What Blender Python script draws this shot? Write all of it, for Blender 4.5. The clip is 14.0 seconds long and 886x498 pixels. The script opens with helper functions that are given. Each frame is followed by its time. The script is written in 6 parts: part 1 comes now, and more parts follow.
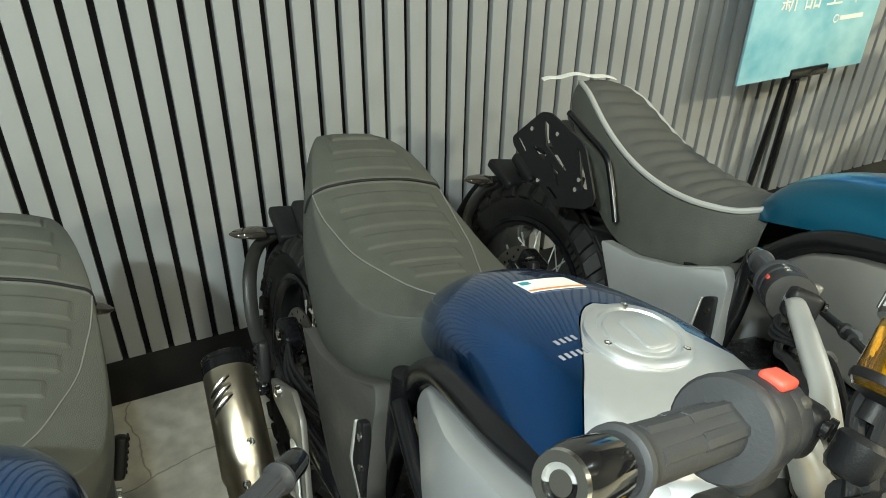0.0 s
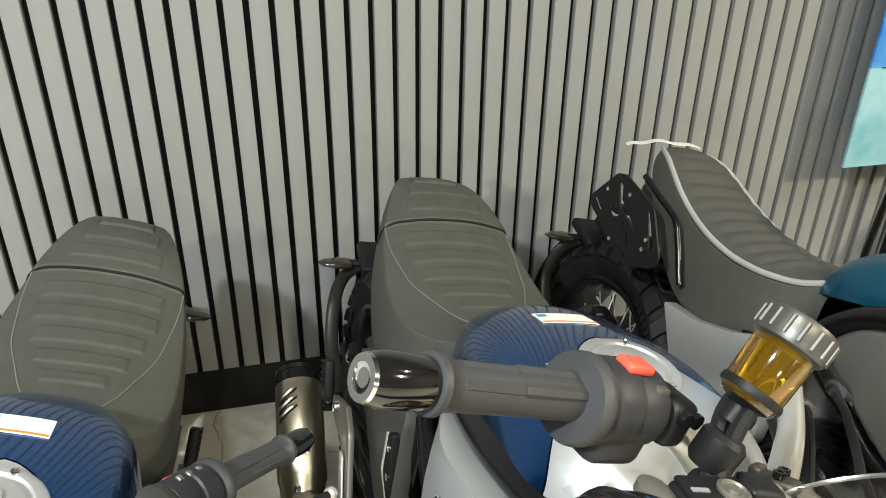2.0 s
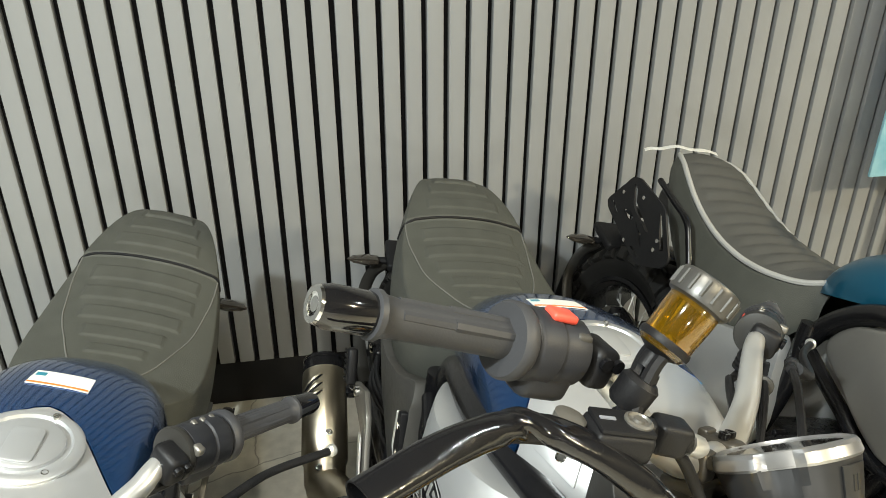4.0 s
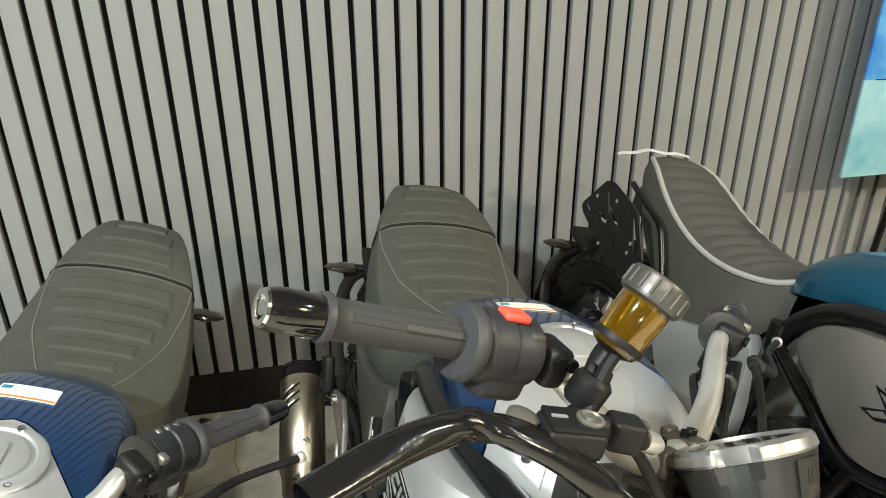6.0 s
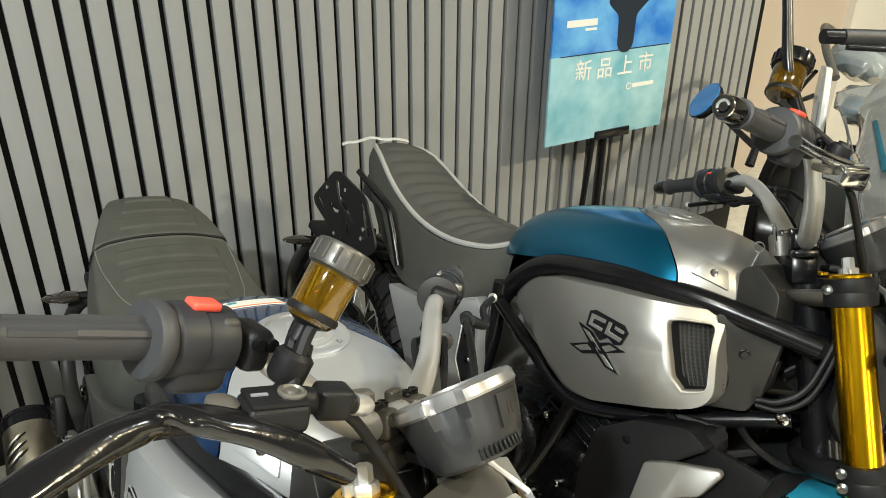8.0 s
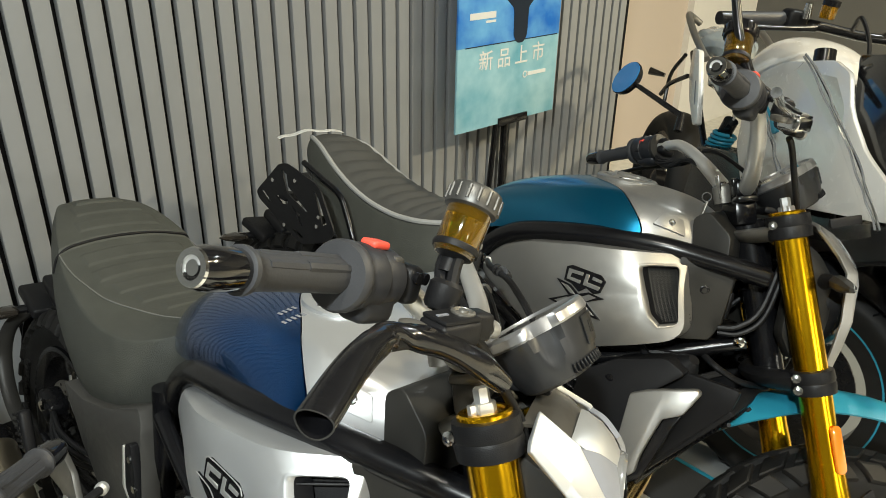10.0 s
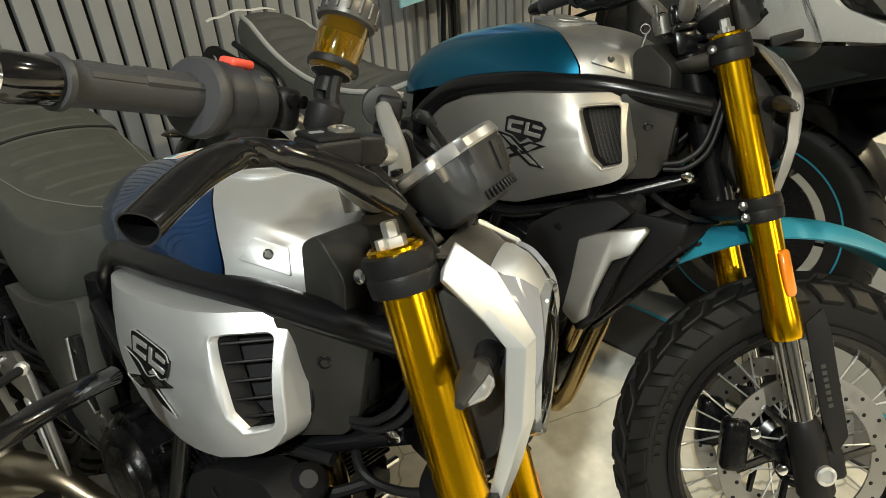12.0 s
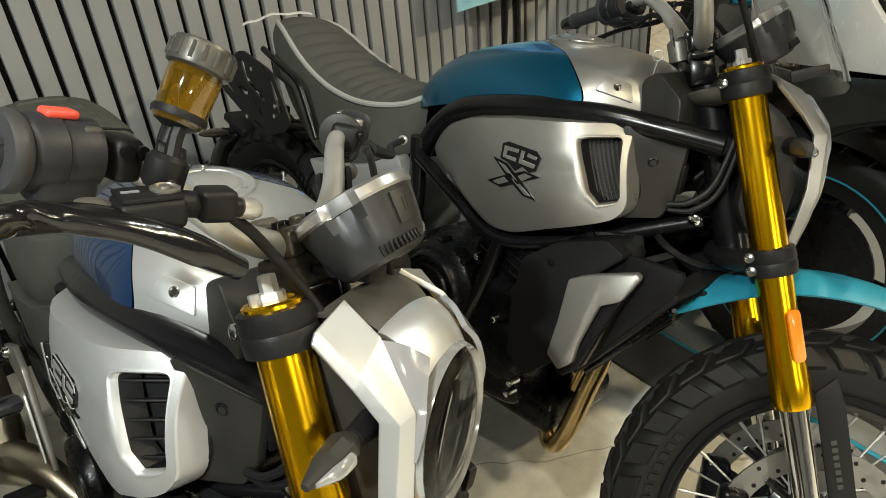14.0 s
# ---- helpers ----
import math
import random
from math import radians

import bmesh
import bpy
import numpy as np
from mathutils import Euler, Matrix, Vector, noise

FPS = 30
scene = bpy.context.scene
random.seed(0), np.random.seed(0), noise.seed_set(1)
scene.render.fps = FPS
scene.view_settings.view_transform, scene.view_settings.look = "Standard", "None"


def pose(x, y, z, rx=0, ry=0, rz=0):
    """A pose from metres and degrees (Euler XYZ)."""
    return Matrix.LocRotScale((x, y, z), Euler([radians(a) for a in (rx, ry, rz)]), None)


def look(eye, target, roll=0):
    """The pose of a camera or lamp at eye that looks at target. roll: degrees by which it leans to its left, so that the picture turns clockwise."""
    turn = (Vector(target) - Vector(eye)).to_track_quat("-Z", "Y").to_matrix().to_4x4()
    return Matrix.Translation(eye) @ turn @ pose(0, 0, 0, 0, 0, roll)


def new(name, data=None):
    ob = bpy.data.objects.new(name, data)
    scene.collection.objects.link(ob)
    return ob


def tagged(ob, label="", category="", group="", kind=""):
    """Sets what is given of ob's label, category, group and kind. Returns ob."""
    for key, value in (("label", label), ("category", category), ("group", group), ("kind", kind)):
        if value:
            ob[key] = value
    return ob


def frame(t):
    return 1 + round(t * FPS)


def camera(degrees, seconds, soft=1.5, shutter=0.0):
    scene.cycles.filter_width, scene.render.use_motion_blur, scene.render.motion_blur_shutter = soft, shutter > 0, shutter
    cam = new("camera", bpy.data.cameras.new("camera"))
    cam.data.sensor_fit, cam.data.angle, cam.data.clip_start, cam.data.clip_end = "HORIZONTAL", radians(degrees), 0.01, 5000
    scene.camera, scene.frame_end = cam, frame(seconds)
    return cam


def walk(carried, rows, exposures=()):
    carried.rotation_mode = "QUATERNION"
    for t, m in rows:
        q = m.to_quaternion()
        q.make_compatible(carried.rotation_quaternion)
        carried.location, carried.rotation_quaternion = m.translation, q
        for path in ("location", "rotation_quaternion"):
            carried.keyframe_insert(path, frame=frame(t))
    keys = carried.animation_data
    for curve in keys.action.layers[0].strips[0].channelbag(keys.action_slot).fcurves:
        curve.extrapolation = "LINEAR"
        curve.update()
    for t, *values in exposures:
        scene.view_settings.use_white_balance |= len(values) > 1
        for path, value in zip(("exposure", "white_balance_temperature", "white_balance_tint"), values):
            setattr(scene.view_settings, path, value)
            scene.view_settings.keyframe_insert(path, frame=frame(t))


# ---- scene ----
cam = camera(61.4, 14.0, soft=0.9)
PATH = [
    (0, (0.0238, 0.0016, 1.4950), (0.7625, 1.5121, 0.4127), 0.92),
    (0.5, (0.0535, -0.0108, 1.5037), (0.8530, 1.5045, 0.4696), 1.46),
    (1, (0.0684, -0.0550, 1.5092), (0.6619, 1.5835, 0.5280), 1.29),
    (1.5, (0.0936, -0.1051, 1.5007), (0.5789, 1.5831, 0.5452), 1.81),
    (2, (0.1060, -0.1412, 1.5000), (0.5546, 1.5694, 0.5657), 0.98),
    (2.5, (0.1177, -0.1849, 1.5056), (0.5043, 1.5433, 0.5769), 0.74),
    (5, (0.1632, -0.2546, 1.5120), (0.4838, 1.5089, 0.6247), 0.00),
    (5.5, (0.1680, -0.2583, 1.5130), (0.4902, 1.5079, 0.6306), -0.10),
    (6, (0.1711, -0.2567, 1.5089), (0.5349, 1.4984, 0.6221), -0.27),
    (6.5, (0.1848, -0.2564, 1.4967), (0.6136, 1.4677, 0.5795), -1.13),
    (7, (0.2052, -0.2564, 1.4795), (0.8589, 1.3920, 0.5543), 1.63),
    (7.5, (0.2245, -0.2608, 1.4913), (1.1003, 1.2938, 0.5894), 0.31),
    (8, (0.2182, -0.2936, 1.4979), (1.1667, 1.2291, 0.6135), 0.57),
    (8.2, (0.2184, -0.3016, 1.5000), (1.1793, 1.2145, 0.6186), 0.58),
    (10.3, (-0.0368, -0.2355, 1.4745), (1.2269, 1.0455, 0.6025), 1.26),
    (10.5, (-0.0272, -0.2534, 1.4597), (1.2008, 1.0709, 0.6005), 0.42),
    (11, (0.0033, -0.2787, 1.4196), (1.2505, 0.9160, 0.4112), -1.99),
    (11.5, (0.0043, -0.2786, 1.3986), (1.1984, 0.8566, 0.2648), -0.28),
    (12, (0.0344, -0.2946, 1.4064), (1.2117, 0.8831, 0.2982), -3.92),
    (12.5, (0.1452, -0.3461, 1.4127), (1.2899, 0.8908, 0.3360), -1.38),
    (13, (0.2039, -0.3638, 1.4211), (1.1903, 0.9720, 0.3051), -2.33),
    (13.5, (0.2248, -0.3671, 1.4209), (1.2388, 0.9774, 0.3404), -4.52),
    (14, (0.2342, -0.3643, 1.4127), (1.2112, 0.9835, 0.3047), -5.05),
]
EXPOSURE = [(0, 0.08, 6420, 6), (0.8, 0.08, 6620, 13), (2.5, 0.08, 6680, 14), (5, 0.0, 6700, 14), (8.2, -0.10, 6700, 14), (10.3, -0.36, 6700, 14), (11.0, -0.47, 6850, 14), (11.5, -0.74, 7000, 14), (12.5, -0.56, 6950, 14), (14, -0.46, 6900, 14)]
walk(cam, [(t, look(eye, target, roll)) for t, eye, target, roll in PATH], EXPOSURE)

# ---- light ----
world = bpy.data.worlds.new("showroom_air")
world.use_nodes = True
scene.world = world
world.node_tree.nodes["Background"].inputs[0].default_value = (0.9, 0.95, 1.0, 1)
world.node_tree.nodes["Background"].inputs[1].default_value = 0.008
CEILING = 3.0


def lamp(x, y, size, power, colour):
    d = bpy.data.lights.new("ceiling_lamp", "AREA")
    d.shape, d.size, d.energy, d.color = "DISK", size, power, colour
    o = new("ceiling_lamp", d)
    o.matrix_world = pose(x, y, CEILING - 0.06, 0, 0, 0)
    return o


COOL, WARM, PLAIN = (0.88, 1.0, 0.98), (1.0, 0.90, 0.60), (0.98, 1.0, 0.88)
# The middle three lamps are added fill for the floor and the white bike.
LAMPS = [(3.0, -0.15, 0.14, 38, COOL), (-1.2, -0.8, 0.14, 155, COOL), (-0.05, -0.1, 0.14, 28, PLAIN), (0.9, -1.5, 0.16, 45, WARM), (3.6, -1.6, 0.16, 230, WARM), (-0.6, -6.0, 0.2, 215, PLAIN), (2.6, -8.5, 0.2, 250, PLAIN)]
for lx, ly, ls, lp, lc in LAMPS:
    lamp(lx, ly, ls, lp, lc)


# ---- materials ----
def mat(name, base, rough=0.5, metal=0.0, coat=0.0, var=0.12, scale=18.0, bump=0.0, bscale=300.0, spec=0.5, rvar=0.08, trans=0.0, emit=0.0, ior=1.45, coat_rough=0.07):
    m = bpy.data.materials.new(name)
    m.use_nodes = True
    nt = m.node_tree
    b = nt.nodes["Principled BSDF"]
    b.inputs["Base Color"].default_value = (*base, 1)
    b.inputs["Roughness"].default_value = rough
    b.inputs["Metallic"].default_value = metal
    b.inputs["Coat Weight"].default_value = coat
    b.inputs["Coat Roughness"].default_value = coat_rough
    b.inputs["Specular IOR Level"].default_value = spec
    b.inputs["IOR"].default_value = ior
    b.inputs["Transmission Weight"].default_value = trans
    co = nt.nodes.new("ShaderNodeTexCoord")
    if var:
        n1 = nt.nodes.new("ShaderNodeTexNoise")
        n1.inputs["Scale"].default_value, n1.inputs["Detail"].default_value = scale, 6
        nt.links.new(co.outputs["Object"], n1.inputs["Vector"])
        mix = nt.nodes.new("ShaderNodeMix")
        mix.data_type = "RGBA"
        mix.inputs["A"].default_value = (*[c * (1 - var) for c in base], 1)
        mix.inputs["B"].default_value = (*[min(1, c * (1 + var)) for c in base], 1)
        nt.links.new(n1.outputs["Fac"], mix.inputs["Factor"])
        nt.links.new(mix.outputs["Result"], b.inputs["Base Color"])
        mr = nt.nodes.new("ShaderNodeMapRange")
        mr.inputs["To Min"].default_value, mr.inputs["To Max"].default_value = max(0.02, rough - rvar), min(1, rough + rvar)
        n3 = nt.nodes.new("ShaderNodeTexNoise")
        n3.inputs["Scale"].default_value, n3.inputs["Detail"].default_value = scale * 4, 8
        nt.links.new(co.outputs["Object"], n3.inputs["Vector"])
        nt.links.new(n3.outputs["Fac"], mr.inputs["Value"])
        nt.links.new(mr.outputs["Result"], b.inputs["Roughness"])
    if bump:
        n2 = nt.nodes.new("ShaderNodeTexNoise")
        n2.inputs["Scale"].default_value, n2.inputs["Detail"].default_value = bscale, 4
        nt.links.new(co.outputs["Object"], n2.inputs["Vector"])
        bp = nt.nodes.new("ShaderNodeBump")
        bp.inputs["Strength"].default_value, bp.inputs["Distance"].default_value = bump, 0.002
        nt.links.new(n2.outputs["Fac"], bp.inputs["Height"])
        nt.links.new(bp.outputs["Normal"], b.inputs["Normal"])
    if emit:
        b.inputs["Emission Color"].default_value = (*base, 1)
        b.inputs["Emission Strength"].default_value = emit
    return m


M_WALL = mat("wall_panel_paint", (0.285, 0.292, 0.296), 0.42, var=0.05, scale=3, bump=0.05, bscale=60)
M_GROOVE = mat("wall_backing_black", (0.007, 0.007, 0.008), 0.8, spec=0.15, var=0.1)
M_BEIGE = mat("beige_wall_paint", (0.55, 0.47, 0.40), 0.8, var=0.05, scale=2, bump=0.05)
# For the unseen walls only: dark to hold down fill and reflections.
M_DARKWALL = mat("unseen_wall_bounce_cut", (0.11, 0.11, 0.105), 0.7, var=0.1, scale=2)
M_CEIL = mat("ceiling_dark_grey", (0.12, 0.12, 0.12), 0.9, var=0.03)
M_SEAT = mat("seat_vinyl", (0.060, 0.062, 0.054), 0.56, spec=0.35, var=0.22, scale=30, bump=0.5, bscale=650)
M_SEAM = mat("seat_stitching", (0.13, 0.13, 0.12), 0.7)
M_PIPE = mat("seat_piping_grey", (0.34, 0.34, 0.33), 0.5)
M_SEATTOP = mat("seat_suede", (0.06, 0.06, 0.056), 0.8, var=0.15, scale=25, bump=0.4, bscale=700)
M_SILVER = mat("silver_satin_paint", (0.56, 0.572, 0.585), 0.39, 0.70, var=0.03, scale=40, bump=0.012, bscale=2500)
M_TITAN = mat("titanium_grey_paint", (0.36, 0.352, 0.335), 0.40, 0.80, var=0.03, scale=40, bump=0.008, bscale=2500)
M_BLUE = mat("blue_metallic_paint", (0.0015, 0.10, 0.36), 0.25, 1.0, 0.8, var=0.02, scale=60, rvar=0.01, coat_rough=0.05)
M_TEAL = mat("teal_metallic_paint", (0.002, 0.15, 0.28), 0.32, 0.85, 0.5, var=0.03, scale=60, coat_rough=0.10)
M_TEALP = mat("teal_plastic", (0.013, 0.21, 0.31), 0.36, var=0.04)
M_GOLD = mat("gold_anodised", (0.98, 0.54, 0.012), 0.23, 1.0, var=0.02, scale=6, rvar=0.015)
M_CHROME = mat("chrome", (0.75, 0.75, 0.74), 0.12, 1.0, var=0.02)
M_STEEL = mat("brushed_steel", (0.56, 0.50, 0.39), 0.32, 1.0, var=0.08, scale=12)
M_BRONZE = mat("heated_header_steel", (0.55, 0.40, 0.19), 0.24, 1.0, var=0.05, scale=14)
M_ALU = mat("satin_aluminium", (0.64, 0.64, 0.63), 0.34, 0.75, var=0.04)
M_GREYALU = mat("grey_cast_aluminium", (0.22, 0.21, 0.19), 0.42, 0.7, var=0.08)
M_GLOSSBLACK = mat("black_gloss_lacquer", (0.006, 0.006, 0.007), 0.07, coat=0.6, var=0.05)
M_BLACK = mat("black_satin_frame", (0.006, 0.006, 0.007), 0.24, var=0.05, rvar=0.03)
M_PLASTIC = mat("black_plastic", (0.009, 0.009, 0.010), 0.46, spec=0.28, var=0.1, bump=0.15, bscale=700)
M_GREYPL = mat("dark_grey_plastic", (0.055, 0.053, 0.049), 0.48, spec=0.28, var=0.08, bump=0.12, bscale=800)
M_ENGINE = mat("black_engine_casting", (0.006, 0.006, 0.007), 0.28, 0.1, spec=0.28, var=0.2, bump=0.2, bscale=200)
M_SWITCH = mat("slate_switch_plastic", (0.020, 0.021, 0.025), 0.44, spec=0.35, var=0.08, bump=0.1, bscale=800)
M_RUBBER = mat("grip_rubber", (0.036, 0.037, 0.041), 0.5, var=0.1, bump=0.1, bscale=500)
M_TYRE = mat("tyre_rubber", (0.011, 0.0106, 0.0103), 0.60, spec=0.28, var=0.2, scale=30, bump=0.2, bscale=350)
M_RED = mat("red_plastic", (0.72, 0.08, 0.05), 0.45)
M_AMBER = mat("amber_reflector", (0.85, 0.25, 0.02), 0.15, coat=1.0)
M_SMOKE = mat("smoked_indicator_lens", (0.03, 0.025, 0.02), 0.08, coat=1.0)
M_GLASS = mat("clear_plastic", (0.95, 0.96, 0.96), 0.04, var=0, trans=1.0, ior=1.2)
M_SCREEN = mat("thin_clear_screen", (1.0, 1.0, 1.0), 0.02, var=0, trans=1.0, ior=1.1)
M_FLUID = mat("amber_brake_fluid", (0.60, 0.32, 0.01), 0.05, var=0, trans=0.92, coat=1.0)
M_FILM = mat("black_plastic_film", (0.007, 0.007, 0.008), 0.16, var=0.1, coat=0.3, bump=0.45, bscale=55)
M_WHITE = mat("white_gloss_paint", (0.72, 0.70, 0.66), 0.25, coat=0.8, var=0.02)
M_DISC = mat("brake_disc_steel", (0.5, 0.49, 0.47), 0.32, 1.0, var=0.06)
M_BARS = mat("grey_print", (0.20, 0.21, 0.24), 0.4)
M_MILKY = mat("milky_clear_plastic", (0.23, 0.235, 0.255), 0.10, coat=0.7, var=0.06, scale=60)
M_LENS = mat("clear_lens_plastic", (0.35, 0.36, 0.37), 0.06, 0.5, 0.8, var=0.2, scale=90)
M_POD = mat("graphite_pod_metal", (0.062, 0.063, 0.066), 0.36, 0.7, var=0.05)
M_CLAMP = mat("dark_bronze_casting", (0.10, 0.093, 0.082), 0.42, 0.6, var=0.1)
M_POCAP = mat("dark_knurled_aluminium", (0.095, 0.093, 0.088), 0.38, 0.6, var=0.1)
M_PODRIM = mat("pod_rim_metal", (0.42, 0.42, 0.43), 0.32, 0.85, var=0.04)
M_WRAP = mat("clear_film_over_grey", (0.26, 0.29, 0.30), 0.16, coat=1.0, var=0.35, scale=14, bump=0.9, bscale=26)
M_PALE = mat("white_wall_paint", (0.72, 0.70, 0.66), 0.7, var=0.04)
M_SHIELD = mat("matt_shield_plastic", (0.024, 0.023, 0.021), 0.42, var=0.08, bump=0.1, bscale=700, spec=0.4)
M_STICK = mat("white_sticker", (0.75, 0.75, 0.72), 0.4, var=0.03)
M_ORANGE = mat("orange_print", (0.75, 0.2, 0.03), 0.5)
M_BLUEFILM = mat("blue_mirror_film", (0.03, 0.25, 0.65), 0.15, 0.3, 0.8)


# ---- shapes ----
def arr(p):
    return np.array(p, float)


def cr(pts, n, closed=False):
    """A smooth line through pts, n samples."""
    p = arr(pts)
    if len(p) == 2 and not closed:
        return p[0] + np.linspace(0, 1, n)[:, None] * (p[1] - p[0])
    if closed:
        q = np.vstack([p[-1], p, p[0], p[1]])
        segs = len(p)
    else:
        q = np.vstack([2 * p[0] - p[1], p, 2 * p[-1] - p[-2]])
        segs = len(p) - 1
    t = np.linspace(0, segs, n, endpoint=not closed)
    i = np.minimum(t.astype(int), segs - 1)
    f = (t - i)[:, None]
    a, b, c, d = q[i], q[i + 1], q[i + 2], q[i + 3]
    return 0.5 * (2 * b + (c - a) * f + (2 * a - 5 * b + 4 * c - d) * f**2 + (3 * b - a - 3 * c + d) * f**3)


def surf(grid, cu=False, cv=False, caps=False, bm=None):
    g = arr(grid)
    m, n = g.shape[:2]
    bm = bm or bmesh.new()
    v = [[bm.verts.new(g[i, j]) for j in range(n)] for i in range(m)]
    for i in range(m if cu else m - 1):
        for j in range(n if cv else n - 1):
            quad = (v[i][j], v[(i + 1) % m][j], v[(i + 1) % m][(j + 1) % n], v[i][(j + 1) % n])
            if len({id(q) for q in quad}) == 4:
                bm.faces.new(quad)
    if caps:
        bm.faces.new(v[0][::-1])
        bm.faces.new(v[-1])
    return bm


def shell(grid, t, cu=False):
    """A thick sheet: the grid, and the same set in by t against its normals."""
    g = arr(grid)
    du, dv = np.gradient(g, axis=0), np.gradient(g, axis=1)
    nrm = np.cross(du, dv)
    nrm /= np.linalg.norm(nrm, axis=2, keepdims=True) + 1e-9
    h = g - nrm * t
    ring = np.concatenate([g, h[:, ::-1]], axis=1)
    bm = surf(ring, cu=cu, cv=True)
    if not cu:
        n = g.shape[1]
        vs = list(bm.verts)
        w = ring.shape[1]
        for row in (0, g.shape[0] - 1):
            for j in range(n - 1):
                q = [vs[row * w + j], vs[row * w + j + 1], vs[row * w + w - 2 - j], vs[row * w + w - 1 - j]]
                try:
                    bm.faces.new(q if row else q[::-1])
                except ValueError:
                    pass
    return bm


def frames_along(p):
    t = np.gradient(p, axis=0)
    t /= np.linalg.norm(t, axis=1, keepdims=True)
    up = arr((0, 0, 1)) if abs(t[0][2]) < 0.9 else arr((0, 1, 0))
    out = []
    for d in t:
        s = np.cross(d, up)
        s /= np.linalg.norm(s)
        up = np.cross(s, d)
        out.append((s, up))
    return out


def tube(pts, r, seg=12, n=None, caps=True, bm=None, flat=1.0):
    n = n or max(2, 8 * (len(pts) - 1)) if len(pts) > 2 else 2
    p = cr(pts, n)
    rr = np.interp(np.linspace(0, 1, n), np.linspace(0, 1, len(r)), r) if isinstance(r, (list, tuple)) else np.full(n, r)
    a = np.linspace(0, 2 * math.pi, seg, endpoint=False)
    g = [[p[i] + rr[i] * (s * math.cos(x) + u * flat * math.sin(x)) for x in a] for i, (s, u) in enumerate(frames_along(p))]
    return surf(g, cv=True, caps=caps, bm=bm)


def lathe(prof, at=(0, 0, 0), axis=(0, 0, 1), seg=24, caps=True, bm=None, squash=(1, 1)):
    ax = Vector(axis).normalized()
    q = ax.to_track_quat("Z", "Y").to_matrix()
    a = np.linspace(0, 2 * math.pi, seg, endpoint=False)
    g = [[arr(Vector(at) + q @ Vector((r * math.cos(x) * squash[0], r * math.sin(x) * squash[1], h))) for x in a] for r, h in prof]
    return surf(g, cv=True, caps=caps, bm=bm)


def bevel(bm, w, seg=2, angle=30):
    if w:
        bmesh.ops.recalc_face_normals(bm, faces=bm.faces)
        es = [e for e in bm.edges if len(e.link_faces) == 2 and e.calc_face_angle(0) > radians(angle)]
        bmesh.ops.bevel(bm, geom=es, offset=w, segments=seg, profile=0.5, affect="EDGES", clamp_overlap=True)
    return bm


def slab(outline, lift, d0, d1, bev=0.002, seg=2):
    """A plate: a flat outline (a, b), raised from depth d0 to d1 by lift(a, b, d)."""
    bm = bmesh.new()
    lo = [bm.verts.new(lift(a, b, d0)) for a, b in outline]
    hi = [bm.verts.new(lift(a, b, d1)) for a, b in outline]
    n = len(outline)
    bm.faces.new(lo[::-1])
    bm.faces.new(hi)
    for i in range(n):
        bm.faces.new((lo[i], lo[(i + 1) % n], hi[(i + 1) % n], hi[i]))
    return bevel(bm, bev, seg)


def xz(a, b, d):
    return (a, d, b)


def xy(a, b, d):
    return (a, b, d)


def yz(a, b, d):
    return (d, a, b)


def box(c, s, bev=0.003, rot=(0, 0, 0), seg=2):
    bm = bmesh.new()
    bmesh.ops.create_cube(bm, size=1)
    bmesh.ops.transform(bm, matrix=Matrix.Diagonal((*s, 1)), verts=bm.verts)
    bevel(bm, bev, seg)
    bmesh.ops.transform(bm, matrix=pose(*c, *rot), verts=bm.verts)
    return bm


def join(*bms):
    out = bmesh.new()
    for b in bms:
        me = bpy.data.meshes.new("tmp")
        b.to_mesh(me)
        out.from_mesh(me)
        bpy.data.meshes.remove(me)
        b.free()
    return out


def moved(bm, m):
    bmesh.ops.transform(bm, matrix=m, verts=bm.verts)
    return bm


def mirrored(bm):
    for v in bm.verts:
        v.co.y = -v.co.y
    bmesh.ops.reverse_faces(bm, faces=bm.faces)
    return bm


def to_mesh(name, bm, material, sharp=38, fix=True):
    if fix:
        bmesh.ops.recalc_face_normals(bm, faces=bm.faces)
    me = bpy.data.meshes.new(name)
    bm.to_mesh(me)
    bm.free()
    me.materials.append(material)
    me.shade_smooth()
    me.set_sharp_from_angle(angle=radians(sharp))
    return me


def part(name, bm, material, parent=None, label="", sharp=38):
    ob = new(name, to_mesh(name, bm, material, sharp))
    ob.parent = parent
    return tagged(ob, label)


def thing(name, label, category, m=None, group="", kind=""):
    ob = new(name)
    if m is not None:
        ob.matrix_world = m
    return tagged(ob, label, category, group, kind)


# ---- the room ----
WALL_Y, PITCH, EDGE0 = 1.742, 0.0594, -0.493
WALL_X0, WALL_X1 = -2.45, 3.07


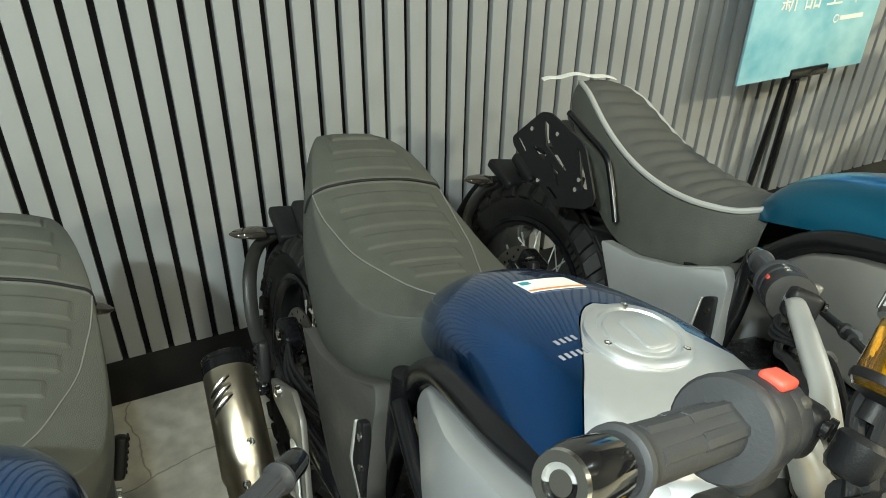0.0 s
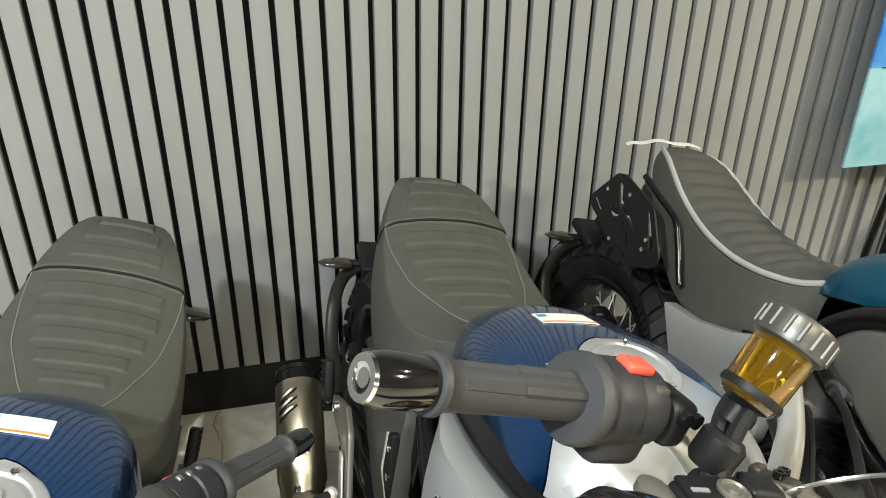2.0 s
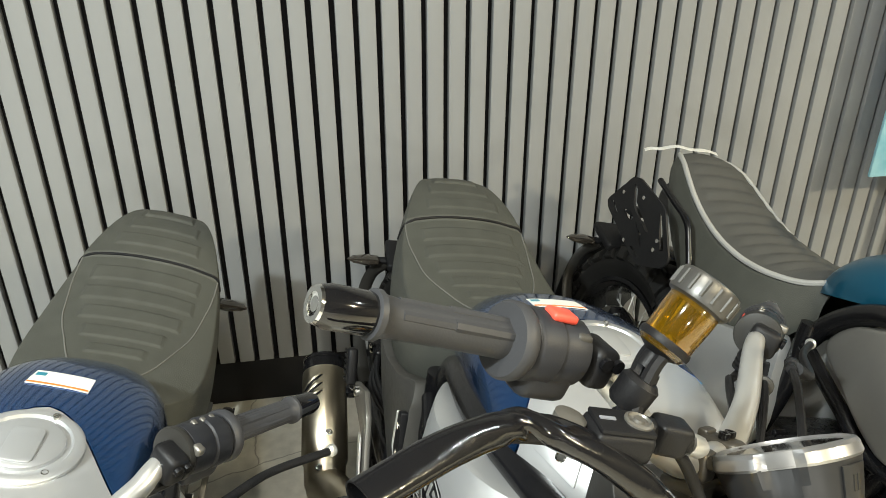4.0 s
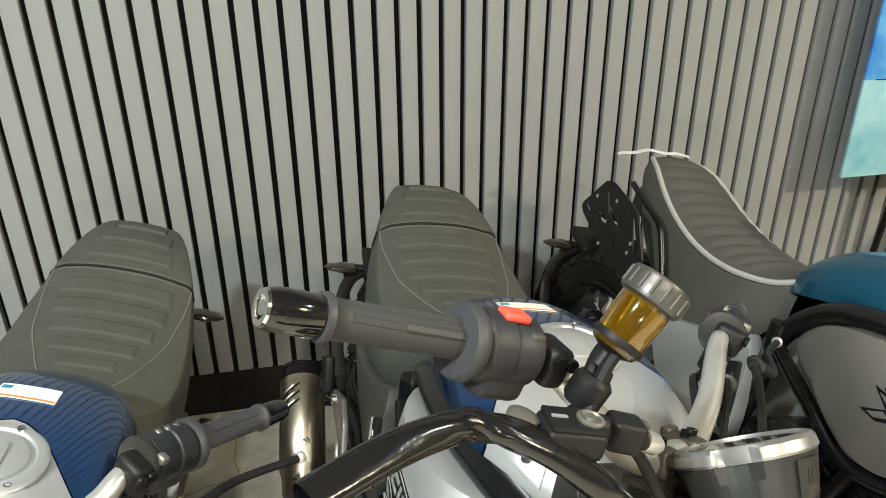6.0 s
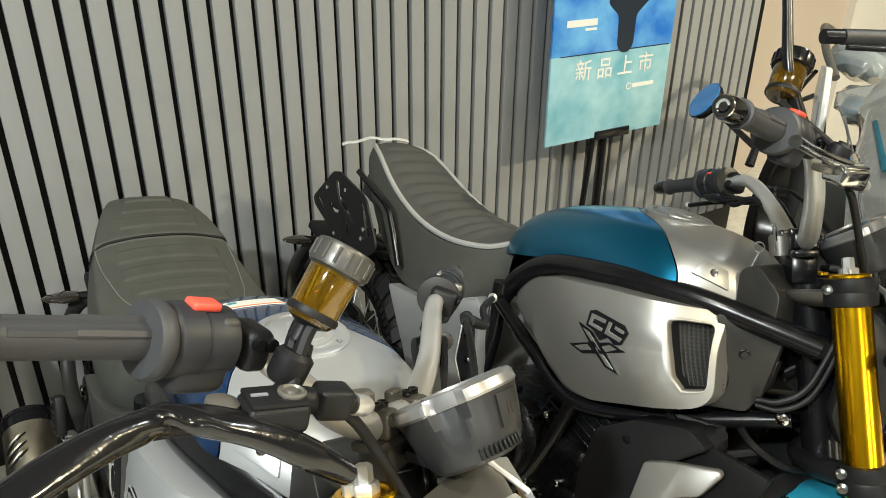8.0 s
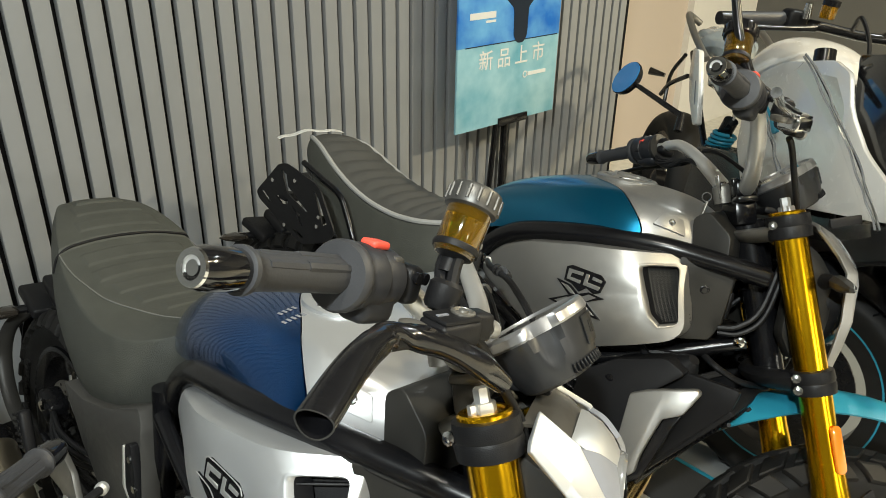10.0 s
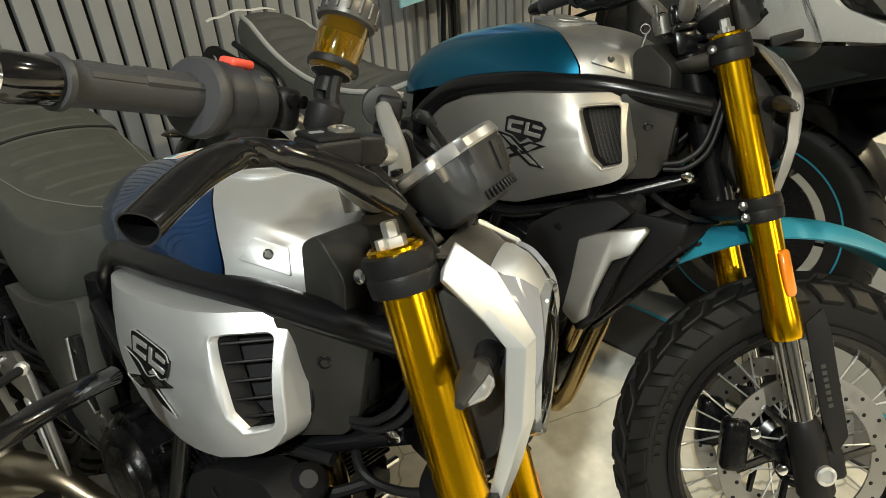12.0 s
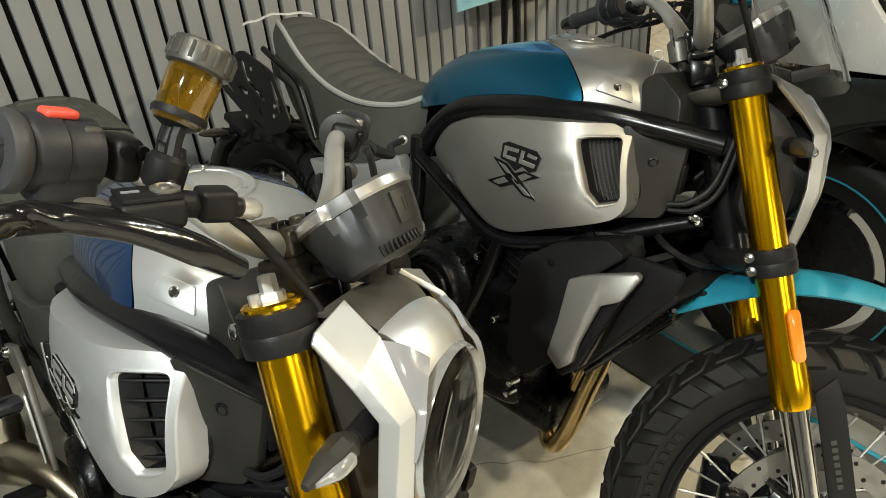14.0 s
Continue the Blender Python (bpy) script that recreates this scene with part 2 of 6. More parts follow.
def room():
    fl = new("floor", to_mesh("floor", box((0.8, -3.7, -0.05), (9.4, 13.4, 0.1), 0), floor_material()))
    tagged(fl, "worn pale grey concrete floor with hairline cracks", "floor", kind="structure")
    # The ceiling is out of view; its dark grey keeps bounce low.
    ce = new("ceiling", to_mesh("ceiling", box((0.8, -3.7, CEILING + 0.05), (9.4, 13.4, 0.1), 0), M_CEIL))
    tagged(ce, "unseen ceiling over the showroom, made dark grey to reduce fill", "ceiling", kind="structure")
    w = new("wall_north", to_mesh("wall_north", box(((WALL_X0 + WALL_X1) / 2 - 0.7, WALL_Y + 0.020 + 0.06, 1.5), (WALL_X1 - WALL_X0 + 1.4, 0.12, 3.0), 0), M_GROOVE))
    tagged(w, "dark backing wall clad with grey ribbed panels", "wall", kind="structure")
    e = new("wall_north_2", to_mesh("wall_north_2", box((4.3, WALL_Y + 0.60, 1.5), (2.6, 0.12, 3.0), 0), M_BEIGE))
    tagged(e, "plain beige painted wall past the ribbed panels", "wall", kind="structure")
    e2 = new("wall_north_3", to_mesh("wall_north_3", box((5.0, WALL_Y + 0.545, 1.5), (0.9, 0.10, 3.0), 0), M_PALE))
    tagged(e2, "white painted wall beside the beige one", "wall", kind="structure")
    r = new("wall_north_return", to_mesh("wall_return", box((WALL_X1 - 0.03 + 0.03, WALL_Y + 0.33, 1.5), (0.06, 0.40, 3.0), 0), M_BEIGE))
    tagged(r, "beige painted return of the ribbed wall", "wall", kind="structure")
    # Assumed walls out of view, darkened so that blacks stay deep.
    for name, c, s in (("wall_west", (-3.9, -3.7, 1.5), (0.12, 13.4, 3.0)), ("wall_east", (5.5, -3.7, 1.5), (0.12, 13.4, 3.0)), ("wall_south", (0.8, -10.4, 1.5), (9.4, 0.12, 3.0))):
        tagged(new(name, to_mesh(name, box(c, s, 0), M_DARKWALL)), "unseen enclosing wall, made dark to cut bounced light", "wall", kind="structure")
    bb = new("baseboard", to_mesh("baseboard", box(((WALL_X0 + WALL_X1) / 2 - 0.7, WALL_Y + 0.004, 0.075), (WALL_X1 - WALL_X0 + 1.4, 0.016, 0.15), 0.002), M_PLASTIC))
    tagged(bb, "black plinth along the foot of the ribbed wall", "baseboard", kind="structure")
    return w


def floor_material():
    m = mat("concrete_floor", (0.66, 0.64, 0.57), 0.40, var=0.16, scale=1.6, bump=0.1, bscale=40, rvar=0.12)
    nt = m.node_tree
    b = nt.nodes["Principled BSDF"]
    src = b.inputs["Base Color"].links[0].from_socket
    co = next(n for n in nt.nodes if n.type == "TEX_COORD")
    n = nt.nodes.new("ShaderNodeTexNoise")
    n.inputs["Scale"].default_value, n.inputs["Detail"].default_value = 22, 10
    nt.links.new(co.outputs["Object"], n.inputs["Vector"])
    r = nt.nodes.new("ShaderNodeMapRange")
    r.inputs["From Min"].default_value, r.inputs["From Max"].default_value = 0.3, 0.7
    r.inputs["To Min"].default_value, r.inputs["To Max"].default_value = 0.82, 1.08
    nt.links.new(n.outputs["Fac"], r.inputs["Value"])
    v = nt.nodes.new("ShaderNodeTexVoronoi")
    v.feature = "DISTANCE_TO_EDGE"
    v.inputs["Scale"].default_value = 1.3
    wn = nt.nodes.new("ShaderNodeTexNoise")
    wn.inputs["Scale"].default_value, wn.inputs["Detail"].default_value = 4, 6
    nt.links.new(co.outputs["Object"], wn.inputs["Vector"])
    add = nt.nodes.new("ShaderNodeMix")
    add.data_type = "VECTOR"
    add.inputs["Factor"].default_value = 0.12
    nt.links.new(co.outputs["Object"], add.inputs["A"])
    nt.links.new(wn.outputs["Color"], add.inputs["B"])
    nt.links.new(add.outputs["Result"], v.inputs["Vector"])
    cm = nt.nodes.new("ShaderNodeMapRange")
    cm.inputs["From Max"].default_value = 0.004
    cm.inputs["To Min"].default_value, cm.inputs["To Max"].default_value = 0.45, 1.0
    nt.links.new(v.outputs["Distance"], cm.inputs["Value"])
    mul = nt.nodes.new("ShaderNodeMath")
    mul.operation = "MULTIPLY"
    nt.links.new(r.outputs["Result"], mul.inputs[0])
    nt.links.new(cm.outputs["Result"], mul.inputs[1])
    mx = nt.nodes.new("ShaderNodeMix")
    mx.data_type, mx.blend_type = "RGBA", "MULTIPLY"
    mx.inputs["Factor"].default_value = 1.0
    nt.links.new(src, mx.inputs["A"])
    nt.links.new(mul.outputs["Value"], mx.inputs["B"])
    nt.links.new(mx.outputs["Result"], b.inputs["Base Color"])
    return m


wall = room()


def ceiling_lights():
    # A ring round every lamp, the added fill ones too.
    for lx, ly, ls, _, _ in LAMPS:
        t = thing("ceiling_light", "round white downlight on the unseen ceiling, some added as fill", "lamp", pose(lx, ly, CEILING), "ceiling lamps")
        part("frame", lathe([(ls / 2 + 0.01, -0.05), (ls / 2 + 0.03, -0.05), (ls / 2 + 0.035, 0.0), (ls / 2, 0.0)], seg=32), M_STICK, t)


ceiling_lights()


# ---- motorcycles: x ahead, y left, z up, the rear axle over the origin ----
RAKE = radians(24.5)
DOWN = arr((math.sin(RAKE), 0, -math.cos(RAKE)))
AHEAD = arr((math.cos(RAKE), 0, math.sin(RAKE)))
STEM = Vector((1.075, 0, 1.0))
FORK = arr((1.110, 0, 0.995))
FRONT_AXLE, REAR_AXLE, WHEEL_R = arr((1.427, 0, 0.317)), arr((0, 0, 0.312)), 0.317


def on_fork(length, side, out=0.0, fwd=0.0):
    return FORK + DOWN * length + AHEAD * fwd + arr((0, side * (0.1 + out), 0))


def turned(angle):
    axis = Vector((-math.sin(RAKE), 0, math.cos(RAKE)))
    return Matrix.Translation(STEM) @ Matrix.Rotation(radians(angle), 4, axis) @ Matrix.Translation(-STEM)


def poly(pts, n, closed=True):
    return [tuple(p) for p in cr([(*p, 0) for p in pts], n, closed)[:, :2]]


def rounded(pts, r, n=4):
    """A polygon with its corners rounded."""
    out = []
    k = len(pts)
    for i in range(k):
        p, a, b = arr(pts[i]), arr(pts[i - 1]), arr(pts[(i + 1) % k])
        da, db = a - p, b - p
        ra, rb = min(r, np.linalg.norm(da) * 0.45), min(r, np.linalg.norm(db) * 0.45)
        s, e = p + da / np.linalg.norm(da) * ra, p + db / np.linalg.norm(db) * rb
        for t in np.linspace(0, 1, n):
            out.append(tuple((1 - t) ** 2 * s + 2 * t * (1 - t) * p + t * t * e))
    return out


def smooth(x, a, b):
    t = np.clip((x - a) / (b - a), 0, 1)
    return t * t * (3 - 2 * t)


# -- wheels --
def tyre_mesh(r, w, rim_r):
    prof = []
    for a in np.linspace(-2.05, 2.05, 25):
        depth = r - rim_r
        prof.append((rim_r + depth * (0.52 + 0.48 * math.cos(a) if abs(a) < 1.57 else 0.52 - 0.52 * (abs(a) - 1.57) / 0.48), w / 2 * math.sin(a) * (1.0 if abs(a) < 1.57 else 1 - 0.2 * (abs(a) - 1.57) / 0.48)))
    return lathe(prof, axis=(0, 1, 0), seg=84, caps=False)


BLOCK_ROWS = ((-1.10, 0.37, 0.66, 0.0, 0.10), (-0.36, 0.29, 0.72, 0.5, -0.16), (0.36, 0.29, 0.72, 0.0, 0.16), (1.10, 0.37, 0.66, 0.5, -0.10))


def tread_block(r, w, rim_r, n, row):
    """One tread block at the top of the wheel's turn, tapered, with chamfered upper edges."""
    lat, half, lng, ofs, skew = row
    g = []
    for hgt, shrink in ((-0.003, 1.02), (0.0088, 0.97), (0.0108, 0.84)):
        ring = []
        for sa, sl in ((-1, -1), (-1, 0), (-1, 1), (1, 1), (1, 0), (1, -1)):
            aa = lat + sl * half * shrink
            th = math.pi / n * lng * sa * shrink + skew * 0.28 * sl
            rr = rim_r + (r - rim_r) * (0.52 + 0.48 * math.cos(min(abs(aa), 1.57))) + hgt * math.cos(aa * 0.7)
            yy = w / 2 * math.sin(aa) + hgt * math.sin(aa) * 0.9
            ring.append((rr * math.cos(th), yy, rr * math.sin(th)))
        g.append(ring)
    bm = surf(g, cv=True)
    vs = list(bm.verts)[-6:]
    bm.faces.new(vs)
    return bm


def wheel(bike, name, at, r, w, rim_r, steered, spoked=True, disc_side=(-1,), rim_material=None):
    """Rim and hub as the part, and tyre, spokes and brake discs under it."""
    m = bike.turn(steered) @ Matrix.Translation(at)
    rim = lathe([(rim_r - 0.016, -w * 0.36), (rim_r - 0.006, -w * 0.39), (rim_r - 0.002, -w * 0.43), (rim_r + 0.009, -w * 0.43), (rim_r + 0.009, -w * 0.36), (rim_r - 0.012, -w * 0.3), (rim_r - 0.02, 0), (rim_r - 0.012, w * 0.3), (rim_r + 0.009, w * 0.36), (rim_r + 0.009, w * 0.43), (rim_r - 0.002, w * 0.43), (rim_r - 0.006, w * 0.39), (rim_r - 0.016, w * 0.36), (rim_r - 0.030, 0), (rim_r - 0.016, -w * 0.36)], axis=(0, 1, 0), seg=64, caps=False)
    hub = lathe([(0.012, -0.07), (0.03, -0.07), (0.045, -0.05), (0.045, -0.035), (0.028, -0.025), (0.028, 0.025), (0.045, 0.035), (0.045, 0.05), (0.03, 0.07), (0.012, 0.07)], axis=(0, 1, 0), seg=28)
    whl = bike.part(name, moved(join(rim, hub), m), rim_material or M_BLACK, label="black wire-spoked wheel with a knobbly tyre")
    ty = bike.part("tyre", moved(tyre_mesh(r, w, rim_r), m), M_TYRE, whl)
    n = 30
    key = (round(r, 3), round(w, 3))
    if key not in Bike.blocks:
        Bike.blocks[key] = [to_mesh("tread_block", tread_block(r, w, rim_r, n, row), M_TYRE) for row in BLOCK_ROWS]
    for row, me in zip(BLOCK_ROWS, Bike.blocks[key]):
        for k in range(n):
            o = new("tread_block", me)
            o.parent = whl
            o.matrix_local = m @ Matrix.Rotation(2 * math.pi * (k + row[3]) / n, 4, "Y")
    # raised maker's marks on the outer sidewall, as plain bars
    for side in (-1, 1):
        for k in range(9):
            for base in (0.5, 2.7, 4.6):
                a0 = base + 0.075 * k
                q0, q1 = rim_r + (r - rim_r) * 0.30, rim_r + (r - rim_r) * 0.46
                bike.part("sidewall_mark", moved(slab([(a0, q0), (a0 + 0.045, q0), (a0 + 0.055, q1), (a0 + 0.01, q1)], lambda a, q, d: (q * math.cos(a), side * (w / 2 * 0.985 + d), q * math.sin(a)), -0.004, 0.0012, 0, 1), m), M_TYRE, ty)
    if spoked:
        n = 32
        length = rim_r - 0.02
        for s in range(2):
            for k in range(n // 2):
                a = 2 * math.pi * (k * 2 + s) / n
                lead = 0.55 if (k % 2) else -0.55
                y0, y1 = (0.04, 0.006) if s else (-0.04, -0.006)
                p0 = Vector((0.04 * math.cos(a + lead), y0, 0.04 * math.sin(a + lead)))
                p1 = Vector((length * math.cos(a), y1, length * math.sin(a)))
                d = p1 - p0
                if bike.spoke is None:
                    bike.spoke = to_mesh("spoke", join(tube([(0, 0, 0), (0, 0, 1)], 0.0019, 6), tube([(0, 0, 0.86), (0, 0, 1)], 0.0032, 6)), M_ALU)
                o = new("spoke", bike.spoke)
                o.parent = whl
                o.matrix_local = m @ Matrix.Translation(p0) @ d.to_track_quat("Z", "Y").to_matrix().to_4x4() @ Matrix.Diagonal((1, 1, d.length, 1))
    for side in disc_side:
        rd = rim_r * 0.67
        ring = lathe([(rd * 0.76, -0.002), (rd, -0.002), (rd, 0.002), (rd * 0.76, 0.002), (rd * 0.76, -0.002)], at=(0, side * 0.062, 0), axis=(0, 1, 0), seg=56, caps=False)
        carrier = lathe([(0.046, -0.004), (0.056, -0.004), (0.056, 0.004), (0.046, 0.004), (0.046, -0.004)], at=(0, side * 0.058, 0), axis=(0, 1, 0), seg=28, caps=False)
        holes = bmesh.new()
        for k in range(36):
            a = 2 * math.pi * k / 36
            q = rd * (0.82 if k % 2 else 0.93)
            lathe([(0.0038, -0.0026), (0.0038, 0.0026)], at=(q * math.cos(a), side * 0.062, q * math.sin(a)), axis=(0, 1, 0), seg=8, bm=holes)
        dsk = bike.part("brake_disc", moved(ring, m), M_DISC, whl, "drilled steel brake disc")
        bike.part("disc_carrier", moved(carrier, m), M_BLACK, whl, "black disc carrier with six arms")
        for k in range(6):
            a = 2 * math.pi * k / 6
            bike.part("carrier_arm", moved(tube([(0.045 * math.cos(a), side * 0.058, 0.045 * math.sin(a)), (rd * 0.8 * math.cos(a + 0.35), side * 0.062, rd * 0.8 * math.sin(a + 0.35))], 0.007, 6), m), M_BLACK, whl)
        bike.part("disc_holes", moved(holes, m), M_PLASTIC, whl)
    return whl


class Bike:
    spoke = None
    blocks = {}

    def __init__(self, label, x, y, z, heading, lean, steer, group="motorcycles by the wall"):
        self.root = thing("motorcycle", label, "motorcycle", pose(x, y, z, 0, 0, heading) @ pose(0, 0, 0, -lean), group)
        self.steer = turned(steer)

    def turn(self, steered):
        return self.steer if steered else Matrix.Identity(4)

    def part(self, name, bm, material, parent=None, label="", sharp=38):
        return part(name, bm, material, parent or self.root, label, sharp)

    def front(self, name, bm, material, parent=None, label="", sharp=38):
        return part(name, moved(bm, self.steer), material, parent or self.root, label, sharp)


# -- tank --
TANK = [(0.50, 0.835, 0.80, 0.055), (0.525, 0.878, 0.81, 0.082), (0.56, 0.912, 0.822, 0.102), (0.62, 0.945, 0.842, 0.122), (0.70, 0.972, 0.868, 0.137), (0.78, 0.990, 0.892, 0.147), (0.86, 0.998, 0.91, 0.151), (0.93, 0.997, 0.922, 0.146), (0.98, 0.990, 0.922, 0.124), (1.02, 0.976, 0.919, 0.092), (1.04, 0.966, 0.916, 0.074)]


TANK_FINE = cr(TANK, 420)
for _ in range(30):
    TANK_FINE[6:-6, 1:] = 0.25 * TANK_FINE[5:-7, 1:] + 0.5 * TANK_FINE[6:-6, 1:] + 0.25 * TANK_FINE[7:-5, 1:]


def tank_point(x, v):
    """v from -1 (right rim) over 0 (crest) to 1 (left rim)."""
    zt, zb, hw = (np.interp(x, TANK_FINE[:, 0], TANK_FINE[:, k]) for k in (1, 2, 3))
    a = v * math.pi / 2
    y = hw * abs(math.sin(a)) ** 0.82
    z = zb + (zt - zb) * max(0, math.cos(a)) ** 0.72
    # ahead of the seam the dome turns into a flat deck, a crease and a plain flank
    k, q = abs(v), 0.52
    if k < q:
        fy, fz = hw * 0.70 * k / q, zt - 0.013 * (k / q) ** 2.2
    else:
        f = (k - q) / (1 - q)
        fy, fz = hw * (0.70 + 0.30 * f) + 0.006 * math.sin(math.pi * f), zt - 0.013 + (zb - zt + 0.013) * f
    w = smooth(x, 0.70, 0.90)
    return (x, np.sign(v) * (y + (fy - y) * w), z + (fz - z) * w)


def tank_seam(v):
    return 0.757 + 0.195 * math.sin(min(abs(v), 1) * math.pi / 2) ** 1.3


def tank(b, rear_material, front_material, decal):
    n, k = 36, 49
    vs = np.linspace(-1, 1, k)

    def smooth_pt(x, v):
        return np.mean([tank_point(np.clip(x + d, 0.5, 1.04), v) for d in (-0.012, -0.006, 0, 0.006, 0.012)], axis=0) if 0.515 < x < 1.03 else arr(tank_point(x, v))

    rear = [[smooth_pt(0.50 + (tank_seam(v) - 0.0015 - 0.50) * t, v) for v in vs] for t in np.linspace(0, 1, n)]
    fr = [[smooth_pt(tank_seam(v) + 0.0015 + (1.04 - tank_seam(v)) * t, v) for v in vs] for t in np.linspace(0, 0.996, n)]
    rear_t = b.part("tank_rear", shell(rear, 0.006), rear_material, label="glossy painted rear half of the fuel tank")
    front_t = b.part("tank_front", shell(fr, 0.006), front_material, label="satin metallic front half of the fuel tank")
    c = arr((0.838, 0, 0.996))
    up = (-0.03, 0, 1)
    cap = b.part("fuel_cap", lathe([(0.060, -0.008), (0.060, 0.003), (0.056, 0.006), (0.048, 0.006), (0.046, 0.003), (0.041, 0.003), (0.040, 0.007), (0.036, 0.009), (0.0, 0.009)][:8], at=c, axis=up, seg=48), front_material, label="round fuel filler cap with three screws")
    b.part("cap_flap", slab(rounded([(0.818, -0.017), (0.872, -0.017), (0.872, 0.017), (0.818, 0.017)], 0.008), xy, 1.003, 1.0085, 0.002), front_material, cap)
    for a in (40, 160, 280):
        p = c + arr((0.051 * math.cos(radians(a)), 0.051 * math.sin(radians(a)), 0.004))
        b.part("screw", lathe([(0.0045, -0.002), (0.0045, 0.003), (0.003, 0.0035), (0.002, 0.0018)], at=p, axis=up, seg=12), M_CHROME, cap)
    for side in (-1, 1):
        def off(x, v, h):
            p, dx, dv = (arr(tank_point(x + i, side * (v + j))) for i, j in ((0, 0), (0.004, 0), (0, 0.004)))
            n = np.cross(dx - p, dv - p)
            n = n if n[1] * side > 0 else -n
            return p + n / np.linalg.norm(n) * h
        base, ex, ev = off(0.988, 0.70, 0), off(0.998, 0.70, 0), off(0.988, 0.75, 0)
        n = off(0.988, 0.70, 1) - base
        ex = (ex - base) / np.linalg.norm(ex - base)
        ev = np.cross(n, ex)
        ev = ev if ev[2] < 0 else -ev
        plate = slab(rounded([(-0.021, -0.013), (0.019, -0.013), (0.031, 0.015), (-0.031, 0.015)], 0.003), lambda p, q, k: tuple(base + ex * p + ev * q + n * k), -0.012, 0.0022, 0.0016)
        bp = b.part("tank_badge_plate", plate, front_material, front_t)
        b.part("screw", lathe([(0.0062, 0.001), (0.0062, 0.0036), (0.0050, 0.0042), (0.0038, 0.0030)], at=base, axis=n, seg=14), M_CHROME, bp)
    # black filler between tank and steering head
    b.part("head_cover", slab(rounded([(1.034, 0.908), (1.016, 0.972), (1.040, 0.990), (1.090, 0.958), (1.100, 0.902)], 0.010), lambda a, z, k: (a, k * (1 - 1.6 * max(0, z - 0.92)), z), -0.088, 0.088, 0.010, 3), M_SHIELD, label="dark plastic cover before the fuel tank")
    if decal:
        g = [[arr(tank_point(x + 0.03 * v, v)) + arr((0, 0, 0.0012)) for v in np.linspace(-0.17, 0.10, 12)] for x in np.linspace(0.665, 0.708, 6)]
        b.part("sticker", shell(g, 0.0006), M_STICK, rear_t, "white warning sticker with an orange edge")
        g = [[arr(tank_point(x + 0.03 * v, v)) + arr((0, 0, 0.0019)) for v in np.linspace(-0.165, 0.095, 12)] for x in (0.7015, 0.7055)]
        b.part("sticker_edge", shell(g, 0.0004), M_ORANGE, rear_t)
        g = [[arr(tank_point(x + 0.03 * v, v)) + arr((0, 0, 0.0019)) for v in np.linspace(-0.155, -0.10, 5)] for x in (0.672, 0.682)]
        b.part("sticker_mark", shell(g, 0.0004), M_TEALP, rear_t)
        for x, v0, n in ((0.810, -0.415, 4), (0.834, -0.475, 5)):
            for i in range(n):
                w0 = v0 + 0.034 * i
                g = [[arr(tank_point(xx, v)) + arr((0, 0, 0.0009)) for v in np.linspace(w0, w0 + 0.018, 3)] for xx in (x + 0.012 * (w0 - v0), x + 0.009 + 0.012 * (w0 - v0))]
                b.part("printed_bar", shell(g, 0.0005), M_BARS, rear_t)


# -- seats --
SEAT_B = [(-0.052, 0.858, 0.838, 0.045), (-0.04, 0.868, 0.825, 0.070), (0.0, 0.876, 0.80, 0.094), (0.06, 0.872, 0.765, 0.118), (0.13, 0.855, 0.720, 0.140), (0.20, 0.836, 0.672, 0.155), (0.30, 0.822, 0.632, 0.166), (0.38, 0.818, 0.640, 0.168), (0.46, 0.824, 0.668, 0.158), (0.515, 0.838, 0.70, 0.128), (0.555, 0.850, 0.77, 0.080)]
SEAT_C = [(-0.045, 0.885, 0.862, 0.05), (-0.03, 0.905, 0.845, 0.078), (0.02, 0.908, 0.805, 0.100), (0.08, 0.890, 0.755, 0.116), (0.16, 0.860, 0.700, 0.130), (0.26, 0.838, 0.648, 0.140), (0.36, 0.828, 0.640, 0.142), (0.44, 0.833, 0.660, 0.134), (0.50, 0.846, 0.685, 0.112), (0.548, 0.862, 0.76, 0.082)]


def seat_surface(stations, n, k, top_share, bulge, flat):
    """Rows from tail to tank, columns from the right hem over the crest to the left hem."""
    st = cr(stations, n)
    rows = []
    for x, zt, zb, hw in st:
        row = []
        for v in np.linspace(-1, 1, k):
            s, a = np.sign(v), abs(v)
            if a < top_share:
                t = a / top_share
                y = hw * (0.0 + 0.90 * t)
                z = zt - (zt - zb) * flat * t**2.4
            else:
                t = (a - top_share) / (1 - top_share)
                z0 = zt - (zt - zb) * flat
                y = hw * (0.90 + 0.10 * math.sin(t * math.pi * 0.75) / math.sin(math.pi * 0.5) - bulge * t**3)
                z = z0 + (zb - z0) * t
            row.append((x, s * y, z))
        rows.append(row)
    return arr(rows)


